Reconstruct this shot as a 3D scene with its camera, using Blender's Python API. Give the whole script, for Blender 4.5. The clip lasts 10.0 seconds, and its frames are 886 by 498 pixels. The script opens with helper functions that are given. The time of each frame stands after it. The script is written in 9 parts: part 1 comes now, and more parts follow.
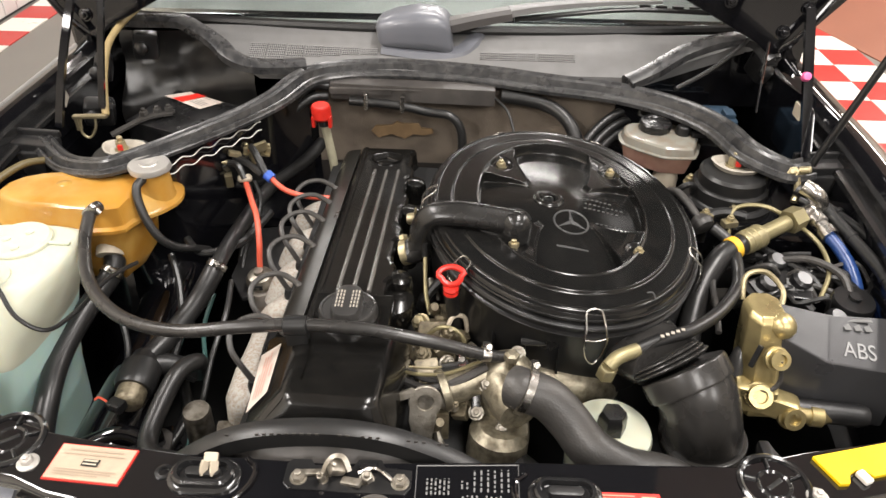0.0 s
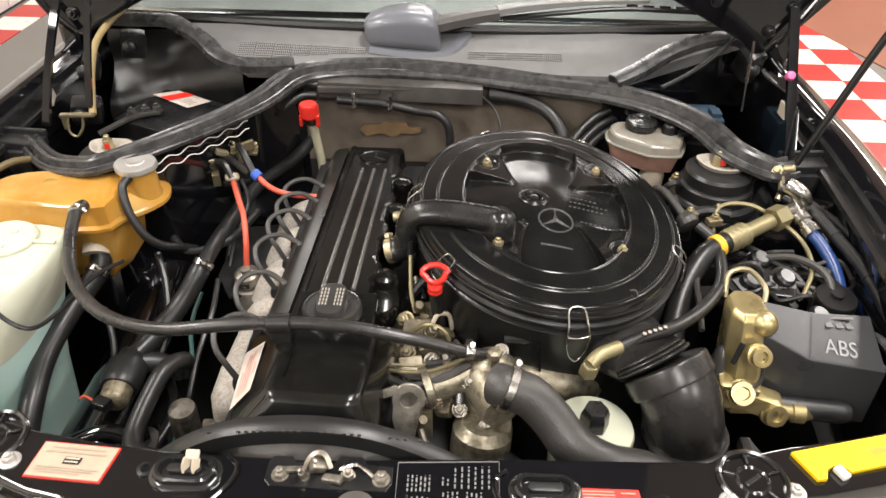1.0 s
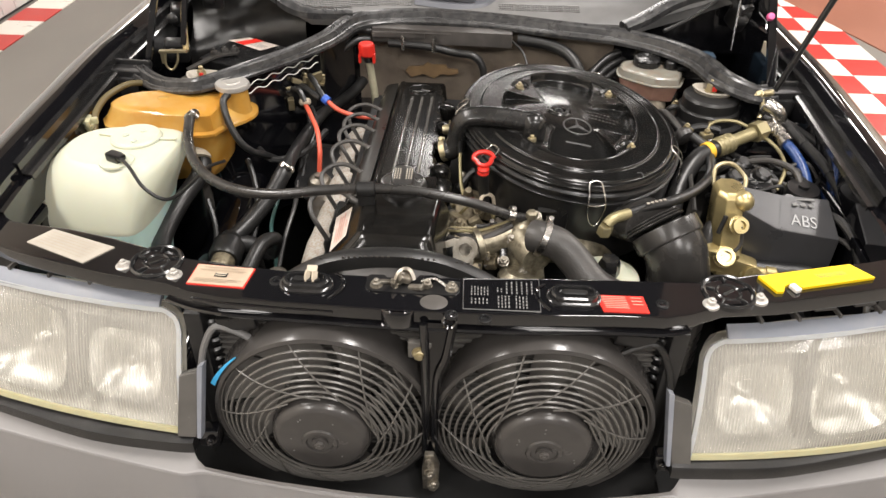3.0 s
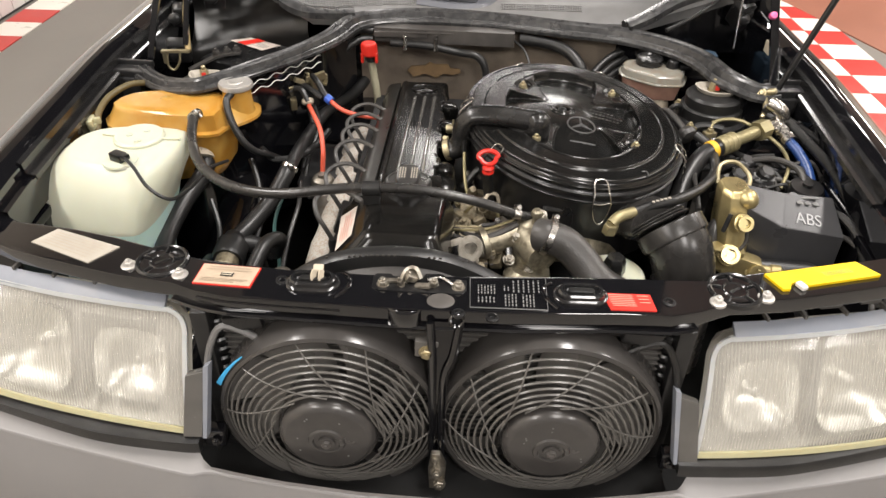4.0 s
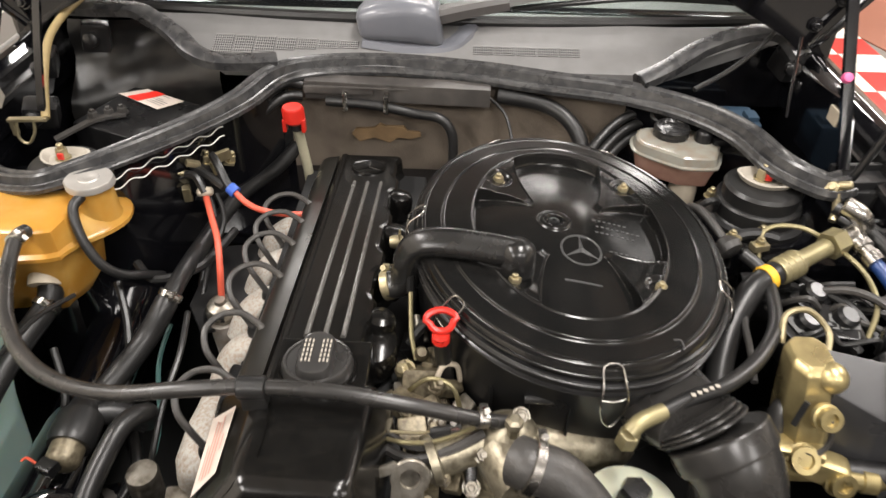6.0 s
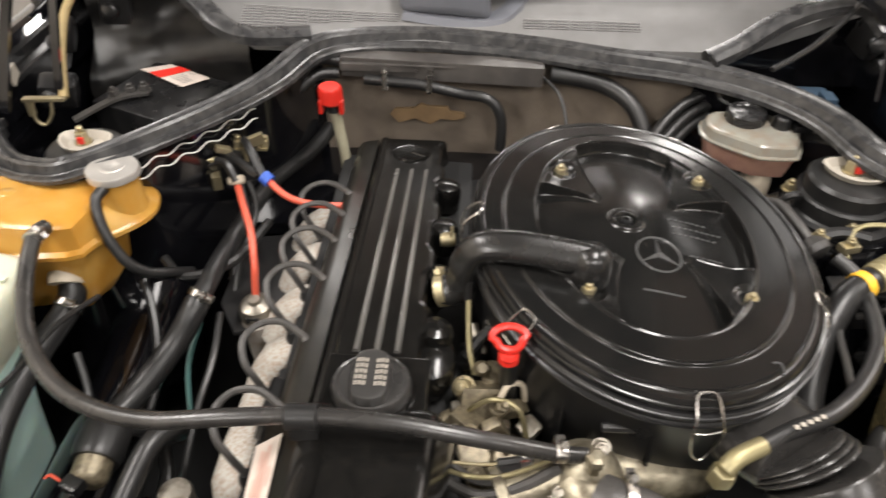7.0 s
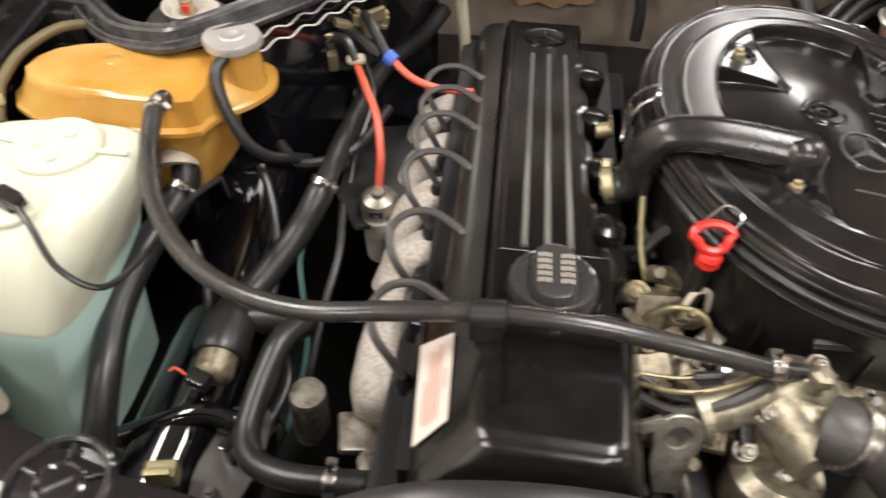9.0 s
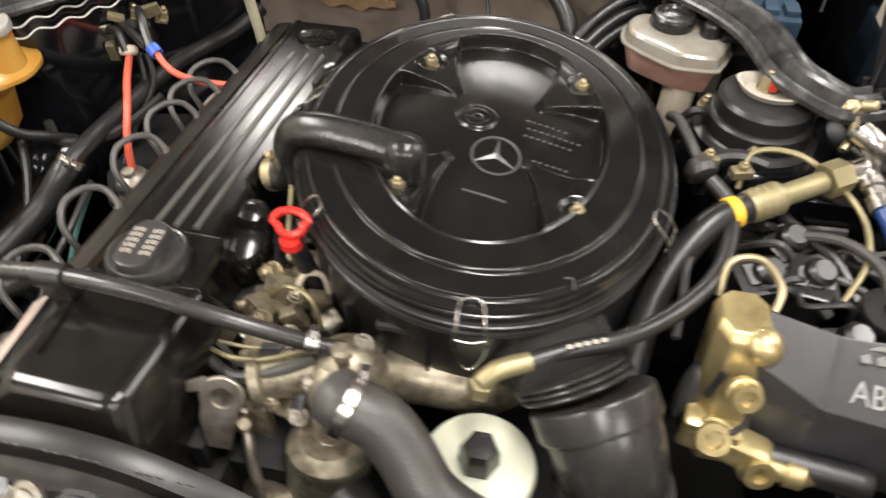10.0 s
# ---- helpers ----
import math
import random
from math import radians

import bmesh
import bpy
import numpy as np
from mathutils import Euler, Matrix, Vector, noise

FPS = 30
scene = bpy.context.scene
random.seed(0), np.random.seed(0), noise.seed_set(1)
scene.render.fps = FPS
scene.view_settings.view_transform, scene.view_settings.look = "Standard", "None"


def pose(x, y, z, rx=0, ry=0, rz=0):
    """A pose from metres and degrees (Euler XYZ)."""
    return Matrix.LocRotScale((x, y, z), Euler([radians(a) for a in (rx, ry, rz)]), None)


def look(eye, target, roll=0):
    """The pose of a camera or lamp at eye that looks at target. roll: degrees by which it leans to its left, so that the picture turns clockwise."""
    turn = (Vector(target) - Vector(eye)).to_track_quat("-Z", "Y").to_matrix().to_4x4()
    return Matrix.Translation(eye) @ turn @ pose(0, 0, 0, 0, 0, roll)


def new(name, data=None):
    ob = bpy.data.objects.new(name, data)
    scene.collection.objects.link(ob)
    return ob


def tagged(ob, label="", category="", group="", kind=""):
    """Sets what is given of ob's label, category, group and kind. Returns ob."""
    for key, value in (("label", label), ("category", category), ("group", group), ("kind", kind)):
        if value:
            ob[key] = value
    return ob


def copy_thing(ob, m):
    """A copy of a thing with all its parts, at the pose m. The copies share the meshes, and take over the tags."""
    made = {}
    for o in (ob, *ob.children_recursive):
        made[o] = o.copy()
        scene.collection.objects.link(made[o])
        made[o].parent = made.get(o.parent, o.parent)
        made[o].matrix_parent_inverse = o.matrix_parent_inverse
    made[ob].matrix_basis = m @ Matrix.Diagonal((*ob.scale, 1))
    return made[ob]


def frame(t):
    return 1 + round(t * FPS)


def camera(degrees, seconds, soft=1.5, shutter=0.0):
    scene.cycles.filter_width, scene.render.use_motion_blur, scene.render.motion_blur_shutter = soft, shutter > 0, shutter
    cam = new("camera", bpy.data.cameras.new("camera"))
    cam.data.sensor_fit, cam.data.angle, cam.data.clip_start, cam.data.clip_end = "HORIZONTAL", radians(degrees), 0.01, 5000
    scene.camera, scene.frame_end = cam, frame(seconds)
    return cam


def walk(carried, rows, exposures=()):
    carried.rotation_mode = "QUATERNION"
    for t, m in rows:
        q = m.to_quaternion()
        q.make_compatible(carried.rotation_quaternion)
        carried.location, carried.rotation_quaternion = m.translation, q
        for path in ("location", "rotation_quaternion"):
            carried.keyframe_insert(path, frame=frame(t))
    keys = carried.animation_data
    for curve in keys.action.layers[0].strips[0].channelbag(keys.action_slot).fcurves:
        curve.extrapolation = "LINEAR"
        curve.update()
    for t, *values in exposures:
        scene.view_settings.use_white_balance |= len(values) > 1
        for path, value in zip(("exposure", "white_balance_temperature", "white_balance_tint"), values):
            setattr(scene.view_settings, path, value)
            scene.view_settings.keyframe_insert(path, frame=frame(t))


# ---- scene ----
cam = camera(64.0, 10.0, shutter=0.5)
PATH = [
    (0, (0.068, -0.399, 1.363), (0.015, 1.208, 0.173), 0.8),
    (0.5, (0.081, -0.39, 1.359), (0.033, 1.218, 0.17), 0.9),
    (1, (0.082, -0.402, 1.364), (0.041, 1.204, 0.173), 1.0),
    (1.5, (0.064, -0.464, 1.363), (0.009, 1.143, 0.174), 1.0),
    (2, (0.024, -0.569, 1.364), (-0.036, 1.038, 0.176), 1.0),
    (2.5, (0.024, -0.662, 1.37), (-0.033, 0.943, 0.179), 1.0),
    (2.7, (0.03, -0.678, 1.37), (-0.024, 0.922, 0.172), 1.1),
    (4, (0.017, -0.681, 1.366), (-0.026, 0.922, 0.171), 1.2),
    (4.5, (0.028, -0.614, 1.382), (-0.009, 0.987, 0.185), 1.3),
    (5, (0.067, -0.468, 1.363), (0.037, 1.133, 0.166), 1.3),
    (5.5, (0.084, -0.37, 1.348), (0.059, 1.223, 0.14), 1.4),
    (5.7, (0.076, -0.323, 1.34), (0.053, 1.268, 0.128), 1.4),
    (6.8, (0.034, -0.175, 1.296), (0.004, 1.363, 0.017), 1.2),
    (7, (0.013, -0.175, 1.303), (-0.043, 1.348, 0.009), 1.1),
    (7.5, (-0.097, -0.155, 1.261), (-0.221, 1.342, -0.059), 1.2),
    (8, (-0.145, -0.143, 1.228), (-0.27, 1.288, -0.164), 1.5),
    (8.5, (-0.152, -0.146, 1.224), (-0.273, 1.239, -0.214), 1.5),
    (9, (-0.112, -0.145, 1.225), (-0.233, 1.222, -0.23), 1.3),
    (9.5, (0.074, -0.137, 1.246), (-0.06, 1.226, -0.211), 0.7),
    (10, (0.26, -0.139, 1.262), (0.001, 1.203, -0.197), 0.6),
]
# the drawing below is in units of 1.13 m, measured from the middle of the radiator support
UNIT, DROP = 1.13, -0.03


def V(p):
    return Vector((p[0] * UNIT, p[1] * UNIT, p[2] * UNIT + DROP))


walk(cam, [(t, look(V(eye), V(target), roll)) for t, eye, target, roll in PATH],
     [(0, 0.14), (1.5, 0.1), (2.5, 0.04), (4, 0.0), (5, 0.04), (5.7, 0.1), (7, 0.12), (8.5, 0.06), (9, 0.13), (9.5, 0.26), (10, 0.3)])

# ---- world, lamps, exposure ----
world = bpy.data.worlds.new("world")
scene.world = world
world.use_nodes = True
world.node_tree.nodes["Background"].inputs[0].default_value = (0.9, 0.95, 1.0, 1)
world.node_tree.nodes["Background"].inputs[1].default_value = 0.05
ROOM = (-2.5, 5.2, -4.0, 7.5, 3.1)
# all unseen; the two at x 4.4 are added to brighten the east wall
LAMPS = [(x, y, 0) for x in (-1.75, 0.7, 2.7) for y in (-2.4, 0.1) if (x, y) != (2.7, 0.1)] + [(2.8, 1.2, 0), (-1.9, 4.8, 0), (0.35, 3.1, 90), (2.05, 4.5, 0), (4.4, 2.6, 0), (4.4, 5.4, 0)]
LAMP_WATTS, FAR_WATTS = 80, 60


# ---- mesh tools ----
def append(dst, src, m=None):
    vs = []
    for v in src.verts:
        vs.append(dst.verts.new(m @ v.co if m else v.co))
    src.verts.index_update()
    for f in src.faces:
        try:
            dst.faces.new([vs[v.index] for v in f.verts])
        except ValueError:
            pass
    src.free()
    return dst


def bm_new():
    return bmesh.new()


def box(bm, c, s, bevel=0.002, rot=(0, 0, 0), taper=1.0):
    t = bmesh.new()
    bmesh.ops.create_cube(t, size=1)
    for v in t.verts:
        k = taper if v.co.z > 0 else 1
        v.co = Vector((v.co.x * s[0] * k, v.co.y * s[1] * k, v.co.z * s[2]))
    if bevel:
        bmesh.ops.bevel(t, geom=t.edges[:], offset=min(bevel, min(s) * 0.45), segments=2, affect="EDGES", profile=0.6)
    return append(bm, t, pose(*c, *rot))


def prism(bm, outline, z0, z1, bevel=0.0, inset=0.0, m=None):
    """An outline in x, y raised from z0 to z1, its top drawn in by inset."""
    n = len(outline)
    cx, cy = sum(p[0] for p in outline) / n, sum(p[1] for p in outline) / n
    t = bmesh.new()
    lo = [t.verts.new((x, y, z0)) for x, y in outline]
    hi = []
    for x, y in outline:
        d = math.hypot(x - cx, y - cy) or 1
        k = 1 - inset / d
        hi.append(t.verts.new((cx + (x - cx) * k, cy + (y - cy) * k, z1)))
    t.faces.new(lo[::-1])
    top = t.faces.new(hi)
    for i in range(n):
        t.faces.new((lo[i], lo[(i + 1) % n], hi[(i + 1) % n], hi[i]))
    bmesh.ops.recalc_face_normals(t, faces=t.faces[:])
    if bevel:
        edges = [e for e in t.edges if len(e.link_faces) == 2 and e.calc_face_angle(0) > 0.4]
        bmesh.ops.bevel(t, geom=edges, offset=bevel, segments=2, affect="EDGES", profile=0.6)
    return append(bm, t, m)


def frame_of(axis):
    z = Vector(axis).normalized()
    x = z.orthogonal().normalized() if abs(z.z) < 0.99 else Vector((1, 0, 0))
    y = z.cross(x).normalized()
    return x, y, z


def lathe(bm, c, profile, axis=(0, 0, 1), seg=28, sx=1.0, sy=1.0, ripple=None):
    """A turned shape: profile of (radius, height) from c along axis."""
    x, y, z = frame_of(axis)
    c = Vector(c)
    rings = []
    for r, h in profile:
        if r <= 1e-6:
            rings.append([bm.verts.new(c + z * h)])
            continue
        ring = []
        for k in range(seg):
            a = 2 * math.pi * k / seg
            q = r * (ripple(k) if ripple else 1)
            ring.append(bm.verts.new(c + x * (q * sx * math.cos(a)) + y * (q * sy * math.sin(a)) + z * h))
        rings.append(ring)
    for a, b in zip(rings, rings[1:]):
        for k in range(seg):
            j = (k + 1) % seg
            if len(a) == 1 and len(b) == 1:
                continue
            if len(a) == 1:
                bm.faces.new((a[0], b[j], b[k]))
            elif len(b) == 1:
                bm.faces.new((a[k], a[j], b[0]))
            else:
                bm.faces.new((a[k], a[j], b[j], b[k]))
    for ring, flip in ((rings[0], True), (rings[-1], False)):
        if len(ring) > 1:
            bm.faces.new(ring[::-1] if flip else ring)
    return bm


def spline(pts, res=6, closed=False):
    p = [Vector(q) for q in pts]
    if len(p) < 3 and not closed:
        return [p[0].lerp(p[-1], k / res) for k in range(res + 1)]
    n, out = len(p), []
    for i in range(n if closed else n - 1):
        a, b, c, d = (p[(i - 1) % n], p[i], p[(i + 1) % n], p[(i + 2) % n]) if closed else (p[max(i - 1, 0)], p[i], p[i + 1], p[min(i + 2, n - 1)])
        for k in range(res):
            u = k / res
            out.append(0.5 * ((2 * b) + (c - a) * u + (2 * a - 5 * b + 4 * c - d) * u * u + (3 * b - a - 3 * c + d) * u ** 3))
    if not closed:
        out.append(p[-1].copy())
    return out


def sweep(bm, pts, profile, res=6, closed=False, up=None, grow=None):
    """A profile of (side, up) carried along a smooth line."""
    line = spline(pts, res, closed)
    n, rings, last = len(line), [], None
    for i, q in enumerate(line):
        d = (line[(i + 1) % n] - line[i - 1]) if closed else (line[min(i + 1, n - 1)] - line[max(i - 1, 0)])
        d.normalize()
        if up is not None:
            s = d.cross(Vector(up)).normalized()
        elif last is None:
            s = d.orthogonal().normalized()
        else:
            s = (last - d * last.dot(d)).normalized()
        last = s
        w = s.cross(d).normalized()
        g = grow(i / max(n - 1, 1)) if grow else 1
        rings.append([bm.verts.new(q + s * (a * g) + w * (b * g)) for a, b in profile])
    m = len(profile)
    for i in range(n if closed else n - 1):
        a, b = rings[i], rings[(i + 1) % n]
        for k in range(m):
            j = (k + 1) % m
            bm.faces.new((a[k], a[j], b[j], b[k]))
    if not closed:
        bm.faces.new(rings[0][::-1])
        bm.faces.new(rings[-1])
    return bm


def circle(r, seg=10):
    return [(r * math.cos(2 * math.pi * k / seg), r * math.sin(2 * math.pi * k / seg)) for k in range(seg)]


def tube(bm, pts, r, seg=10, res=6, closed=False, grow=None):
    return sweep(bm, pts, circle(r, seg), res, closed, None, grow)


def hexnut(bm, c, r, h, axis=(0, 0, 1)):
    lathe(bm, c, [(r * 1.25, 0), (r * 1.25, h * 0.15)], axis, 16)
    lathe(bm, c, [(r, h * 0.15), (r, h * 0.85), (r * 0.85, h)], axis, 6)
    lathe(bm, c, [(r * 0.5, h), (r * 0.5, h * 1.4), (r * 0.35, h * 1.5)], axis, 10)
    return bm


def clamp_band(bm, a, b, r, screw=True):
    """A worm clamp round a hose at a, the hose going towards b."""
    a, b = Vector(a), Vector(b)
    d = (b - a).normalized()
    lathe(bm, a - d * 0.005, [(r, 0), (r * 1.06, 0.001), (r * 1.06, 0.009), (r, 0.01)], d, 20)
    if screw:
        s = d.orthogonal().normalized()
        if s.z < 0:
            s = -s
        box(bm, a + s * r * 1.1, (0.008, 0.012, 0.007), 0.001)
        lathe(bm, a + s * r * 1.15, [(0.0035, -0.007), (0.0035, 0.009)], d.cross(s), 8)
    return bm


def soft_outline(out, n=2):
    """A polygon with its corners cut and cut again."""
    for _ in range(n):
        out = [(a[0] + (b[0] - a[0]) * w, a[1] + (b[1] - a[1]) * w) for a, b in zip(out, out[1:] + out[:1]) for w in (0.25, 0.75)]
    return out


def grid_surface(bm, us, vs, fn, thick=0.0):
    pts = [[Vector(fn(u, v)) for v in vs] for u in us]
    top = [[bm.verts.new(p) for p in row] for row in pts]
    for i in range(len(us) - 1):
        for j in range(len(vs) - 1):
            bm.faces.new((top[i][j], top[i + 1][j], top[i + 1][j + 1], top[i][j + 1]))
    if thick:
        low = [[bm.verts.new(p - Vector((0, 0, thick))) for p in row] for row in pts]
        for i in range(len(us) - 1):
            for j in range(len(vs) - 1):
                bm.faces.new((low[i][j], low[i][j + 1], low[i + 1][j + 1], low[i + 1][j]))
        rim = [(i, 0) for i in range(len(us))] + [(len(us) - 1, j) for j in range(1, len(vs))]
        rim += [(i, len(vs) - 1) for i in range(len(us) - 2, -1, -1)] + [(0, j) for j in range(len(vs) - 2, 0, -1)]
        for a, b in zip(rim, rim[1:] + rim[:1]):
            bm.faces.new((top[a[0]][a[1]], low[a[0]][a[1]], low[b[0]][b[1]], top[b[0]][b[1]]))
    return bm


def steps(a, b, n):
    return [a + (b - a) * k / n for k in range(n + 1)]


ORIGIN = {}


def thing(name, base, label, category, group="", kind=""):
    ob = new(name)
    ob.empty_display_size = 0.02
    ob.location = V(base)
    ORIGIN[ob.name] = Vector(V(base))
    return tagged(ob, label, category, group, kind)


def link_mesh(name, bm, material, origin, smooth=38):
    bmesh.ops.recalc_face_normals(bm, faces=bm.faces[:])
    for v in bm.verts:
        v.co = V(v.co) - origin
    me = bpy.data.meshes.new(name)
    bm.to_mesh(me)
    bm.free()
    me.materials.append(material)
    me.polygons.foreach_set("use_smooth", [True] * len(me.polygons))
    me.set_sharp_from_angle(angle=radians(smooth))
    ob = new(name, me)
    if len(me.polygons) > 6:
        wn = ob.modifiers.new("weighted_normal", "WEIGHTED_NORMAL")
        wn.keep_sharp = True
    return ob


def part(name, bm, material, parent, label="", smooth=38):
    ob = link_mesh(name, bm, material, ORIGIN[parent.name], smooth)
    ob.parent = parent
    ORIGIN[ob.name] = ORIGIN[parent.name]
    return tagged(ob, label)


def solid(name, bm, material, base, label, category="", group="", kind="", smooth=38):
    """A thing, or a piece of the setting, that is one mesh."""
    ob = link_mesh(name, bm, material, Vector(V(base)), smooth)
    ob.location = V(base)
    ORIGIN[ob.name] = Vector(V(base))
    return tagged(ob, label, category, group, kind)


def letters(body, size, depth):
    cu = bpy.data.curves.new("letters", "FONT")
    cu.body, cu.size, cu.extrude, cu.align_x, cu.align_y = body, size, depth, "CENTER", "CENTER"
    ob = new("letters", cu)
    me = bpy.data.meshes.new_from_object(ob)
    bpy.data.objects.remove(ob)
    bm = bmesh.new()
    bm.from_mesh(me)
    return bm


# ---- materials ----
def surface(name, base, rough=0.5, metal=0.0, var=0.15, scale=12.0, grain=0.0, gscale=400.0, coat=0.0, dust=0.0, dust_colour=(0.23, 0.2, 0.16),
            transmit=0.0, sub=0.0, rvar=0.12, spec=0.5, island=0.0):
    m = bpy.data.materials.new(name)
    m.use_nodes = True
    n, k = m.node_tree.nodes, m.node_tree.links
    p = n["Principled BSDF"]
    co = n.new("ShaderNodeTexCoord")
    big, fine = n.new("ShaderNodeTexNoise"), n.new("ShaderNodeTexNoise")
    big.inputs["Scale"].default_value, big.inputs["Detail"].default_value = scale, 5
    fine.inputs["Scale"].default_value, fine.inputs["Detail"].default_value = gscale, 3
    k.new(co.outputs["Object"], big.inputs["Vector"])
    k.new(co.outputs["Object"], fine.inputs["Vector"])
    mix = n.new("ShaderNodeMix")
    mix.data_type = "RGBA"
    mix.inputs["A"].default_value = (*[c * (1 - var) for c in base], 1)
    mix.inputs["B"].default_value = (*[min(1, c * (1 + var)) for c in base], 1)
    k.new(big.outputs["Fac"], mix.inputs["Factor"])
    colour = mix.outputs["Result"]
    if dust:
        far = n.new("ShaderNodeTexNoise")
        far.inputs["Scale"].default_value, far.inputs["Detail"].default_value = scale * 2.3, 8
        k.new(co.outputs["Object"], far.inputs["Vector"])
        ramp = n.new("ShaderNodeMapRange")
        ramp.inputs["From Min"].default_value, ramp.inputs["From Max"].default_value = 0.42, 0.75
        ramp.inputs["To Max"].default_value = dust
        k.new(far.outputs["Fac"], ramp.inputs["Value"])
        mud = n.new("ShaderNodeMix")
        mud.data_type = "RGBA"
        mud.inputs["B"].default_value = (*dust_colour, 1)
        k.new(ramp.outputs["Result"], mud.inputs["Factor"])
        k.new(colour, mud.inputs["A"])
        colour = mud.outputs["Result"]
    if island:
        info = n.new("ShaderNodeObjectInfo")
        hs = n.new("ShaderNodeHueSaturation")
        rr = n.new("ShaderNodeMapRange")
        rr.inputs["To Min"].default_value, rr.inputs["To Max"].default_value = 1 - island, 1 + island
        k.new(info.outputs["Random"], rr.inputs["Value"])
        k.new(rr.outputs["Result"], hs.inputs["Value"])
        k.new(colour, hs.inputs["Color"])
        colour = hs.outputs["Color"]
    k.new(colour, p.inputs["Base Color"])
    rm = n.new("ShaderNodeMapRange")
    rm.inputs["To Min"].default_value, rm.inputs["To Max"].default_value = max(0.02, rough - rvar), min(1, rough + rvar)
    k.new(big.outputs["Fac"], rm.inputs["Value"])
    k.new(rm.outputs["Result"], p.inputs["Roughness"])
    p.inputs["Metallic"].default_value = metal
    p.inputs["Specular IOR Level"].default_value = spec
    p.inputs["Coat Weight"].default_value = coat
    p.inputs["Coat Roughness"].default_value = 0.06
    p.inputs["Transmission Weight"].default_value = transmit
    if sub:
        p.inputs["Subsurface Weight"].default_value = sub
        p.inputs["Subsurface Radius"].default_value = (0.03, 0.02, 0.012)
        p.inputs["Subsurface Scale"].default_value = 0.6
    if grain:
        b = n.new("ShaderNodeBump")
        b.inputs["Strength"].default_value, b.inputs["Distance"].default_value = grain, 0.001
        k.new(fine.outputs["Fac"], b.inputs["Height"])
        k.new(b.outputs["Normal"], p.inputs["Normal"])
    return m


M_PAINT = surface("gloss_black_paint", (0.004, 0.004, 0.005), 0.05, var=0.3, coat=1.0, rvar=0.02)
M_BAY = surface("bay_black_paint", (0.003, 0.003, 0.004), 0.13, var=0.4, coat=0.6, dust=0.2, dust_colour=(0.014, 0.014, 0.014))
M_LID = surface("satin_black_enamel", (0.006, 0.006, 0.0058), 0.175, var=0.3, rvar=0.015, dust=0.25, dust_colour=(0.02, 0.018, 0.016), spec=0.5)
M_COVER = surface("cover_black_enamel", (0.005, 0.0048, 0.0045), 0.185, var=0.4, rvar=0.05, scale=40, dust=0.12, dust_colour=(0.03, 0.026, 0.02))
M_PLASTIC = surface("black_plastic", (0.008, 0.008, 0.0085), 0.3, var=0.3, coat=0.1, grain=0.08, gscale=900, dust=0.25, dust_colour=(0.028, 0.027, 0.025))
M_MATT = surface("matt_black_plastic", (0.012, 0.012, 0.0125), 0.34, var=0.25, grain=0.25, gscale=1100, dust=0.3, dust_colour=(0.05, 0.048, 0.045))
M_RUBBER = surface("black_rubber", (0.012, 0.012, 0.012), 0.36, var=0.3, grain=0.1, gscale=600, dust=0.35, dust_colour=(0.03, 0.028, 0.026))
M_SEAL = surface("weathered_rubber_seal", (0.026, 0.026, 0.027), 0.28, var=0.35, scale=26, grain=0.1, gscale=500, dust=0.55, dust_colour=(0.1, 0.098, 0.094))
M_OLDHOSE = surface("weathered_black_hose", (0.022, 0.021, 0.02), 0.28, var=0.3, scale=18, grain=0.08, gscale=500, dust=0.4, dust_colour=(0.055, 0.05, 0.045))
M_MOULDED = surface("moulded_rubber", (0.012, 0.0118, 0.0115), 0.26, var=0.35, scale=20, grain=0.15, gscale=260, dust=0.3, dust_colour=(0.035, 0.032, 0.028))
M_GREYRUB = surface("braided_grey_hose", (0.038, 0.036, 0.034), 0.4, var=0.2, grain=0.45, gscale=350, dust=0.3, dust_colour=(0.09, 0.08, 0.07))
M_ALU = surface("dirty_cast_aluminium", (0.33, 0.305, 0.26), 0.38, metal=0.8, var=0.4, scale=35, grain=0.4, gscale=350, dust=0.85, dust_colour=(0.08, 0.06, 0.038))
M_STEEL = surface("bright_steel", (0.5, 0.48, 0.45), 0.26, metal=1.0, var=0.25, scale=40, grain=0.1, dust=0.3, dust_colour=(0.2, 0.17, 0.13))
M_STICKER = surface("aged_pink_white_paper", (0.6, 0.52, 0.46), 0.5, var=0.1, scale=60)
M_FADEDPRINT = surface("faint_brown_print", (0.33, 0.26, 0.19), 0.6, var=0.1, scale=60)
M_THERMO = surface("tan_cast_alloy", (0.3, 0.27, 0.2), 0.36, metal=0.65, var=0.45, scale=40, grain=0.4, gscale=350, dust=0.85, dust_colour=(0.075, 0.057, 0.035))
M_OLIVE = surface("dulled_olive_plating", (0.3, 0.26, 0.14), 0.42, metal=0.6, var=0.25, scale=30, grain=0.3, gscale=300, dust=0.3)
M_GOLD = surface("yellow_zinc_plate", (0.47, 0.385, 0.19), 0.31, metal=0.75, var=0.35, scale=25, grain=0.2, gscale=300, dust=0.45, dust_colour=(0.26, 0.2, 0.1))
M_FITTING = surface("grimy_tan_casting", (0.23, 0.195, 0.13), 0.4, metal=0.4, var=0.5, scale=55, grain=0.5, gscale=300, dust=0.85, dust_colour=(0.045, 0.033, 0.02))
M_BRASS = surface("dull_brass", (0.42, 0.36, 0.22), 0.42, metal=0.8, var=0.3, scale=30, dust=0.4)
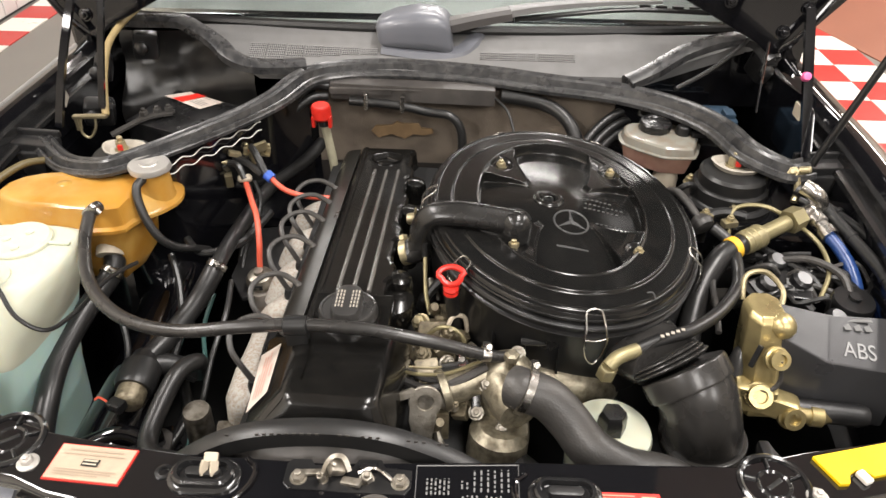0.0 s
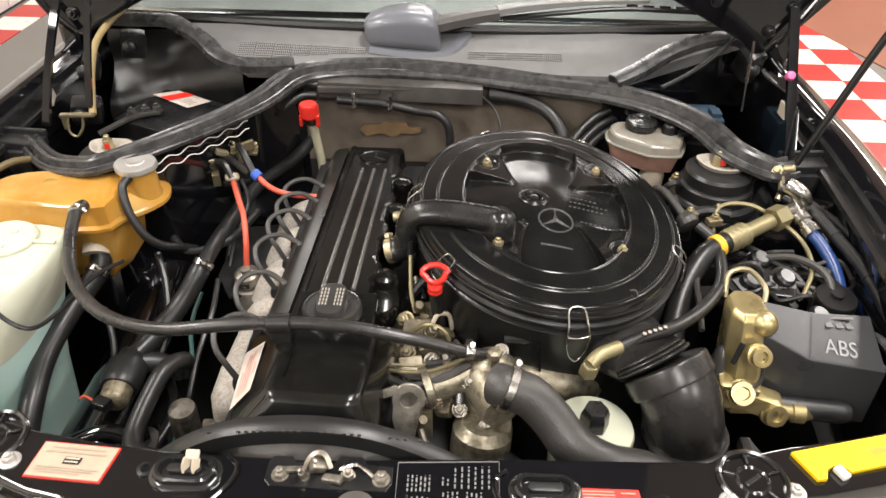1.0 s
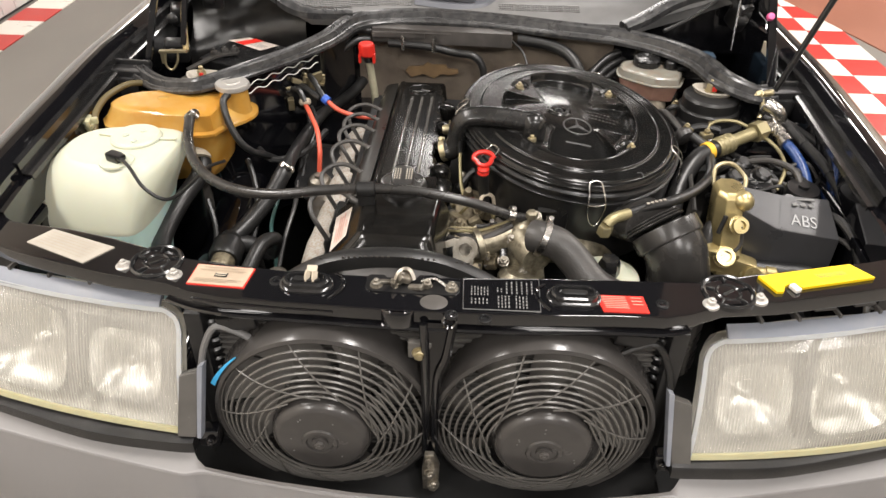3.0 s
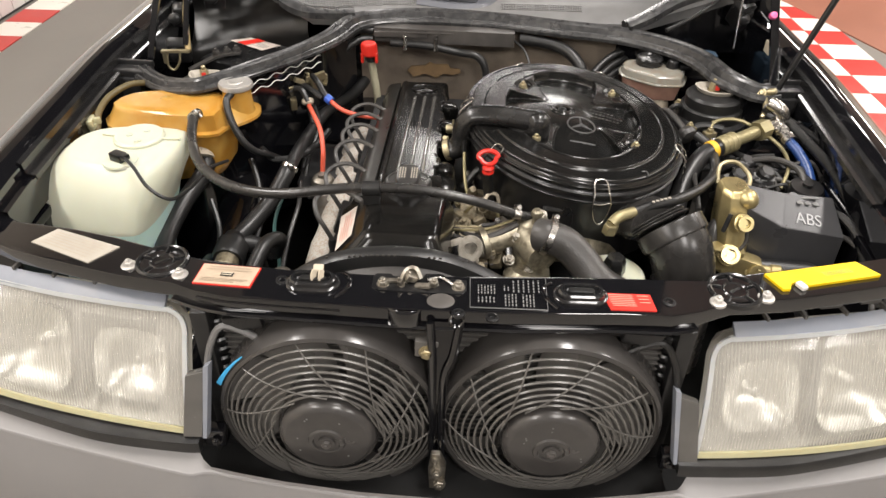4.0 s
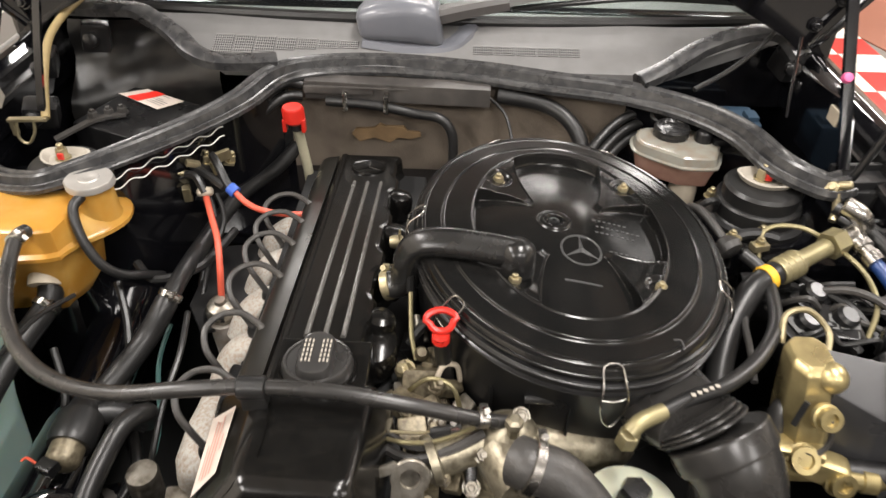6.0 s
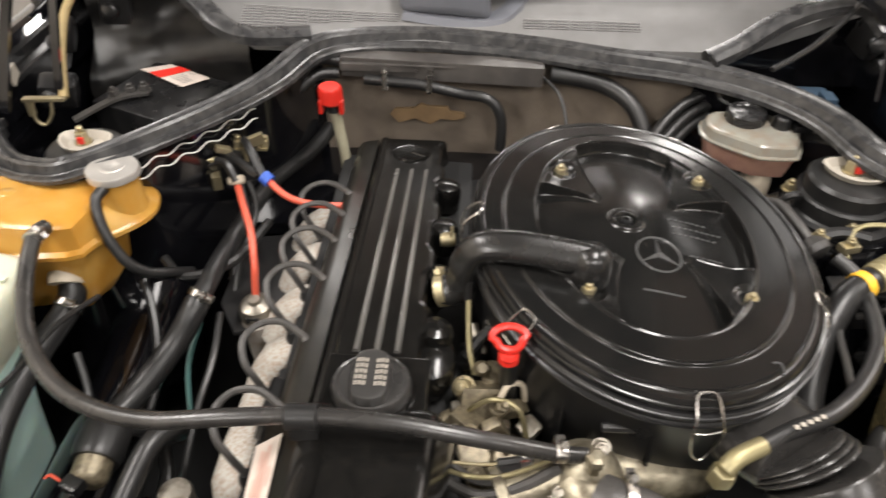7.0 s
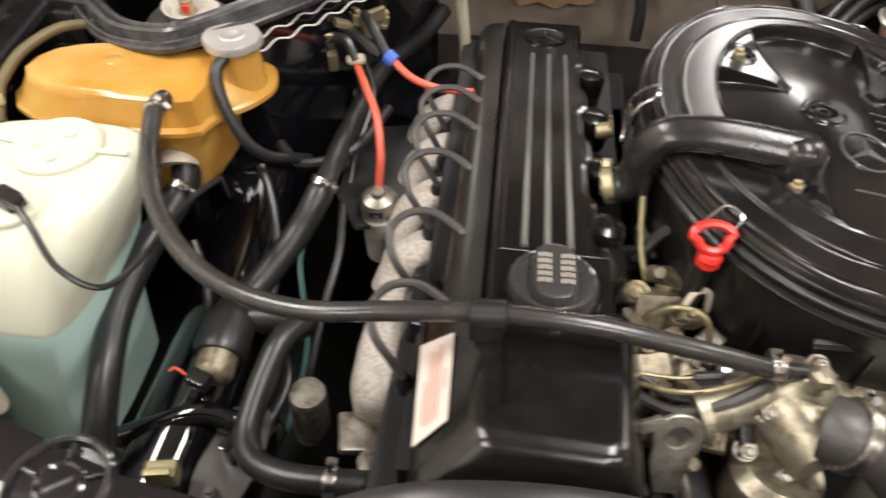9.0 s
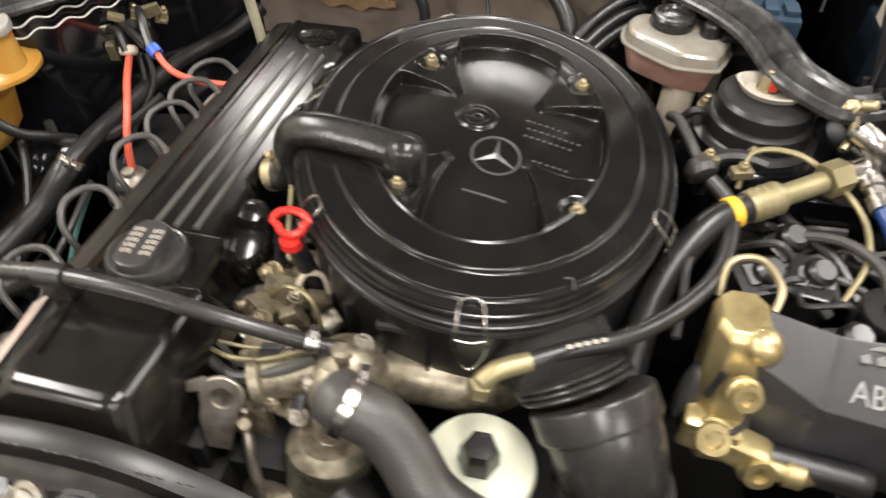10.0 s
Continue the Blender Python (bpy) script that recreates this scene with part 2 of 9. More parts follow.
M_AMBER = surface("aged_amber_plastic", (0.43, 0.215, 0.036), 0.24, var=0.3, scale=7, sub=0.25, grain=0.06, gscale=300, dust=0.75, dust_colour=(0.5, 0.33, 0.1))
M_MILK = surface("milky_plastic", (0.52, 0.53, 0.42), 0.4, var=0.08, scale=8, sub=0.3, grain=0.05, dust=0.15, dust_colour=(0.45, 0.42, 0.34))
M_FLUID = surface("plastic_with_blue_fluid", (0.54, 0.74, 0.68), 0.35, var=0.08, scale=8, sub=0.4)
M_BRAKE = surface("brake_fluid_plastic", (0.34, 0.2, 0.15), 0.22, var=0.35, scale=18, sub=0.15, dust=0.5, dust_colour=(0.2, 0.1, 0.09))
M_RED = surface("red_plastic", (0.52, 0.022, 0.014), 0.3, var=0.12, scale=40)
M_REDWIRE = surface("red_silicone_lead", (0.56, 0.09, 0.05), 0.42, var=0.15, scale=40)
M_BLUE = surface("blue_tape", (0.03, 0.09, 0.4), 0.35, var=0.2, scale=60)
M_YELLOWTAPE = surface("yellow_tape", (0.75, 0.42, 0.03), 0.5, var=0.15, scale=60)
M_INSUL = surface("brown_firewall_pad", (0.16, 0.13, 0.1), 0.7, var=0.4, scale=9, grain=0.7, gscale=250, dust=0.6, dust_colour=(0.06, 0.048, 0.038))
M_TORN = surface("torn_fibre", (0.2, 0.13, 0.065), 0.95, var=0.3, scale=50, grain=0.9, gscale=500)
M_PALE = surface("pale_rust_speckled_iron", (0.37, 0.355, 0.32), 0.65, var=0.12, scale=110, grain=0.4, gscale=300, dust=0.75, dust_colour=(0.2, 0.1, 0.045))
M_IRON = surface("rusty_manifold", (0.3, 0.275, 0.245), 0.75, var=0.3, scale=30, grain=0.6, gscale=300, dust=0.55, dust_colour=(0.16, 0.09, 0.045))
M_GREY = surface("grey_cowl_plastic", (0.18, 0.178, 0.176), 0.38, var=0.15, scale=14, grain=0.2, gscale=900, dust=0.25, dust_colour=(0.1, 0.095, 0.09))
M_POD = surface("grey_wiper_housing", (0.14, 0.146, 0.165), 0.34, var=0.12, scale=10, grain=0.1, gscale=900, coat=0.2)
M_BUMPER = surface("grey_bumper_plastic", (0.25, 0.243, 0.243), 0.45, var=0.1, scale=6, grain=0.25, gscale=900, dust=0.3, dust_colour=(0.24, 0.23, 0.22))
M_CLOTH = surface("dusty_black_plastic_cover", (0.007, 0.007, 0.007), 0.33, var=0.3, grain=0.15, gscale=500, dust=0.3, dust_colour=(0.05, 0.045, 0.04))
M_DARK = surface("underside_black", (0.006, 0.006, 0.006), 0.7, var=0.4)
M_WHITE = surface("white_print", (0.72, 0.7, 0.66), 0.5, var=0.08, scale=60)
M_LABEL = surface("aged_cream_label", (0.46, 0.4, 0.31), 0.55, var=0.15, scale=30)
M_OLDPAPER = surface("faded_brown_paper", (0.42, 0.33, 0.24), 0.5, var=0.2, scale=25, dust=0.3)
M_LABELRED = surface("red_label", (0.7, 0.03, 0.02), 0.4, var=0.08, scale=40)
M_LABELYEL = surface("yellow_label", (0.85, 0.58, 0.0), 0.45, var=0.05, scale=30)
M_GREYLAB = surface("faded_paper_label", (0.36, 0.33, 0.28), 0.6, var=0.2, scale=20, dust=0.3)
M_SKIRT = surface("dusty_cowl_plastic", (0.05, 0.046, 0.043), 0.4, var=0.25, dust=0.5, dust_colour=(0.12, 0.11, 0.1))
M_CAPMETAL = surface("satin_pressed_steel", (0.5, 0.48, 0.45), 0.42, metal=0.6, var=0.15, scale=30)
M_PRINT = surface("grey_print", (0.14, 0.14, 0.137), 0.6, var=0.1, scale=60)
M_FADEDRED = surface("faded_red_print", (0.6, 0.3, 0.24), 0.6, var=0.1, scale=60)
M_BROWNPRINT = surface("brown_print", (0.2, 0.12, 0.08), 0.6, var=0.1, scale=60)
M_FLOOR = surface("grey_floor_paint", (0.2, 0.185, 0.165), 0.42, var=0.12, scale=1.2, grain=0.15, gscale=120, dust=0.25, dust_colour=(0.25, 0.23, 0.2))
M_BROWNFLOOR = surface("red_brown_floor", (0.3, 0.12, 0.075), 0.42, var=0.15, scale=2, grain=0.15, gscale=120)
M_TILERED = surface("red_floor_tile", (0.56, 0.045, 0.035), 0.35, var=0.08, scale=6, island=0.08)
M_TILEWHITE = surface("white_floor_tile", (0.82, 0.78, 0.7), 0.3, var=0.05, scale=6, island=0.05)
M_WALL = surface("dark_grey_wall_paint", (0.15, 0.145, 0.14), 0.6, var=0.05, scale=2, grain=0.1, gscale=100)
M_CEILING = surface("pale_ceiling_paint", (0.42, 0.405, 0.385), 0.7, var=0.1, scale=2, grain=0.1, gscale=100)
M_WALLPALE = surface("beige_wall_paint", (0.72, 0.66, 0.57), 0.5, var=0.05, scale=2, grain=0.1, gscale=100)
M_WALLTILE = surface("white_wall_tile", (0.74, 0.74, 0.72), 0.2, var=0.04, scale=6, island=0.04)
M_JOINT = surface("dark_grout", (0.06, 0.06, 0.06), 0.8, var=0.2)
M_REFLECT = surface("lamp_reflector", (0.8, 0.79, 0.76), 0.32, metal=1.0, var=0.05, scale=30)


def glass(name, tint, rough=0.0, ior=1.45, haze=0.0):
    m = bpy.data.materials.new(name)
    m.use_nodes = True
    p = m.node_tree.nodes["Principled BSDF"]
    p.inputs["Base Color"].default_value = (*tint, 1)
    p.inputs["Transmission Weight"].default_value = 1 - haze
    p.inputs["Roughness"].default_value = rough
    p.inputs["IOR"].default_value = ior
    return m


def thin_glass(name, tint, haze):
    """Clear sheet with a cloudy, slightly glossy skin."""
    m = bpy.data.materials.new(name)
    m.use_nodes = True
    n, k = m.node_tree.nodes, m.node_tree.links
    p = n["Principled BSDF"]
    p.inputs["Base Color"].default_value = (*tint, 1)
    p.inputs["Roughness"].default_value = 0.12
    clear = n.new("ShaderNodeBsdfTransparent")
    clear.inputs["Color"].default_value = (0.95, 0.95, 0.93, 1)
    mix = n.new("ShaderNodeMixShader")
    co = n.new("ShaderNodeTexCoord")
    flute = n.new("ShaderNodeTexWave")
    flute.bands_direction = "X"
    flute.inputs["Scale"].default_value, flute.inputs["Distortion"].default_value = 62.0, 0.15
    k.new(co.outputs["Object"], flute.inputs["Vector"])
    cloud = n.new("ShaderNodeTexNoise")
    cloud.inputs["Scale"].default_value = 14
    k.new(co.outputs["Object"], cloud.inputs["Vector"])
    rng = n.new("ShaderNodeMapRange")
    rng.inputs["To Min"].default_value, rng.inputs["To Max"].default_value = haze - 0.12, haze + 0.12
    k.new(flute.outputs["Fac"], rng.inputs["Value"])
    add = n.new("ShaderNodeMath")
    add.operation = "MULTIPLY_ADD"
    add.inputs[1].default_value, add.inputs[2].default_value = 0.3, -0.15
    k.new(cloud.outputs["Fac"], add.inputs[0])
    tot = n.new("ShaderNodeMath")
    k.new(rng.outputs["Result"], tot.inputs[0])
    k.new(add.outputs["Value"], tot.inputs[1])
    k.new(tot.outputs["Value"], mix.inputs["Fac"])
    k.new(clear.outputs["BSDF"], mix.inputs[1])
    k.new(p.outputs["BSDF"], mix.inputs[2])
    k.new(mix.outputs["Shader"], n["Material Output"].inputs["Surface"])
    return m


M_PLUGCOVER = surface("dusty_plug_cover", (0.011, 0.0105, 0.009), 0.3, var=0.25, grain=0.05, gscale=300, dust=0.4, dust_colour=(0.03, 0.027, 0.022))
# same enamel as the cover; its lighter colour stands in for caught highlights
M_RIB = surface("lightened_rib", (0.07, 0.067, 0.062), 0.22, var=0.3, coat=0.4)
M_GLASS = glass("windscreen_glass", (0.78, 0.83, 0.81))
M_LENS = thin_glass("clouded_lens", (0.5, 0.48, 0.435), 0.4)
M_CLOUDY = surface("cloudy_reservoir_plastic", (0.2, 0.193, 0.165), 0.2, var=0.25, scale=20, sub=0.2, dust=0.6, dust_colour=(0.16, 0.11, 0.07))
M_BOWL = surface("dulled_reflector", (0.36, 0.345, 0.31), 0.4, metal=0.15, var=0.12, scale=14, grain=0.05)
M_DUCT = surface("satin_duct_rubber", (0.022, 0.021, 0.02), 0.27, var=0.3, grain=0.05, gscale=500, dust=0.3, dust_colour=(0.045, 0.042, 0.038))
M_ABS = surface("grey_black_cover_plastic", (0.037, 0.037, 0.039), 0.32, var=0.2, grain=0.2, gscale=1100)
M_SILVER = surface("silver_print", (0.33, 0.33, 0.33), 0.42, metal=0.6, var=0.1, scale=60)
M_MESH = surface("grey_mesh_plastic", (0.3, 0.295, 0.29), 0.4, var=0.15, scale=30)
M_TRIM = surface("blue_grey_trim", (0.2, 0.215, 0.25), 0.4, var=0.1, scale=10, dust=0.2, dust_colour=(0.4, 0.38, 0.35))
M_FAN = surface("dusty_fan_plastic", (0.1, 0.095, 0.088), 0.24, var=0.3, scale=20, grain=0.06, gscale=500, dust=0.4, dust_colour=(0.12, 0.112, 0.103))
M_SLEEVE = surface("dark_blue_sleeve", (0.015, 0.045, 0.16), 0.3, var=0.2, scale=60)
M_SHROUD = surface("black_fan_shroud", (0.046, 0.043, 0.041), 0.2, var=0.3, scale=20, grain=0.03, gscale=500, dust=0.35, dust_colour=(0.05, 0.046, 0.042))
M_MOTOR = surface("dusty_motor_cap", (0.048, 0.045, 0.043), 0.24, var=0.3, scale=20, grain=0.03, gscale=500, dust=0.4, dust_colour=(0.07, 0.064, 0.06))
M_BLADE = surface("dusty_fan_blade", (0.1, 0.095, 0.088), 0.3, var=0.3, scale=16, dust=0.4, dust_colour=(0.13, 0.122, 0.112))
M_RIM = surface("cloudy_lens_edge", (0.42, 0.43, 0.43), 0.25, var=0.1, scale=20, sub=0.2)
M_SEALANT = surface("yellowed_sealant", (0.42, 0.39, 0.24), 0.4, var=0.15, scale=30, sub=0.2)
M_SKYBLUE = surface("sky_blue_tape", (0.04, 0.32, 0.6), 0.35, var=0.12, scale=60)
M_GLOSSPLASTIC = surface("gloss_black_plastic", (0.012, 0.012, 0.0125), 0.16, var=0.3, coat=0.3, dust=0.2, dust_colour=(0.05, 0.047, 0.043))
M_ARM = surface("dark_grey_arm_plastic", (0.07, 0.065, 0.063), 0.4, var=0.15, scale=10, grain=0.1, gscale=900)
M_CAP = surface("gloss_black_cap", (0.03, 0.029, 0.028), 0.3, var=0.3, coat=0.3, dust=0.2, dust_colour=(0.06, 0.055, 0.05))
M_DASH = surface("grey_dashboard", (0.13, 0.135, 0.13), 0.6, var=0.1, scale=6)
# raised marks of the lid, greyer than the lid itself
M_EMBOSS = surface("grey_embossing", (0.06, 0.06, 0.06), 0.28, var=0.2, coat=0.3)


def emitter(name, colour, strength):
    m = bpy.data.materials.new(name)
    m.use_nodes = True
    p = m.node_tree.nodes["Principled BSDF"]
    p.inputs["Emission Color"].default_value = (*colour, 1)
    p.inputs["Emission Strength"].default_value = strength
    m.cycles.emission_sampling = "NONE"
    return m


M_TUBE = emitter("lamp_diffuser", (1, 0.95, 0.89), 7)

# ---- the room ----
Z0 = 0.0265
X0, X1, Y0, Y1, ZC = ROOM
bm = bm_new()
box(bm, ((X0 + X1) / 2, (Y0 + Y1) / 2, Z0 - 0.1), (X1 - X0 + 0.4, Y1 - Y0 + 0.4, 0.2), 0)
floor = solid("floor", bm, M_FLOOR, (0, 0, Z0), "grey painted concrete showroom floor", "floor", kind="structure")
# closing walls, unseen above the tiles; east and west pale to brighten wing reflections
walls = {}
for name, c, s in (("wall_west", (X0 - 0.1, (Y0 + Y1) / 2, ZC / 2), (0.2, Y1 - Y0 + 0.4, ZC)), ("wall_east", (X1 + 0.1, (Y0 + Y1) / 2, ZC / 2), (0.2, Y1 - Y0 + 0.4, ZC)),
                   ("wall_north", ((X0 + X1) / 2, Y1 + 0.1, ZC / 2), (X1 - X0, 0.2, ZC)), ("wall_south", ((X0 + X1) / 2, Y0 - 0.1, ZC / 2), (X1 - X0, 0.2, ZC))):
    bm = bm_new()
    box(bm, c, s, 0)
    pale = name in ("wall_east", "wall_west")
    walls[name] = solid(name, bm, M_WALLPALE if pale else M_WALL, (c[0], c[1], Z0), "pale beige painted garage wall, kept pale to brighten wing reflections" if pale else "dark grey painted garage wall", "wall", kind="structure")
bm = bm_new()
box(bm, ((X0 + X1) / 2, (Y0 + Y1) / 2, ZC + 0.1), (X1 - X0 + 0.4, Y1 - Y0 + 0.4, 0.2), 0)
solid("ceiling", bm, M_CEILING, (0, 0, ZC), "pale painted garage ceiling", "ceiling", kind="structure")

# the red-brown floor beyond the chequered strip
bm = bm_new()
prism(bm, [(2.19, 2.9), (5.1, 2.9), (5.1, 7.4), (0.75, 7.4), (1.98, 3.62)], Z0, Z0 + 0.006)
solid("floor_field", bm, M_BROWNFLOOR, (3, 5, Z0), "red-brown painted floor field beyond the chequered strip", "floor", kind="structure")


def ceiling_lamp():
    t = thing("ceiling_light", (0, 0, ZC), "unseen white fluorescent ceiling light with two tubes", "ceiling light", "ceiling lights")
    bm = bm_new()
    box(bm, (0, 0, ZC - 0.035), (0.34, 1.35, 0.06), 0.006)
    part("housing", bm, M_CAPMETAL, t)
    for x in (-0.09, 0.09):
        bm = bm_new()
        lathe(bm, (x, -0.62, ZC - 0.095), [(0.013, 0), (0.017, 0.01), (0.017, 1.23), (0.013, 1.24)], (0, 1, 0), 12)
        part("tube", bm, M_TUBE, t, "glowing fluorescent tube")
    return t


first = ceiling_lamp()
for i, (x, y, turn) in enumerate(LAMPS):
    m = Matrix.Translation(V((x, y, ZC))) @ Matrix.Rotation(radians(turn), 4, "Z")
    if i == 0:
        first.location = m.translation
    else:
        copy_thing(first, m)
    lamp = bpy.data.lights.new("ceiling_lamp", "AREA")
    lamp.shape, lamp.size, lamp.size_y, lamp.energy, lamp.color = "RECTANGLE", 0.4, 1.5, FAR_WATTS if y > 4 and x < 4 else LAMP_WATTS, (1.0, 0.95, 0.91)
    ob = new("ceiling_lamp", lamp)
    ob.location = V((x, y, ZC - 0.14))
    ob.rotation_euler = (0, 0, radians(turn))

# ---- the car ----
car = thing("car", (0, 0.4, Z0), "black saloon car with its bonnet open", "car")


def crest(y):
    return 0.648 + 0.045 * min(y, 0.58) - 0.035 * max(0.0, y - 0.58)


def rise(y):
    return 0.838 + 0.03 * y


def fender(side):
    """Wing: inner gutter, lip, rounded crest and outer flank."""
    prof = [(-0.046, -0.075), (-0.043, -0.03), (-0.03, -0.028), (-0.028, -0.012), (-0.018, -0.006), (-0.012, 0.0), (-0.004, 0.003), (0.004, 0.0038), (0.012, 0.0025), (0.02, 0.0), (0.027, -0.0032), (0.034, -0.0075), (0.041, -0.013), (0.047, -0.0195),
            (0.053, -0.028), (0.059, -0.04), (0.068, -0.057), (0.078, -0.08), (0.094, -0.125), (0.112, -0.2), (0.115, -0.33), (0.105, -0.5)]
    bm = bm_new()
    ys = steps(0.11, 1.6, 24)

    def at(y, k):
        dx, dz = prof[k]
        nose = max(0.0, 0.12 - y) * 0.35
        return (side * (crest(min(y, 1.0)) + dx - nose), y, rise(min(y, 0.95)) + dz - max(0.0, 0.1 - y) * 0.3)

    grid_surface(bm, ys, range(len(prof)), at)
    return part("fender", bm, M_PAINT, car, "glossy black painted wing", 30)


for side in (-1, 1):
    fender(side)
    # inner wing: panel with rail and stiffening ribs
    bm = bm_new()
    prism(bm, [(side * 0.615, 0.1), (side * 0.645, 0.1), (side * 0.675, 1.05), (side * 0.635, 1.05)], 0.3, 0.785, 0.004)
    box(bm, (side * 0.632, 0.56, 0.755), (0.022, 0.9, 0.016), 0.005, (0, 0, side * -2.2))
    for y in (0.15, 0.27, 0.39, 0.5):
        hexnut(bm, (side * (0.613 + 0.022 * y), y, 0.736), 0.007, 0.007, (-side, 0, 0.2))
    for y in (0.2, 0.33, 0.46, 0.62):
        box(bm, (side * (0.612 + 0.022 * y), y, 0.725), (0.014, 0.04, 0.075), 0.005, (0, 0, side * -2.2))
        lathe(bm, (side * (0.604 + 0.022 * y), y + 0.055, 0.72), [(0.014, 0), (0.016, 0.003), (0.013, 0.006), (0.011, 0.001), (0, 0.001)], (-side, 0, 0.1), 18)
    part("inner_wing", bm, M_BAY, car, "black inner wing panel")
    bm = bm_new()
    lathe(bm, (side * 0.485, 0.56, 0.45), [(0.1, 0), (0.1, 0.25), (0.09, 0.3), (0.075, 0.32), (0, 0.322)], (0, 0, 1), 32)
    box(bm, (side * 0.55, 0.58, 0.6), (0.16, 0.2, 0.3), 0.03)
    part("strut_tower", bm, M_BAY, car, "black suspension strut tower")
bm = bm_new()
box(bm, (0, 0.45, 0.28), (1.3, 1.0, 0.03), 0)
part("undertray", bm, M_DARK, car)
# body behind the bay, closing the plenum
bm = bm_new()
box(bm, (0, 0.99, 0.55), (1.34, 0.03, 0.7), 0.004)
part("bulkhead", bm, M_BAY, car)

for side in (-1, 1):
    for y in (0.32, 2.75):
        bm = bm_new()
        lathe(bm, (side * 0.6, y, 0.305), [(0.17, 0), (0.26, 0.0), (0.278, 0.03), (0.278, 0.13), (0.26, 0.16), (0.17, 0.16)], (side, 0, 0), 40)
        wheel = part("wheel", bm, M_RUBBER, car, "black tyre on a steel wheel")
        bm = bm_new()
        lathe(bm, (side * 0.62, y, 0.305), [(0.172, 0), (0.172, 0.1), (0.1, 0.11), (0, 0.11)], (side, 0, 0), 32)
        part("rim", bm, M_STEEL, wheel)

# radiator support
FRONT = [(-0.68, 0.09), (-0.565, 0.037), (-0.495, 0.016), (-0.412, -0.006), (-0.337, -0.018), (-0.301, -0.032), (-0.261, -0.04), (-0.191, -0.0445), (-0.123, -0.0475), (-0.05, -0.0512), (0.08, -0.051), (0.146, -0.048), (0.2135, -0.0445), (0.275, -0.0443), (0.309, -0.0355), (0.355, -0.0145), (0.4265, -0.005), (0.5335, 0.021), (0.68, 0.06)]
BACK = [(-0.68, 0.16), (-0.59, 0.1), (-0.506, 0.088), (-0.44, 0.072), (-0.376, 0.05), (-0.3235, 0.034), (-0.26, 0.024), (-0.19, 0.016), (-0.05, 0.012), (0.06, 0.018), (0.143, 0.022), (0.26, 0.025), (0.331, 0.027), (0.409, 0.048), (0.47, 0.06), (0.57, 0.085), (0.68, 0.12)]
bm = bm_new()
prism(bm, FRONT + BACK[::-1], 0.782, 0.805, 0.0035)
sup = part("radiator_support", bm, M_PAINT, car, "glossy black radiator support panel", 25)
# rolled flange along the foot of the support's face, and the shallow bead above it
bm = bm_new()
sweep(bm, [(x, y - 0.001, 0.781) for x, y in FRONT[4:15]], [(-0.006, -0.004), (0.0035, -0.004), (0.005, -0.001), (0.0035, 0.002), (-0.006, 0.003)], 5, up=(0, 0, 1))
part("front_lip", bm, M_PAINT, car)
bm = bm_new()
sweep(bm, [(x, y, 0.7945) for x, y in FRONT[5:9]], [(-0.002, -0.003), (0.0022, -0.0015), (0.0022, 0.0015), (-0.002, 0.003)], 5, up=(0, 0, 1))
part("front_bead", bm, M_PAINT, car)
# swelling of the face over the catch
bm = bm_new()
loft_face = [(-0.064, 0.0), (-0.058, 0.006), (-0.05, 0.0085), (-0.036, 0.0085), (-0.029, 0.006), (-0.024, 0.0)]
grid_surface(bm, range(6), range(4), lambda i, k: (loft_face[i][0], -0.0505 - loft_face[i][1] * (0.55, 1.0, 1.0, 0.7)[k], (0.8062, 0.803, 0.79, 0.779)[k]))
part("stay_bracket", bm, M_PAINT, car, "rounded swelling in the panel's face", 60)
# centre stay: a pressed strut, wide at the top, with a raised edge on both sides
for side in (-1, 1):
    bm = bm_new()
    sweep(bm, [(0.005 + side * 0.018, -0.056, 0.79), (0.003 + side * 0.0125, -0.066, 0.745), (-0.002 + side * 0.007, -0.07, 0.705), (-0.003 + side * 0.006, -0.072, 0.6), (0.0 + side * 0.006, -0.073, 0.48)], [(-0.004, -0.004), (0.004, -0.004), (0.005, 0.0), (0.003, 0.004), (-0.003, 0.004), (-0.005, 0.0)], 6)
    part("centre_stay", bm, M_PAINT, car, "glossy black pressed centre stay", 50)
bm = bm_new()
grid_surface(bm, (-1, 1), ((-0.054, 0.79, 0.02, 0.005), (-0.064, 0.745, 0.0125, 0.003), (-0.068, 0.705, 0.007, -0.002), (-0.07, 0.48, 0.006, 0.0)), lambda w, q: (q[3] + w * q[2], q[0], q[1]))
part("stay_web", bm, M_BAY, car)
bm = bm_new()
lathe(bm, (0.018, -0.0585, 0.797), [(0.0085, 0), (0.0095, 0.003), (0.0075, 0.005), (0.0055, 0.003), (0.0055, 0.0)], (0, -0.9, 0.4), 18)
part("stay_eye", bm, M_PAINT, car)

# bumper: sloping top, rounded fold and face, drawn forward below the cooling fans
xs = [-0.82, -0.74, -0.66, -0.6, -0.54, -0.48, -0.42, -0.37, -0.345, -0.333, -0.325, -0.318, -0.312, -0.3, -0.26, -0.2, -0.1, 0, 0.1, 0.2, 0.26, 0.3, 0.316, 0.322, 0.329, 0.337, 0.349, 0.37, 0.42, 0.48, 0.54, 0.6, 0.66, 0.74, 0.82]


def bumper_back(x):
    a = abs(x - 0.006)
    outer = -0.0855 + 0.2 * max(0.0, a - 0.335) ** 0.95
    inner = -0.142 + 0.32 * a * a
    k = min(1.0, max(0.0, (a - 0.308) / 0.03))
    k = k * k * (3 - 2 * k)
    return inner * (1 - k) + outer * k, k


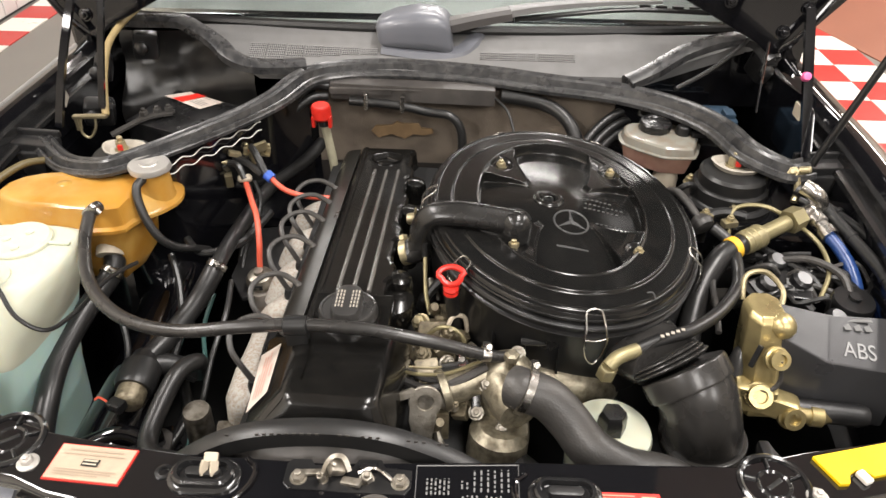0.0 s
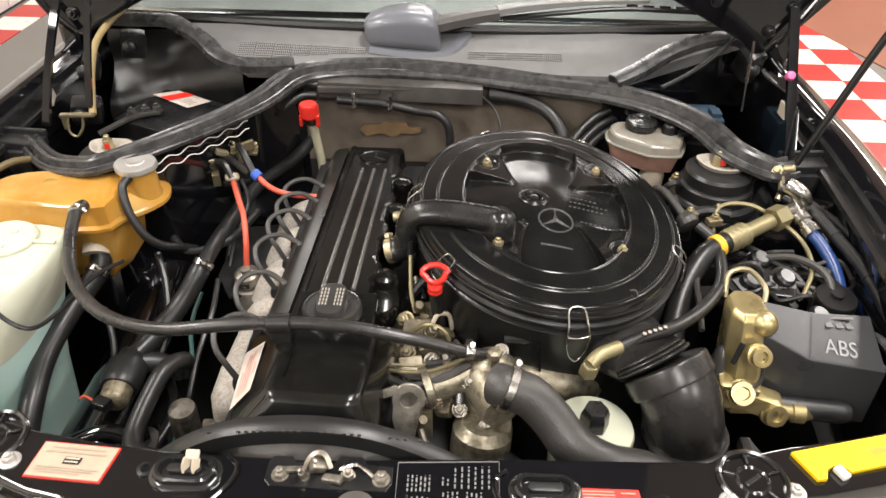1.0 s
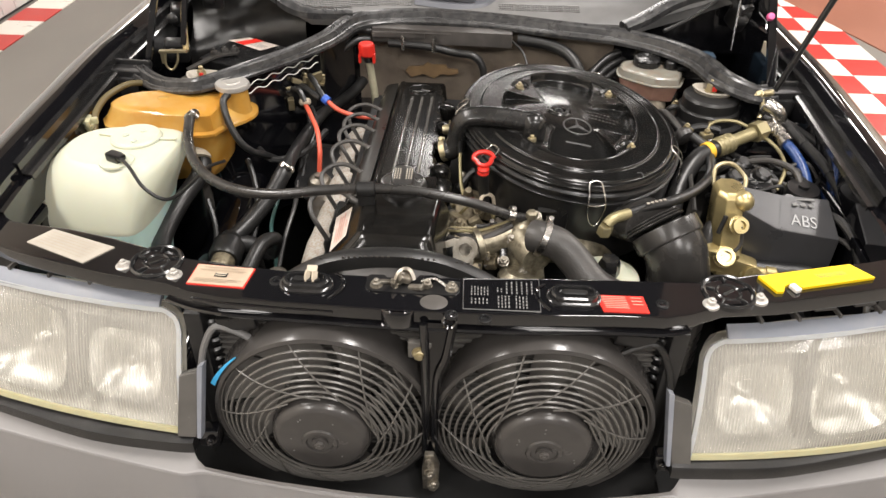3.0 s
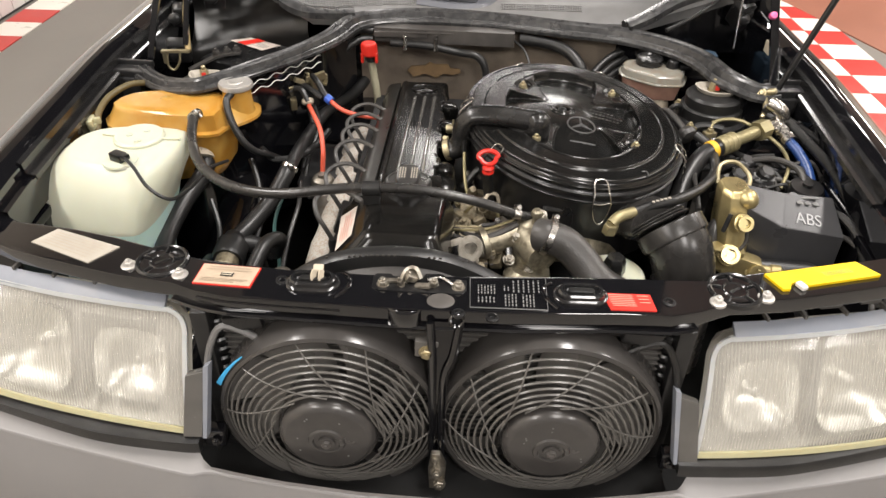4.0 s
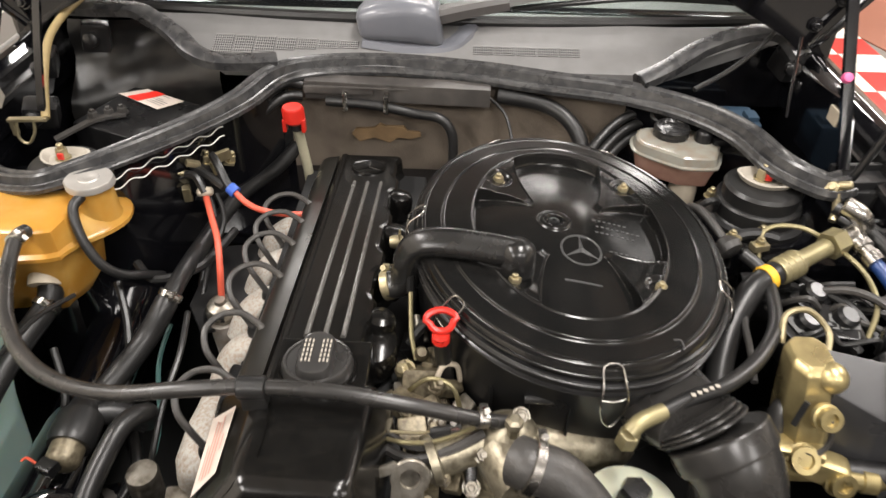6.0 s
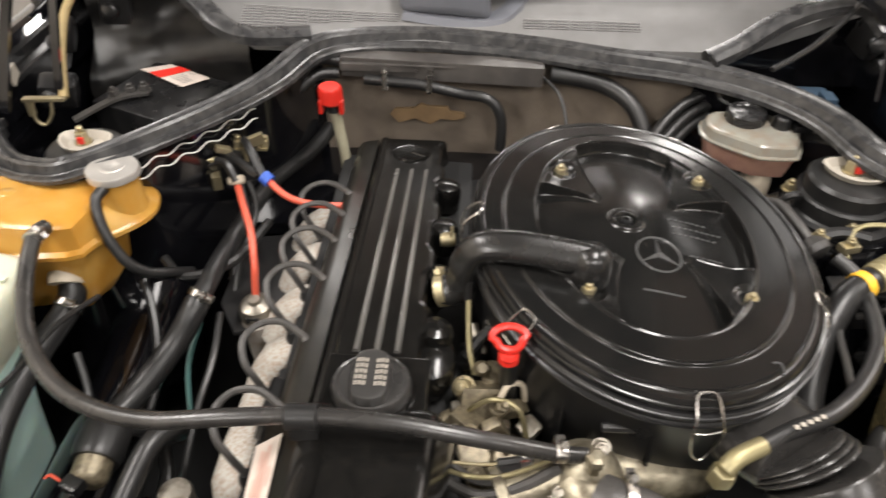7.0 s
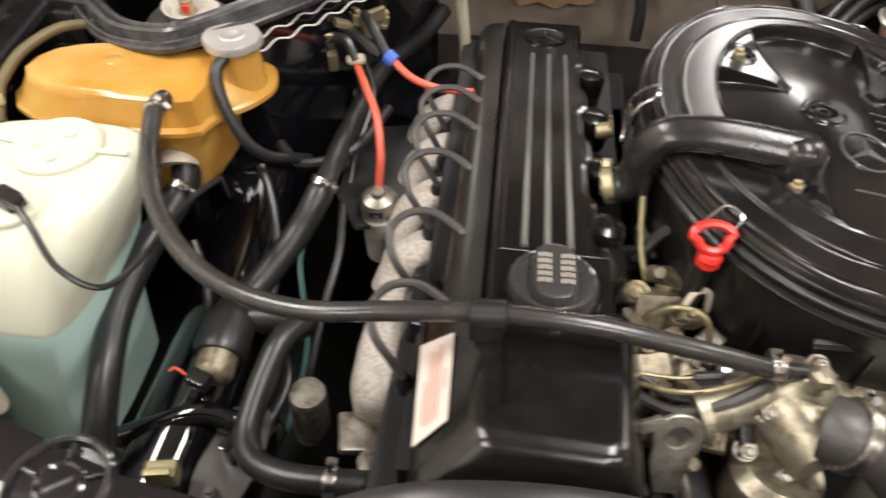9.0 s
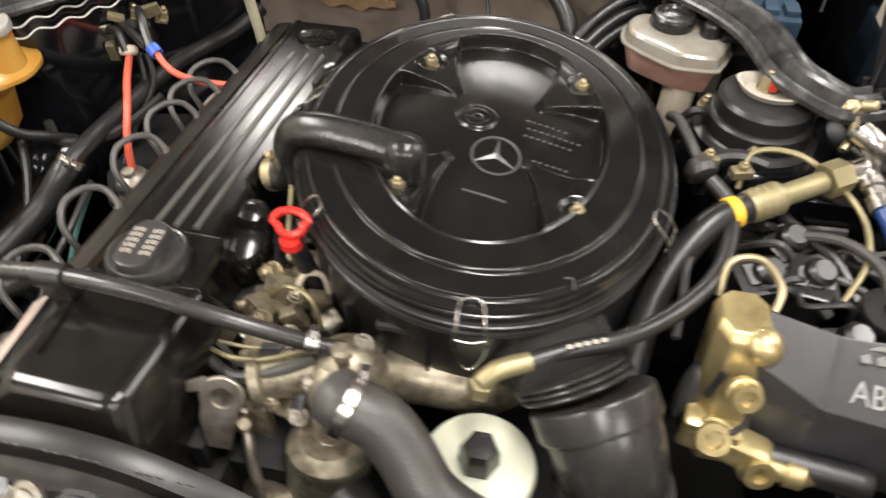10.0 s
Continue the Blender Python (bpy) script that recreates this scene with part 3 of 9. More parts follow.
def bumper_at(x, k):
    y, w = bumper_back(x)
    fold = -0.152 + 0.2 * abs(x - 0.006) ** 1.55 + 0.01 * (1 - w)
    z = 0.576 - 0.012 * x - 0.012 * (1 - w)
    if k == 0:
        return (x, y + 0.006, z - 0.04)
    if k <= 3:
        v = (k - 1) / 2
        return (x, y + (fold - y) * v, z + (0.5555 - 0.012 * x - z) * v)
    return (x, fold + (0, 0, 0, 0, -0.003, -0.0045, -0.004, -0.012, -0.02, -0.015)[k], 0.5555 - 0.012 * x + (0, 0, 0, 0, -0.001, -0.004, -0.008, -0.05, -0.14, -0.22)[k])


bm = bm_new()
grid_surface(bm, xs, range(10), bumper_at)
part("bumper", bm, M_BUMPER, car, "grey plastic front bumper", 30)
bm = bm_new()
box(bm, (0, -0.02, 0.42), (0.66, 0.01, 0.4), 0)
box(bm, (0, -0.075, 0.5), (0.64, 0.12, 0.01), 0)
part("front_apron", bm, M_DARK, car)


# headlights
def headlight(side):
    if side < 0:
        it, ib, ot, ob_ = (0.327, -0.014, 0.757), (0.328, -0.085, 0.607), (0.645, 0.044, 0.758), (0.66, -0.02, 0.612)
    else:
        it, ib, ot, ob_ = (0.345, -0.014, 0.744), (0.335, -0.085, 0.602), (0.645, 0.042, 0.746), (0.66, -0.021, 0.582)

    def face(u, v, off=0.0):
        e = max(0.0, v - 0.84) / 0.16
        u = u + (1 - u) * 0.07 * (1 - math.sqrt(max(0.0, 1 - min(1.0, e) ** 2)))
        a = [it[k] + (ot[k] - it[k]) * u for k in range(3)]
        b = [ib[k] + (ob_[k] - ib[k]) * u for k in range(3)]
        q = [b[k] + (a[k] - b[k]) * v for k in range(3)]
        bow = 0.014 * 4 * u * (1 - u) * 0.6 + 0.01 * 4 * v * (1 - v)
        return (side * q[0], q[1] - bow + off, q[2])

    # housing: the dished back, its floor and roof as one shell
    bm = bm_new()
    grid_surface(bm, steps(-0.02, 1.02, 26), steps(0, 1, 14), lambda u, v: face(u, -0.03 + 1.05 * v, 0.007 + 0.07 * (math.sin(math.pi * v) * math.sin(math.pi * (u + 0.02) / 1.04)) ** 0.4))
    head = part("headlight", bm, M_BOWL, car, "clouded clear glass headlight with fluted lens")
    bm = bm_new()
    grid_surface(bm, steps(0.02, 1.02, 24), steps(0, 1, 5), lambda u, v: (lambda p: (p[0], p[1] + 0.02 * v, p[2] + 0.002 + 0.014 * v - 0.004 * v * v))(face(u, 1.0, -0.004)), 0.006)
    part("top_trim", bm, M_TRIM, head, "blue-grey plastic top trim")
    # pale rim round the lens: inner edge and the foot
    bm = bm_new()
    sweep(bm, [face(0.0, v, -0.003) for v in (0.02, 0.2, 0.5, 0.75, 0.88, 0.96, 1.0)] + [face(u, 1.0, -0.003) for u in (0.02, 0.1, 0.3, 0.6, 1.0)], [(-0.003, -0.002), (0.003, -0.002), (0.003, 0.002), (-0.003, 0.002)], 3, up=(0, -0.9, 0.4))
    part("lens_rim", bm, M_RIM, head, "cloudy pale lens edge", 60)
    bm = bm_new()
    sweep(bm, [face(u, 0.015, -0.003) for u in steps(0.0, 1.0, 8)], [(-0.004, -0.002), (0.004, -0.002), (0.004, 0.002), (-0.004, 0.002)], 3, up=(0, -0.9, 0.4))
    part("lens_foot", bm, M_SEALANT, head, "yellowed lens sealant", 60)
    # wall between the two chambers
    bm = bm_new()
    grid_surface(bm, steps(0.1, 0.84, 8), steps(0, 1, 4), lambda v, w: face(0.455 + 0.02 * v, v, 0.006 + 0.045 * w))
    part("chamber_wall", bm, M_BOWL, head)
    # two reflector bowls with bulbs, square to the lens
    def seat(u, v, off):
        du = (Vector(face(u + 0.05, v)) - Vector(face(u - 0.05, v))).normalized()
        dv = (Vector(face(u, v + 0.05)) - Vector(face(u, v - 0.05))).normalized()
        nn = du.cross(dv).normalized()
        if nn.y < 0:
            nn = -nn
        return Vector(face(u, v)) + nn * off, du, nn.cross(du), nn

    for u, r in ((0.26, 0.052), (0.72, 0.066)):
        bm = bm_new()
        c, x, y, z = seat(u, 0.5, 0.034)
        rr = []
        for s, h in ((1.0, -0.02), (0.92, -0.006), (0.75, 0.005), (0.5, 0.014), (0.25, 0.018), (0.12, 0.019)):
            rr.append([bm.verts.new(c + x * (r * s * math.copysign(abs(math.cos(2 * math.pi * k / 28)) ** 0.55, math.cos(2 * math.pi * k / 28))) + y * (r * 0.95 * s * math.copysign(abs(math.sin(2 * math.pi * k / 28)) ** 0.55, math.sin(2 * math.pi * k / 28))) + z * h) for k in range(28)])
        for a, b in zip(rr, rr[1:]):
            for k in range(28):
                bm.faces.new((a[k], a[(k + 1) % 28], b[(k + 1) % 28], b[k]))
        part("reflector", bm, M_REFLECT, head, "silvered reflector bowl")
        bm = bm_new()
        lathe(bm, c - z * 0.008, [(0.0, 0), (0.007, 0.003), (0.009, 0.014), (0.009, 0.026)], z, 14)
        part("bulb", bm, M_REFLECT, head)
    bm = bm_new()
    n = 144
    us, vs = steps(0.0, 1.0, n), steps(0.0, 1.0, 9)

    def front(u, v):
        k = round(u * n)
        return face(u, v, -0.0019 if (k % 2 and (0.13 < u < 0.45 or 0.49 < u < 0.97) and 0.16 < v < 0.9) else 0.0)

    fv = [[bm.verts.new(front(u, v)) for v in vs] for u in us]
    bv = [[bm.verts.new(face(u, v, 0.0045)) for v in vs] for u in us]
    for i in range(n):
        for j in range(9):
            bm.faces.new((fv[i][j], fv[i + 1][j], fv[i + 1][j + 1], fv[i][j + 1]))
            bm.faces.new((bv[i][j], bv[i][j + 1], bv[i + 1][j + 1], bv[i + 1][j]))
    for i in range(n):
        bm.faces.new((fv[i][0], bv[i][0], bv[i + 1][0], fv[i + 1][0]))
        bm.faces.new((fv[i][9], fv[i + 1][9], bv[i + 1][9], bv[i][9]))
    for j in range(9):
        bm.faces.new((fv[0][j], fv[0][j + 1], bv[0][j + 1], bv[0][j]))
        bm.faces.new((fv[n][j], bv[n][j], bv[n][j + 1], fv[n][j + 1]))
    lens = part("lens", bm, M_LENS, head, "fluted glass lens", 12)
    lens.visible_shadow = False
    # grey end plate with its pale edge beside the lens foot
    bm = bm_new()
    prism(bm, [(-0.006, 0.0), (0.02, 0.0), (0.03, 0.098), (0.004, 0.09)], -0.008, 0.008, 0.002, m=Matrix.Translation((side * 0.331 + 0.002, -0.088, 0.598 - 0.006 * side)) @ Matrix.Diagonal((-side, 1, 1, 1)) @ pose(0, 0, 0, 72, 0, 0))
    part("end_plate", bm, M_FAN, head, "dusty grey end plate")
    bm = bm_new()
    prism(bm, [(0.021, 0.0), (0.0265, 0.0), (0.0365, 0.108), (0.029, 0.105)], -0.006, 0.01, 0.001, m=Matrix.Translation((side * 0.331 + 0.002, -0.088, 0.598 - 0.006 * side)) @ Matrix.Diagonal((-side, 1, 1, 1)) @ pose(0, 0, 0, 72, 0, 0))
    part("side_trim", bm, M_TRIM, head, "pale blue-grey edge")
    for u in (0.12, 0.3, 0.5, 0.7):
        bm = bm_new()
        q = face(u, 1.0, 0.032)
        box(bm, (q[0], q[1], q[2] + 0.017), (0.03, 0.012, 0.006), 0.002, (0, 0, side * 10))
        box(bm, (q[0] + side * 0.016, q[1] - 0.006, q[2] + 0.014), (0.004, 0.02, 0.006), 0.001, (0, 0, side * 10))
        part("clip", bm, M_FAN, head)
    bm = bm_new()
    q = (-0.2997, -0.075, 0.59) if side < 0 else (0.31, -0.075, 0.582)
    box(bm, q, (0.03, 0.02, 0.03), 0.004)
    hexnut(bm, (q[0] + side * -0.004, q[1] - 0.01, q[2]), 0.006, 0.006, (0, -1, 0.3))
    part("corner_bolt", bm, M_BAY, head)


for side in (-1, 1):
    headlight(side)
# black strip under each headlight
for side in (-1, 1):
    bm = bm_new()
    z = 0.594 if side < 0 else 0.588
    dz = 0.0 if side < 0 else -0.016
    sweep(bm, [(side * 0.314, -0.089, z), (side * 0.345, -0.089, z), (side * 0.45, -0.078, z + dz * 0.35), (side * 0.56, -0.049, z + dz * 0.7), (side * 0.68, -0.012, z + dz)], [(-0.014, -0.0095), (0.014, -0.0095), (0.0145, 0.004), (0.011, 0.0095), (-0.014, 0.0095)], 4, up=(0, 0, 1))
    part("headlight_strip", bm, M_MATT, car)

# condenser behind the fans
bm = bm_new()
box(bm, (0, -0.012, 0.64), (0.56, 0.02, 0.25), 0.002)
cond = part("condenser", bm, M_SKIRT, car)
for i in range(26):
    bm = bm_new()
    box(bm, (0, -0.024, 0.525 + i * 0.0095), (0.56, 0.004, 0.0025), 0)
    part("fin", bm, M_FAN, cond)
for side in (-1, 1):
    bm = bm_new()
    box(bm, (side * 0.3, -0.03, 0.66), (0.022, 0.03, 0.24), 0.004)
    part("grille_frame", bm, M_MATT, car)
    bm = bm_new()
    tube(bm, [(side * 0.302, -0.05, 0.69), (side * 0.292, -0.046, 0.728), (side * 0.275, -0.042, 0.757), (side * 0.252, -0.04, 0.75), (side * 0.226, -0.04, 0.733)], 0.0045, 8, 6)
    part("fan_cable", bm, M_GREY if side < 0 else M_RUBBER, car, "fan cable")
    bm = bm_new()
    box(bm, (side * 0.247, -0.034, 0.763), (0.05, 0.018, 0.022), 0.004, (0, side * 10, 0))
    box(bm, (side * 0.21, -0.03, 0.77), (0.03, 0.016, 0.012), 0.003, (0, side * 10, 0))
    part("fan_clip", bm, M_PLASTIC, car)
    # ribbed brake air duct beside the headlight
    for k in range(9):
        bm = bm_new()
        lathe(bm, (side * 0.292, -0.012 - 0.001 * k, 0.752 - 0.0155 * k), [(0.014, 0), (0.0165, -0.003), (0.0165, -0.009), (0.014, -0.0125)], (0, 0, 1), 18)
        part("duct_rib", bm, M_PLASTIC, car)


# ---- cooling fans ----
def fan(x, flip):
    zc, R = 0.622, 0.148
    t = thing("cooling_fan", (x, -0.06, 0.48), "dusty black plastic electric cooling fan with a ringed guard", "fan", "cooling fans")
    bm = bm_new()
    lathe(bm, (x, -0.02, zc), [(R * 1.0, 0), (R * 1.012, 0.004), (R * 1.012, 0.026), (R * 1.003, 0.039), (R * 0.985, 0.0475), (R * 0.955, 0.05), (R * 0.935, 0.0475), (R * 0.93, 0.043), (R * 0.928, 0.0)], (0, -1, 0), 72)
    part("shroud", bm, M_SHROUD, t)

    def guard(r):
        return -0.066 - 0.028 * (1 - ((r - 0.066) / (R * 0.94 - 0.068)) ** 2)

    for k in range(9):
        r = 0.0735 + k * (R * 0.935 - 0.0735) / 8
        bm = bm_new()
        tube(bm, [(x + r * math.cos(a), guard(r), zc + r * math.sin(a)) for a in [2 * math.pi * j / 52 for j in range(60)]], 0.0018, 6, 1, closed=True)
        part("guard_ring", bm, M_FAN, t)
    for k in range(10):
        a = 2 * math.pi * k / 10 + 0.25
        b = a + flip * 0.95
        p = Vector((0.07 * math.cos(a), 0, 0.07 * math.sin(a)))
        q = Vector((R * 0.945 * math.cos(b), 0, R * 0.945 * math.sin(b)))
        line = []
        for j in range(6):
            w = p.lerp(q, j / 5)
            line.append((x + w.x, guard(w.length) - 0.0018, zc + w.z))
        bm = bm_new()
        tube(bm, line, 0.0012, 5, 2)
        part("guard_spoke", bm, M_FAN, t)
    for k in range(8):
        a = 2 * math.pi * k / 8 + 0.1

        def blade(u, v, a=a):
            r = 0.05 + 0.09 * u
            w = (v - 0.5) * (0.56 - 0.04 * u) + flip * 0.35 * u
            return (x + r * math.cos(a + w), -0.044 - (v - 0.5) * 0.022 * flip - 0.004 * math.sin(math.pi * v), zc + r * math.sin(a + w))

        bm = bm_new()
        grid_surface(bm, steps(0, 1, 6), steps(0, 1, 5), blade)
        part("blade", bm, M_BLADE, t)
    bm = bm_new()
    lathe(bm, (x, -0.045, zc), [(0.0665, 0), (0.0665, 0.036), (0.0665, 0.04), (0.064, 0.041), (0.064, 0.047), (0.062, 0.053), (0.056, 0.058), (0.052, 0.0585), (0.024, 0.0605), (0.0225, 0.063), (0.018, 0.0635), (0.0165, 0.0605), (0.011, 0.0605), (0.0105, 0.064), (0, 0.064)], (0, -1, 0), 48)
    motor = part("motor", bm, M_MOTOR, t, "round dusty motor cap")
    bm = bm_new()
    hexnut(bm, (x, -0.108, zc), 0.0065, 0.005, (0, -1, 0))
    part("nut", bm, M_SKIRT, motor, "dusty steel nut")
    rr = random.Random(int(x * 1000))
    for k in range(9):
        a, r = rr.uniform(0, 6.28), rr.uniform(0.028, 0.048)
        bm = bm_new()
        lathe(bm, (x + r * math.cos(a), -0.1035, zc + r * math.sin(a)), [(0.0012, 0), (0.0012, 0.0012)], (0, -1, 0), 6)
        part("chip", bm, M_PRINT, motor)
    return t


fan(-0.1425, 1)
fan(0.1445, -1)
bm = bm_new()
grid_surface(bm, steps(0, 1, 6), (0, 1), lambda u, v: (-0.1425 + (0.1495 + 0.006 * v * (1 - u)) * math.cos(radians(158 - 24 * u)), -0.067 + 0.002 * v, 0.622 + (0.1495 + 0.006 * v * (1 - u)) * math.sin(radians(158 - 24 * u))), 0.0015)
solid("blue_tape_strip", bm, M_SKYBLUE, (-0.268, -0.067, 0.68), "bright blue tape strip on the cooling fan rim", "tape")
bm = bm_new()
box(bm, (-0.017, -0.056, 0.75), (0.03, 0.012, 0.026), 0.003)
fb = solid("fan_bracket", bm, M_FAN, (-0.017, -0.062, 0.73), "black bolted bracket between the fans", "bracket")
bm = bm_new()
hexnut(bm, (-0.017, -0.062, 0.747), 0.008, 0.007, (0, -1, 0))
part("bolt", bm, M_BRASS, fb)
bm = bm_new()
for dx, dz, r in ((0.0, 0.0, 0.007), (0.004, -0.026, 0.0075), (-0.002, 0.024, 0.004)):
    hexnut(bm, (-0.002 + dx, -0.088, 0.545 + dz), r, 0.008, (0.1, -1, 0.35))
prism(bm, [(-0.008, -0.05), (0.012, -0.05), (0.014, 0.01), (0.006, 0.034), (-0.006, 0.034), (-0.01, 0.0)], -0.004, 0.004, 0.001, m=Matrix.Translation((-0.003, -0.082, 0.545)) @ pose(0, 0, 0, 90, 0, 0))
solid("bonnet_safety_catch", bm, M_ALU, (-0.003, -0.085, 0.5), "greasy steel catch below the cooling fans", "catch")

# ---- air cleaner ----
AC, AA, AB = (0.2, 0.412), 0.178, 0.222
NUTS = [(0.121, 0.508), (0.282, 0.516), (0.29, 0.323), (0.132, 0.312)]


def lid_z(x, y):
    return 0.842 - 0.09 * (x - AC[0])


def smooth01(a, b, v):
    t = min(1, max(0, (v - a) / (b - a)))
    return t * t * (3 - 2 * t)


def lid_height(r, x, y):
    h = 0.0
    h -= 0.007 * smooth01(0.982, 1.0, r)
    h -= 0.0016 * smooth01(0.944, 0.95, r)
    h += 0.0022 * (1 - smooth01(0.822, 0.834, r))
    rd = math.hypot((x - 0.2) / 0.1115, (y - 0.42) / 0.159)
    dish = 1 - smooth01(0.975, 1.01, rd)
    h += 0.0016 * math.exp(-((r - 0.826) / 0.0075) ** 2) + 0.0016 * math.exp(-((r - 0.947) / 0.0065) ** 2) + 0.0018 * math.exp(-((rd - 1.003) / 0.013) ** 2)
    floor_drop = 0.0015 + 0.0125 * smooth01(0.12, 1.12, rd)
    h -= floor_drop * dish
    if rd < 1.05:
        ang = math.atan2((y - AC[1]) / AB, (x - AC[0]) / AA)
        for nx, ny in NUTS:
            na = math.atan2((ny - AC[1]) / AB, (nx - AC[0]) / AA)
            d = (ang - na + math.pi) % (2 * math.pi) - math.pi
            w = 0.1 + 0.24 * max(0.0, rd - 0.5) / 0.5
            h += (floor_drop - 0.0022 * (1 - smooth01(0.8, 0.95, rd))) * smooth01(0.4, 0.52, rd) * (1 - smooth01(w - 0.008, w + 0.014, abs(d))) * dish
            h += 0.0013 * math.exp(-((abs(d) - w + 0.006) / 0.012) ** 2) * smooth01(0.4, 0.6, rd) * dish
            q = math.hypot(x - nx, y - ny)
            h -= 0.0045 * (1 - smooth01(0.0125, 0.0185, q)) * dish
        q = math.hypot(x - 0.184, y - 0.425)
        h += 0.0028 * (1 - smooth01(0.0175, 0.0205, q)) - 0.0055 * (1 - smooth01(0.0095, 0.012, q))
    return h


def on_lid(x, y):
    """Height of the pressed lid's skin."""
    return lid_z(x, y) + lid_height(math.hypot((x - AC[0]) / AA, (y - AC[1]) / AB), x, y)


cleaner = thing("air_cleaner", (0.2, 0.41, 0.7), "large round satin black air cleaner on the engine", "air cleaner")
bm = bm_new()
# rings of (middle y, half width, half length): the oval dish, then the flat band, then the rim
ovals = [(0.42, 0.1115 * k, 0.159 * k) for k in [0.02 + 0.0125 * j for j in range(75)] + [0.957 + 0.006 * j for j in range(16)]]
c0, a0, b0 = ovals[-1]
ovals += [(c0 + (AC[1] - c0) * k / 12, a0 + (AA * 0.8 - a0) * k / 12, b0 + (AB * 0.8 - b0) * k / 12) for k in range(1, 13)]
ovals += [(AC[1], AA * r, AB * r) for r in (0.806, 0.811, 0.8145, 0.818, 0.8205, 0.823, 0.8255, 0.828, 0.8305, 0.833, 0.836, 0.84, 0.847, 0.86, 0.88, 0.9, 0.92, 0.93, 0.935, 0.9385, 0.941, 0.9435, 0.946, 0.9485, 0.951, 0.954, 0.958, 0.963, 0.97, 0.977, 0.982, 0.988, 0.994, 1.0)]
NT = 720
z = lid_z(0.2, 0.42) + lid_height(0.04, 0.2, 0.42)
rings = [[bm.verts.new((0.2, 0.42, z))]]
for cy, ra, rb in ovals:
    ring = []
    for k in range(NT):
        a = 2 * math.pi * k / NT
        x, y = AC[0] + ra * math.cos(a), cy + rb * math.sin(a)
        ring.append(bm.verts.new((x, y, on_lid(x, y))))
    rings.append(ring)
edge = []
for k in range(NT):
    a = 2 * math.pi * k / NT
    x, y = AC[0] + AA * 1.0 * math.cos(a), AC[1] + AB * 1.0 * math.sin(a)
    edge.append(bm.verts.new((x, y, lid_z(x, y) - 0.014)))
rings.append(edge)
for a, b in zip(rings, rings[1:]):
    for k in range(NT):
        j = (k + 1) % NT
        if len(a) == 1:
            bm.faces.new((a[0], b[k], b[j]))
        else:
            bm.faces.new((a[k], b[k], b[j], a[j]))
lid = part("lid", bm, M_LID, cleaner, "satin black pressed lid", 50)


def oval(bm, prof, n=120):
    """Rings of (scale, height below the lid) round the air cleaner."""
    rr = []
    for s, dz in prof:
        row = []
        for k in range(n):
            a = 2 * math.pi * k / n
            x, y = AC[0] + AA * s * math.cos(a), AC[1] + AB * s * math.sin(a)
            row.append(bm.verts.new((x, y, lid_z(x, y) + dz)))
        rr.append(row)
    for a, b in zip(rr, rr[1:]):
        for k in range(n):
            j = (k + 1) % n
            bm.faces.new((a[k], b[k], b[j], a[j]))
    return bm


bm = bm_new()
oval(bm, [(0.98, -0.012), (1.012, -0.0125), (1.02, -0.015), (1.018, -0.019), (1.004, -0.021), (1.002, -0.026), (1.012, -0.0275), (1.013, -0.031), (0.998, -0.034), (0.985, -0.09), (0.965, -0.14), (0.9, -0.15)])
bowl = part("bowl", bm, M_PLASTIC, cleaner, "black plastic filter housing")
for s, dz, rad, mt, par in ((1.0, -0.0075, 0.0018, M_LID, lid), (1.0195, -0.016, 0.0017, M_PLASTIC, bowl), (1.0125, -0.029, 0.0016, M_PLASTIC, bowl)):
    bm = bm_new()
    tube(bm, [(AC[0] + AA * s * math.cos(a), AC[1] + AB * s * math.sin(a), lid_z(AC[0] + AA * s * math.cos(a), 0) + dz) for a in [2 * math.pi * k / 120 for k in range(120)]], rad, 8, 1, closed=True)
    part("rim_bead", bm, mt, par)
for k in (-105, -118, -92):
    a = radians(k)
    bm = bm_new()
    x, y = AC[0] + AA * 1.0 * math.cos(a), AC[1] + AB * math.sin(a)
    prism(bm, [(0, 0), (0.035, 0), (0, 0.05)], -0.0012, 0.0012, m=Matrix.Translation((x - 0.01, y, 0.74)) @ pose(0, 0, 0, 90, 0, k + 180))
    part("gusset", bm, M_PLASTIC, bowl)
for x, y in NUTS:
    bm = bm_new()
    hexnut(bm, (x, y, lid_z(x, y) - 0.006), 0.0068, 0.009)
    part("nut", bm, M_BRASS, lid, "yellow plated nut")
bm = bm_new()
lathe(bm, (0.184, 0.425, on_lid(0.184, 0.425)), [(0.0065, 0), (0.0065, 0.0035), (0.0035, 0.004), (0.003, 0.0015), (0, 0.0015)], (0, 0, 1), 16)
part("centre_stud", bm, M_PLASTIC, lid)
# round raised emblem, kept plain
bm = bm_new()
ex, ey = 0.21, 0.375
tube(bm, [(ex + 0.0225 * math.cos(a), ey + 0.0245 * math.sin(a), on_lid(ex + 0.0225 * math.cos(a), ey + 0.0245 * math.sin(a)) + 0.0006) for a in [2 * math.pi * j / 36 for j in range(36)]], 0.0013, 6, 1, closed=True)
for a in (90, 210, 330):
    a = radians(a)
    sweep(bm, [(ex, ey, on_lid(ex, ey)), (ex + 0.022 * math.cos(a), ey + 0.024 * math.sin(a), on_lid(ex + 0.022 * math.cos(a), ey + 0.024 * math.sin(a)))], [(-0.0034, -0.001), (0.0034, -0.001), (0, 0.0034)], 3, up=(0, 0, 1), grow=lambda u: 1.15 - u)
part("emblem", bm, M_EMBOSS, lid)
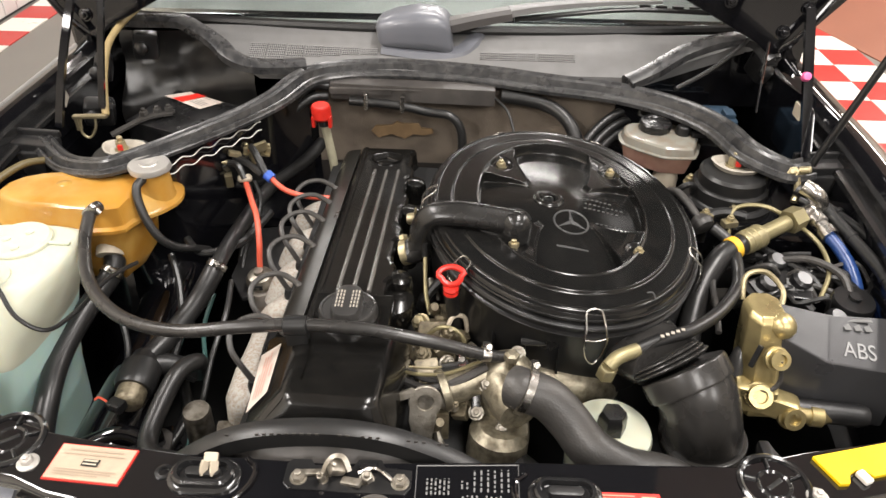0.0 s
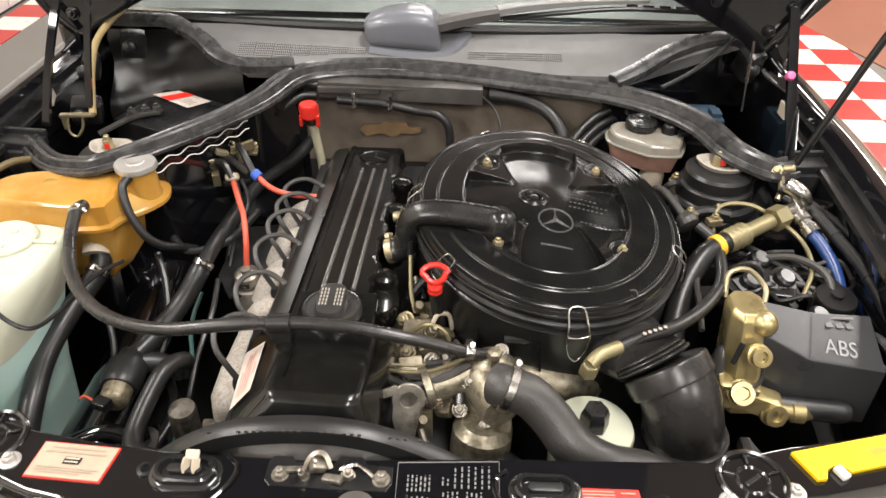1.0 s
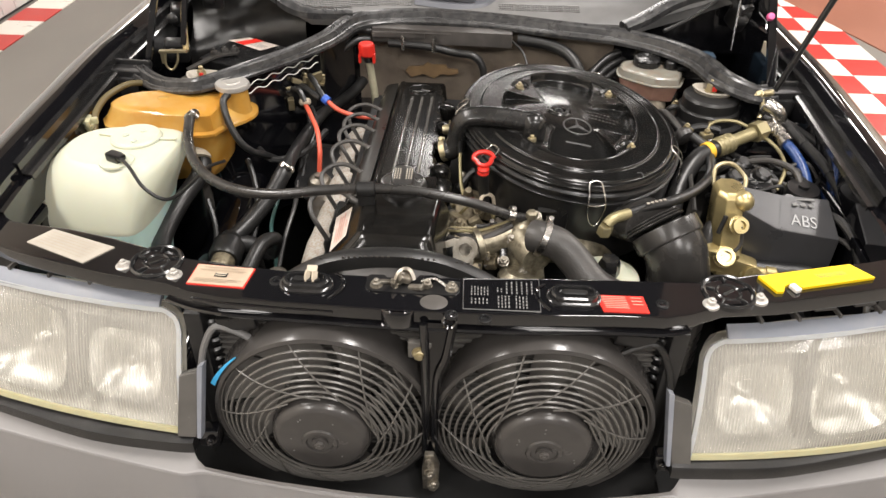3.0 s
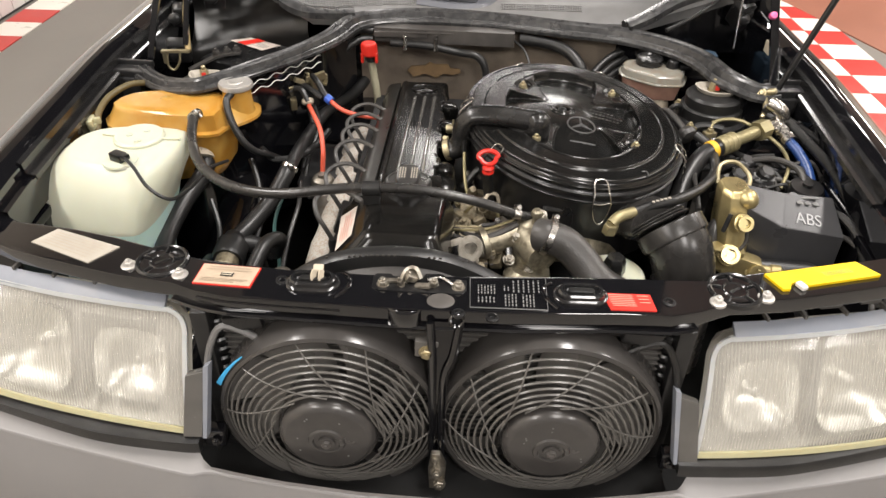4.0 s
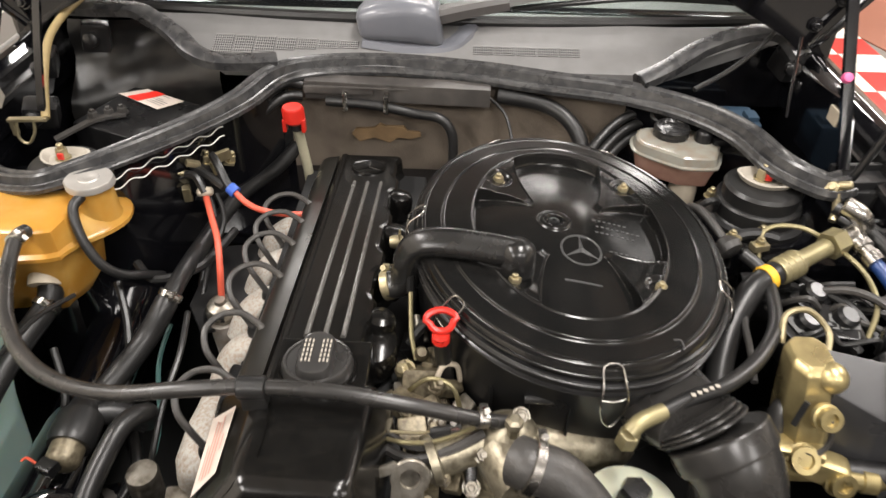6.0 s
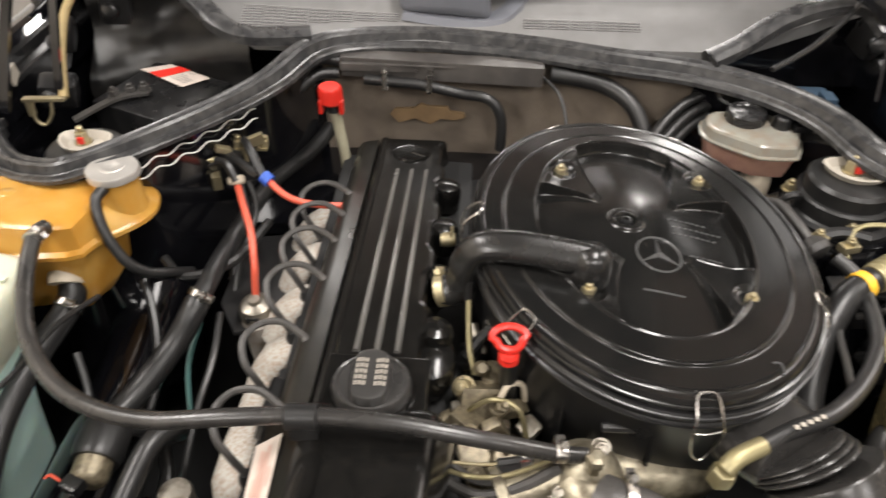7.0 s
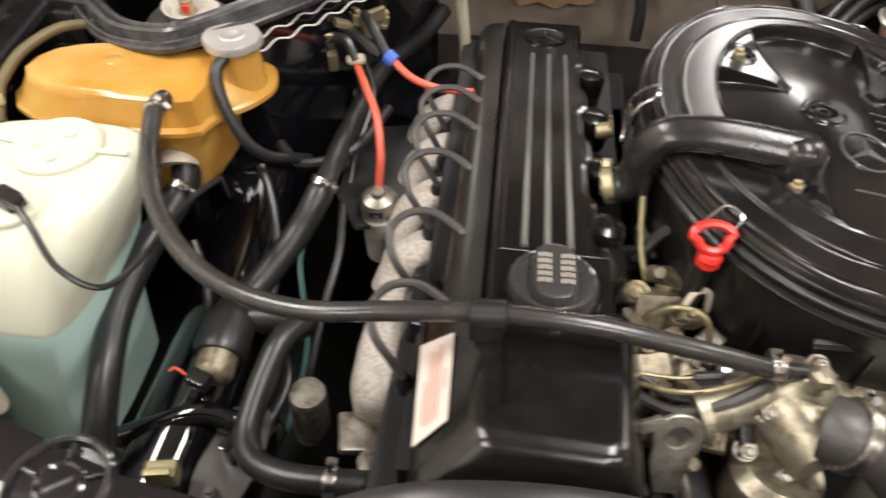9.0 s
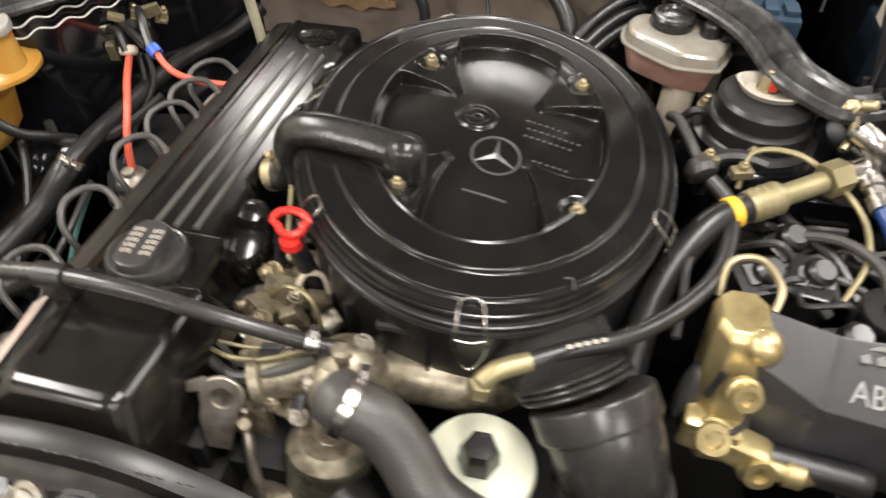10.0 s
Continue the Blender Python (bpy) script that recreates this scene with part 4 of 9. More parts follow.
for j, (x0, n) in enumerate(((0.233, 7), (0.235, 9), (0.233, 8), (0.245, 6))):
    for i in range(n):
        x, y = x0 + i * 0.0062, 0.437 - j * 0.012 - (0.02 if j == 3 else 0)
        bm = bm_new()
        box(bm, (x, y, on_lid(x, y) - 0.0004), (0.0034 if (i + j) % 3 else 0.0045, 0.0026, 0.0016), 0)
        part("embossed_bar", bm, M_EMBOSS, lid)
bm = bm_new()
tube(bm, [(x, y, on_lid(x, y)) for x, y in ((0.187, 0.326), (0.207, 0.324), (0.227, 0.322))], 0.0012, 5)
part("raised_mark", bm, M_EMBOSS, lid)
bm = bm_new()
tube(bm, [(0.285, 0.243, lid_z(0.29, 0.243) + 0.0005), (0.292, 0.243, lid_z(0.29, 0.243) + 0.0005), (0.293, 0.232, lid_z(0.29, 0.243) + 0.0005)], 0.0009, 5)
part("raised_mark", bm, M_EMBOSS, lid)


def wire_clip(deg, side=1.0):
    a = radians(deg)
    n = Vector((math.cos(a) / AA, math.sin(a) / AB, 0)).normalized()
    t = Vector((-n.y, n.x, 0))
    p = Vector((AC[0] + AA * 1.0 * math.cos(a), AC[1] + AB * 1.0 * math.sin(a), lid_z(AC[0] + AA * math.cos(a), 0)))
    bm = bm_new()

    def q(u, w, h):
        return p + t * u + n * w + Vector((0, 0, h))

    tube(bm, [q(-0.008, -0.008, 0.001), q(0.008, -0.008, 0.001), q(0.011, 0.007, -0.012), q(0.013, 0.012, -0.03), q(0.008, 0.011, -0.052), q(0, 0.013, -0.06), q(-0.008, 0.011, -0.052), q(-0.013, 0.012, -0.03), q(-0.011, 0.007, -0.012)], 0.0011, 6, 4, closed=True)
    tube(bm, [q(-0.013, 0.009, -0.026), q(0, 0.01, -0.028), q(0.013, 0.009, -0.026)], 0.001, 6, 3)
    part("clip", bm, M_STEEL, cleaner, "sprung wire clip")


for deg in (-84, -20, 178, 222, 118, 65):
    wire_clip(deg)

# crankcase breather elbow from the valve cover to the lid
breather = thing("breather_hose", (0.0, 0.35, 0.8), "black moulded rubber breather elbow", "hose")
bm = bm_new()
sweep(bm, [(-0.006, 0.353, 0.799), (0.008, 0.352, 0.804), (0.016, 0.351, 0.82), (0.019, 0.35, 0.842), (0.03, 0.349, 0.86), (0.055, 0.346, 0.8665), (0.09, 0.341, 0.867), (0.13, 0.334, 0.865)], [(q * 0.0165 * math.copysign(abs(math.cos(a)) ** 0.75, math.cos(a)), q * 0.0155 * math.copysign(abs(math.sin(a)) ** 0.75, math.sin(a))) for a, q in [(2 * math.pi * k / 20, 1.0) for k in range(20)]], 7)
lathe(bm, (0.134, 0.332, 0.83), [(0.017, 0), (0.017, 0.012), (0.0205, 0.015), (0.0205, 0.032), (0.0185, 0.043), (0.012, 0.05), (0, 0.052)], (0, 0, 1), 24)
part("elbow", bm, M_MOULDED, breather)
bm = bm_new()
prism(bm, [(0.085, 0.333), (0.135, 0.322), (0.137, 0.316), (0.12, 0.318)], 0.84, 0.856, 0.002)
part("web", bm, M_MOULDED, breather)
bm = bm_new()
clamp_band(bm, (-0.006, 0.353, 0.799), (0.008, 0.352, 0.804), 0.0165)
part("clamp", bm, M_BRASS, breather, "brass coloured hose clamp")
bm = bm_new()
tube(bm, [(0.02, 0.337, 0.828), (0.021, 0.334, 0.806)], 0.0045, 8, 2)
part("branch", bm, M_RUBBER, breather)
bm = bm_new()
tube(bm, [(0.021, 0.334, 0.81), (0.022, 0.318, 0.79), (0.024, 0.298, 0.772), (0.03, 0.28, 0.755)], 0.0028, 8, 5)
part("vacuum_line", bm, M_OLIVE, breather, "thin dull yellow vacuum line")

# ---- engine ----
engine = thing("engine", (-0.05, 0.35, 0.35), "six-cylinder engine with a black ribbed valve cover", "engine")


def top(y):
    return 0.824 - 0.088 * (y - 0.08)


bm = bm_new()
prism(bm, [(-0.19, 0.06), (0.03, 0.06), (0.05, 0.7), (-0.17, 0.7)], 0.35, 0.70, 0.006)
part("block", bm, M_DARK, engine)
bm = bm_new()
prism(bm, [(-0.165, 0.09), (0.02, 0.09), (0.022, 0.69), (-0.165, 0.7)], 0.68, 0.735, 0.004)
part("cylinder_head", bm, M_DARK, engine, "matt black cylinder head")


# ribbed cover: a lofted bar with grooves
def cover_row(y):
    z = top(y)
    row = [(-0.112, z - 0.05), (-0.111, z - 0.006), (-0.108, z - 0.001), (-0.104, z + 0.001), (-0.1005, z + 0.001), (-0.0985, z - 0.001)]
    rib = 0.0
    sh = 0.012 * (y - 0.26)
    for gx in (-0.0815, -0.0625, -0.0435):
        for dx, dz in ((-0.0042, 0), (-0.0028, 0.55), (-0.0012, 0.93), (0.0004, 1.0), (0.0018, 0.8), (0.003, 0.3), (0.0038, 0)):
            row.append((gx + sh + dx, z - 0.001 + rib * dz))
    edge = -0.024 + 0.006 * smooth01(-0.2, 0.6, math.sin((y - 0.285) * 2 * math.pi / 0.098))
    row += [(edge - 0.006, z - 0.001), (edge - 0.001, z - 0.0025), (edge + 0.002, z - 0.008), (edge + 0.004, z - 0.03), (edge + 0.012, z - 0.07)]
    return row


bm = bm_new()
ys = steps(0.185, 0.255, 4) + [0.258, 0.261, 0.264, 0.267] + steps(0.275, 0.69, 80)
rows = [[bm.verts.new((x, y, z)) for x, z in cover_row(y)] for y in ys]
for a, b in zip(rows, rows[1:]):
    for k in range(len(a) - 1):
        bm.faces.new((a[k], b[k], b[k + 1], a[k + 1]))
bm.faces.new(rows[-1])
bm.faces.new(rows[0][::-1])
vcover = part("valve_cover", bm, M_COVER, engine, "black ribbed cast valve cover", 16)
# three raised ribs
for gx in (-0.0815, -0.0625, -0.0435):
    bm = bm_new()
    sweep(bm, [(gx + 0.012 * (y - 0.26), y, top(y) - 0.001) for y in (0.258, 0.262, 0.3, 0.4, 0.5, 0.59, 0.6)], [(-0.0034, -0.001), (0.0034, -0.001), (0.0027, 0.0016), (0.001, 0.0028), (-0.001, 0.0028), (-0.0027, 0.0016)], 3, up=(0, 0, 1))
    part("rib", bm, M_RIB, vcover, "", 60)
# bosses along the cover's edge
for y in (0.302, 0.388, 0.482, 0.577):
    bm = bm_new()
    lathe(bm, (-0.014, y, top(y) - 0.04), [(0.02, 0), (0.018, 0.026), (0.015, 0.033), (0.009, 0.036), (0, 0.0365)], (0.15, 0, 1), 16)
    part("boss", bm, M_COVER, vcover)
for y in (0.445, 0.358):
    bm = bm_new()
    lathe(bm, (-0.012, y, 0.79), [(0.007, 0), (0.0085, 0.004), (0.0085, 0.012), (0.007, 0.016)], (1, 0, 0.1), 14)
    for d in (-0.004, 0.004):
        tube(bm, [(0.0, y + d, 0.795), (0.0, y + d, 0.806)], 0.0016, 6, 2)
    part("pipe_fitting", bm, M_BRASS, vcover, "brass coloured spring clamp")
# emblem plate at the rear of the cover, kept plain
bm = bm_new()
lathe(bm, (-0.062, 0.648, top(0.648) - 0.001), [(0.026, 0), (0.025, 0.003), (0.022, 0.0015), (0, 0.0015)], (0, 0.09, 1), 28, sx=1, sy=0.95)
for a in (90, 210, 330):
    a = radians(a)
    tube(bm, [(-0.062, 0.648, top(0.648) + 0.001), (-0.062 + 0.021 * math.cos(a), 0.648 + 0.02 * math.sin(a), top(0.648) + 0.001)], 0.0015, 5, 2)
part("emblem", bm, M_COVER, vcover)
# spark plug cover: the sloping flank
bm = bm_new()


def flank(u, v):
    y = 0.19 + 0.5 * u
    x = -0.113 - 0.03 * v
    z = top(y) - 0.004 - 0.004 * v - 0.012 * v ** 6
    return (x, y, z)


grid_surface(bm, steps(0, 1, 24), steps(0, 1, 6), flank, 0.05)
part("plug_cover", bm, M_PLUGCOVER, engine, "dull black plug lead cover")
# front timing housing: block with chamfered flanks
FZ = 0.824
bm = bm_new()
A = [(-0.108, 0.195), (-0.003, 0.19), (-0.012, 0.078), (-0.022, 0.07), (-0.1, 0.074), (-0.108, 0.084)]
B = [(-0.158, 0.2), (0.012, 0.2), (0.004, 0.05), (-0.004, 0.042), (-0.138, 0.044), (-0.15, 0.056)]
C = [(-0.16, 0.2), (0.016, 0.2), (0.006, 0.04), (-0.004, 0.032), (-0.14, 0.034), (-0.154, 0.046)]
lev = [[bm.verts.new((x, y, FZ - 0.055 * (y - 0.08) + (0.0))) for x, y in A], [bm.verts.new((x, y, 0.782)) for x, y in B], [bm.verts.new((x, y, 0.70)) for x, y in C]]
bm.faces.new(lev[0][::-1])
for a, b in zip(lev, lev[1:]):
    for k in range(6):
        j = (k + 1) % 6
        bm.faces.new((a[k], a[j], b[j], b[k]))
bmesh.ops.bevel(bm, geom=[e for e in bm.edges if len(e.link_faces) == 2], offset=0.0095, segments=5, affect="EDGES", profile=0.55)
fc = part("front_cover", bm, M_COVER, engine, "black enamelled front timing cover", 40)
bm = bm_new()
sweep(bm, [(-0.098, 0.182, 0.8215), (-0.092, 0.13, 0.8235), (-0.092, 0.1, 0.8245)], [(-0.0006, -0.001), (0.0006, -0.001), (0.0005, 0.0012), (-0.0005, 0.0012)], 3, up=(0, 0, 1))
part("seam", bm, M_COVER, fc)


def on_flank(u, v, lift=0.0012):
    """A place on the sloping left flank of the front cover: u from front to back, v from the top down."""
    a = Vector((-0.108, 0.084, FZ)).lerp(Vector((-0.108, 0.195, FZ - 0.0063)), u)
    b = Vector((-0.15, 0.056, 0.782)).lerp(Vector((-0.158, 0.2, 0.782)), u)
    return a.lerp(b, v) + Vector((-0.7, 0, 0.72)) * lift


bm = bm_new()
grid_surface(bm, steps(0.17, 0.76, 4), steps(0.42, 0.93, 4), lambda u, v: on_flank(u, v, 0.0024))
st = part("sticker", bm, M_STICKER, fc, "white warning sticker with red print")
for v, a, b in ((0.48, 0.38, 0.52), (0.57, 0.22, 0.7), (0.64, 0.22, 0.66), (0.71, 0.22, 0.68), (0.78, 0.24, 0.5)):
    bm = bm_new()
    grid_surface(bm, steps(a, b, 1), steps(v, v + 0.025, 1), lambda u, w: on_flank(u, w, 0.0036))
    part("print_line", bm, M_FADEDRED, st)

# oil filler cap
cap = thing("oil_filler_cap", (-0.06, 0.205, 0.815), "ribbed black plastic oil filler cap", "cap")
bm = bm_new()
prism(bm, [(-0.115 + 0.01, 0.17), (-0.012, 0.168), (-0.012, 0.25), (-0.105, 0.252)], 0.795, 0.812, 0.004)
lathe(bm, (-0.06, 0.208, 0.806), [(0.038, 0), (0.038, 0.007), (0.036, 0.01)], (0, 0.08, 1), 40)
part("collar", bm, M_COVER, cap)
bm = bm_new()
lathe(bm, (-0.06, 0.208, 0.811), [(0.031, 0), (0.0345, 0.004), (0.0345, 0.012), (0.0325, 0.016), (0.03, 0.0165), (0.029, 0.015), (0, 0.0155)], (0, 0.08, 1), 48, ripple=lambda k: 1.0 if k % 2 else 0.985)
part("disc", bm, M_CAP, cap)
bm = bm_new()
prism(bm, soft_outline([(-0.077, 0.182), (-0.06, 0.176), (-0.043, 0.182), (-0.0405, 0.208), (-0.043, 0.234), (-0.06, 0.24), (-0.077, 0.234), (-0.0795, 0.208)]), 0.822, 0.8385, 0.0045, 0.003)
grip = part("grip", bm, M_CAP, cap)
for gx, lines in ((-0.0715, 3), (-0.0545, 3)):
    for k in range(lines):
        for j in range(5):
            bm = bm_new()
            box(bm, (gx + 0.0036 * k, 0.1965 + 0.0062 * j + 0.0006 * (k % 2), 0.8388), (0.0016, 0.0042, 0.0005), 0)
            part("print_line", bm, M_GREYLAB, grip)

# exhaust manifold on the left of the head: end piece, runner and port arms
bm = bm_new()
loft_rows = []
for y, x, z, w, h in ((0.172, -0.188, 0.655, 0.02, 0.018), (0.178, -0.188, 0.658, 0.03, 0.03), (0.195, -0.19, 0.662, 0.034, 0.036), (0.235, -0.195, 0.664, 0.029, 0.034), (0.265, -0.2, 0.664, 0.022, 0.028), (0.31, -0.203, 0.663, 0.018, 0.024), (0.36, -0.206, 0.65, 0.018, 0.022), (0.44, -0.206, 0.625, 0.018, 0.022), (0.64, -0.206, 0.58, 0.018, 0.022)):
    loft_rows.append([bm.verts.new((x + w * (abs(math.cos(a)) ** 0.7) * (1 if math.cos(a) > 0 else -1), y, z + h * (abs(math.sin(a)) ** 0.7) * (1 if math.sin(a) > 0 else -1))) for a in [2 * math.pi * k / 20 for k in range(20)]])
for a, b in zip(loft_rows, loft_rows[1:]):
    for k in range(20):
        bm.faces.new((a[k], a[(k + 1) % 20], b[(k + 1) % 20], b[k]))
bm.faces.new(loft_rows[0])
bm.faces.new(loft_rows[-1])
part("exhaust_manifold", bm, M_PALE, engine, "pale rust-speckled exhaust manifold", 60)
for i, y in enumerate((0.335, 0.415, 0.495, 0.575)):
    bm = bm_new()
    sweep(bm, [(-0.21, y - 0.014, 0.655), (-0.196, y + 0.0, 0.688), (-0.175, y + 0.01, 0.703), (-0.15, y + 0.014, 0.706)], [(p * 1.2, q * 0.8) for p, q in circle(0.018, 14)], 5, up=(0, 0, 1))
    part("exhaust_port", bm, M_PALE, engine, "pale rust-speckled exhaust port")
bm = bm_new()
box(bm, (-0.165, 0.245, 0.73), (0.024, 0.06, 0.03), 0.006, (0, 20, 0))
part("lead_guide", bm, M_PLASTIC, engine)
bm = bm_new()
prism(bm, [(-0.29, 0.58), (-0.19, 0.6), (-0.165, 0.5), (-0.2, 0.42), (-0.26, 0.40), (-0.29, 0.45)], 0.66, 0.668, 0.003, m=Matrix.Translation((0, 0, 0)))
part("heat_plate", bm, M_MATT, engine, "dull grey sheet metal heat shield")

# spark plug leads: six short loops
for i, y in enumerate((0.19, 0.28, 0.374, 0.445, 0.5, 0.55)):
    t = thing("spark_plug_lead", (-0.16, y, 0.72), "dusty grey-black spark plug lead in a loop", "cable", "plug leads")
    z = top(y) - 0.012
    bm = bm_new()
    tube(bm, [(-0.128, y - 0.004, z), (-0.142, y + 0.008, z + 0.002), (-0.162, y + 0.02, z + 0.003), (-0.184, y + 0.019, z - 0.001), (-0.196, y + 0.002, z - 0.006), (-0.192, y - 0.016, z - 0.018), (-0.18, y - 0.024, z - 0.036), (-0.168, y - 0.026, z - 0.06)], 0.0036, 8, 5)
    part("lead", bm, M_GREYRUB, t)
    bm = bm_new()
    lathe(bm, (-0.122, y - 0.01, z), [(0.0022, 0), (0.0045, 0.006), (0.0048, 0.016)], (-0.75, 0.6, 0.1), 10)
    part("boot", bm, M_GREYRUB, t)
    bm = bm_new()
    lathe(bm, (-0.168, y - 0.026, z - 0.075), [(0.008, 0), (0.008, 0.012), (0.005, 0.02)], (-0.1, 0, 1), 10)
    part("plug_cap", bm, M_RUBBER, t)

# front bracket, lifting eye and the crowded right flank of the head
bm = bm_new()
ax = Vector((0.12, -0.88, 0.47)).normalized()
hole = Vector((0.034, 0.119, 0.7725))
lathe(bm, hole, [(0.0088, 0.0), (0.0095, -0.0026), (0.0175, -0.0026), (0.0185, -0.0015), (0.0185, 0.0015), (0.0175, 0.0026), (0.0095, 0.0026), (0.0088, 0.0)], ax, 32)
prism(bm, [(-0.014, -0.045), (0.004, -0.047), (0.012, -0.015), (0.0, -0.0105), (-0.009, -0.008), (-0.017, -0.004), (-0.019, -0.02)], -0.0025, 0.0025, 0.0008, m=Matrix.Translation(hole) @ pose(0, 0, 0, 62, 0, 8))
prism(bm, [(-0.016, 0.006), (-0.006, 0.013), (-0.014, 0.017), (-0.03, 0.012), (-0.03, 0.003)], -0.0025, 0.0025, 0.0008, m=Matrix.Translation(hole) @ pose(0, 0, 0, 62, 0, 8))
part("lifting_eye", bm, M_ALU, engine, "grey steel lifting eye", 30)

rnd = random.Random(4)
bm = bm_new()
prism(bm, [(0.005, 0.1), (0.085, 0.1), (0.1, 0.3), (0.05, 0.62), (0.01, 0.62)], 0.5, 0.70, 0.005)
part("intake_side", bm, M_DARK, engine)
for i in range(60):
    y = rnd.uniform(0.12, 0.31)
    x = rnd.uniform(0.012, 0.05 + 0.25 * (0.3 - y))
    z = 0.705 + rnd.uniform(0, 0.05)
    bm = bm_new()
    w = rnd.random()
    if w < 0.4:
        hexnut(bm, (x, y, z), rnd.uniform(0.005, 0.009), rnd.uniform(0.006, 0.016), (rnd.uniform(-0.5, 0.5), rnd.uniform(-0.7, 0.1), 1))
        nm, mt = "bolt", rnd.choice((M_FITTING, M_ALU, M_FITTING))
    elif w < 0.7:
        box(bm, (x, y, z), (rnd.uniform(0.01, 0.028), rnd.uniform(0.01, 0.03), rnd.uniform(0.008, 0.03)), 0.003, (rnd.uniform(-30, 30), rnd.uniform(-30, 30), rnd.uniform(0, 90)))
        nm, mt = "linkage", rnd.choice((M_FITTING, M_PLASTIC, M_FITTING, M_FITTING, M_PLASTIC))
    else:
        d = Vector((rnd.uniform(-1, 1), rnd.uniform(-1, 1), rnd.uniform(-0.2, 0.5)))
        lathe(bm, (x, y, z), [(0.007, 0), (0.008, 0.004), (0.008, 0.022), (0.005, 0.026), (0.005, 0.034)], d, 12)
        nm, mt = "pipe_stub", rnd.choice((M_FITTING, M_FITTING, M_ALU))
    part(nm, bm, mt, engine)
for pts, r, mt in (([(0.02, 0.24, 0.745), (0.045, 0.235, 0.775), (0.07, 0.228, 0.772), (0.08, 0.22, 0.74)], 0.0026, M_OLIVE),
                   ([(0.005, 0.16, 0.775), (0.03, 0.15, 0.782), (0.06, 0.152, 0.785), (0.1, 0.165, 0.795)], 0.0022, M_OLIVE),
                   ([(0.005, 0.155, 0.768), (0.035, 0.14, 0.77), (0.07, 0.145, 0.78), (0.1, 0.158, 0.79)], 0.005, M_GREYRUB),
                   ([(0.02, 0.3, 0.76), (0.05, 0.31, 0.79), (0.07, 0.27, 0.76)], 0.006, M_RUBBER),
                   ([(0.04, 0.13, 0.74), (0.06, 0.09, 0.7), (0.08, 0.07, 0.66)], 0.005, M_ALU)):
    bm = bm_new()
    tube(bm, pts, r, 8)
    part("small_pipe", bm, mt, engine)

# carburettor-side casting, spring bolt, bracket fins and wires
bm = bm_new()
sweep(bm, [(0.04, 0.225, 0.69), (0.037, 0.245, 0.735), (0.036, 0.262, 0.762)], [(-0.022, -0.014), (0.02, -0.016), (0.026, 0.0), (0.018, 0.018), (-0.018, 0.016)], 5, up=(0, 1, 0.2), grow=lambda u: 1.05 - 0.2 * u)
cast = part("carrier_casting", bm, M_FITTING, engine, "grimy tan cast carrier", 30)
for p, ax, r, h, mt in (((0.02, 0.262, 0.757), (-0.3, -0.6, 0.7), 0.0095, 0.012, M_BRASS), ((0.052, 0.238, 0.762), (0.3, -0.5, 0.8), 0.007, 0.014, M_FITTING), ((0.099, 0.258, 0.742), (-0.2, -0.5, 0.8), 0.0095, 0.012, M_FITTING), ((0.026, 0.215, 0.748), (-0.1, -0.6, 0.8), 0.008, 0.012, M_FITTING), ((0.055, 0.205, 0.745), (0.2, -0.6, 0.7), 0.008, 0.016, M_ALU)):
    bm = bm_new()
    hexnut(bm, p, r, h, ax)
    part("bolt", bm, mt, cast)
for p, sz, rt, mt in (((0.067, 0.245, 0.75), (0.026, 0.014, 0.02), (20, 30, 30), M_FITTING), ((0.03, 0.2, 0.735), (0.03, 0.024, 0.03), (25, 0, 12), M_FITTING), ((0.084, 0.235, 0.735), (0.02, 0.02, 0.016), (10, -20, 40), M_ALU), ((0.05, 0.28, 0.75), (0.02, 0.03, 0.024), (0, 15, 10), M_FITTING), ((0.016, 0.235, 0.74), (0.014, 0.03, 0.03), (0, 0, 8), M_ALU)):
    bm = bm_new()
    box(bm, p, sz, 0.004, rt)
    part("lug", bm, mt, cast)
for x0, y0 in ((0.098, 0.29), (0.122, 0.272)):
    bm = bm_new()
    prism(bm, [(0, 0), (0.012, 0), (0.03, 0.06), (0.026, 0.062)], -0.001, 0.001, 0, m=Matrix.Translation((x0 - 0.02, y0, 0.715)) @ pose(0, 0, 0, 78, 0, -12))
    part("bracket_fin", bm, M_MATT, cast)
for pts, r, mt in (([(0.012, 0.166, 0.777), (0.036, 0.165, 0.777), (0.05, 0.166, 0.778)], 0.0017, M_BRASS), ([(0.05, 0.166, 0.778), (0.065, 0.168, 0.779), (0.08, 0.17, 0.782)], 0.0048, M_RUBBER), ([(0.012, 0.166, 0.774), (0.03, 0.154, 0.772), (0.055, 0.152, 0.774), (0.08, 0.16, 0.782), (0.1, 0.17, 0.79)], 0.0036, M_GREYRUB), ([(0.052, 0.238, 0.765), (0.06, 0.246, 0.783), (0.074, 0.252, 0.778), (0.078, 0.252, 0.755)], 0.003, M_LABEL),
                   ([(0.165, 0.2, 0.805), (0.2, 0.205, 0.798), (0.25, 0.215, 0.79)], 0.0028, M_BRASS), ([(0.14, 0.2, 0.79), (0.2, 0.2, 0.79), (0.26, 0.21, 0.775)], 0.0045, M_RUBBER)):
    bm = bm_new()
    tube(bm, pts, r, 8, 5)
    part("wire", bm, mt, cast)
bm = bm_new()
lathe(bm, (-0.016, 0.283, 0.75), [(0.026, 0), (0.0255, 0.022), (0.022, 0.031), (0.014, 0.036), (0, 0.038)], (0.1, -0.1, 1), 24, sy=1.25)
part("cover_lobe", bm, M_COVER, vcover)
bm = bm_new()
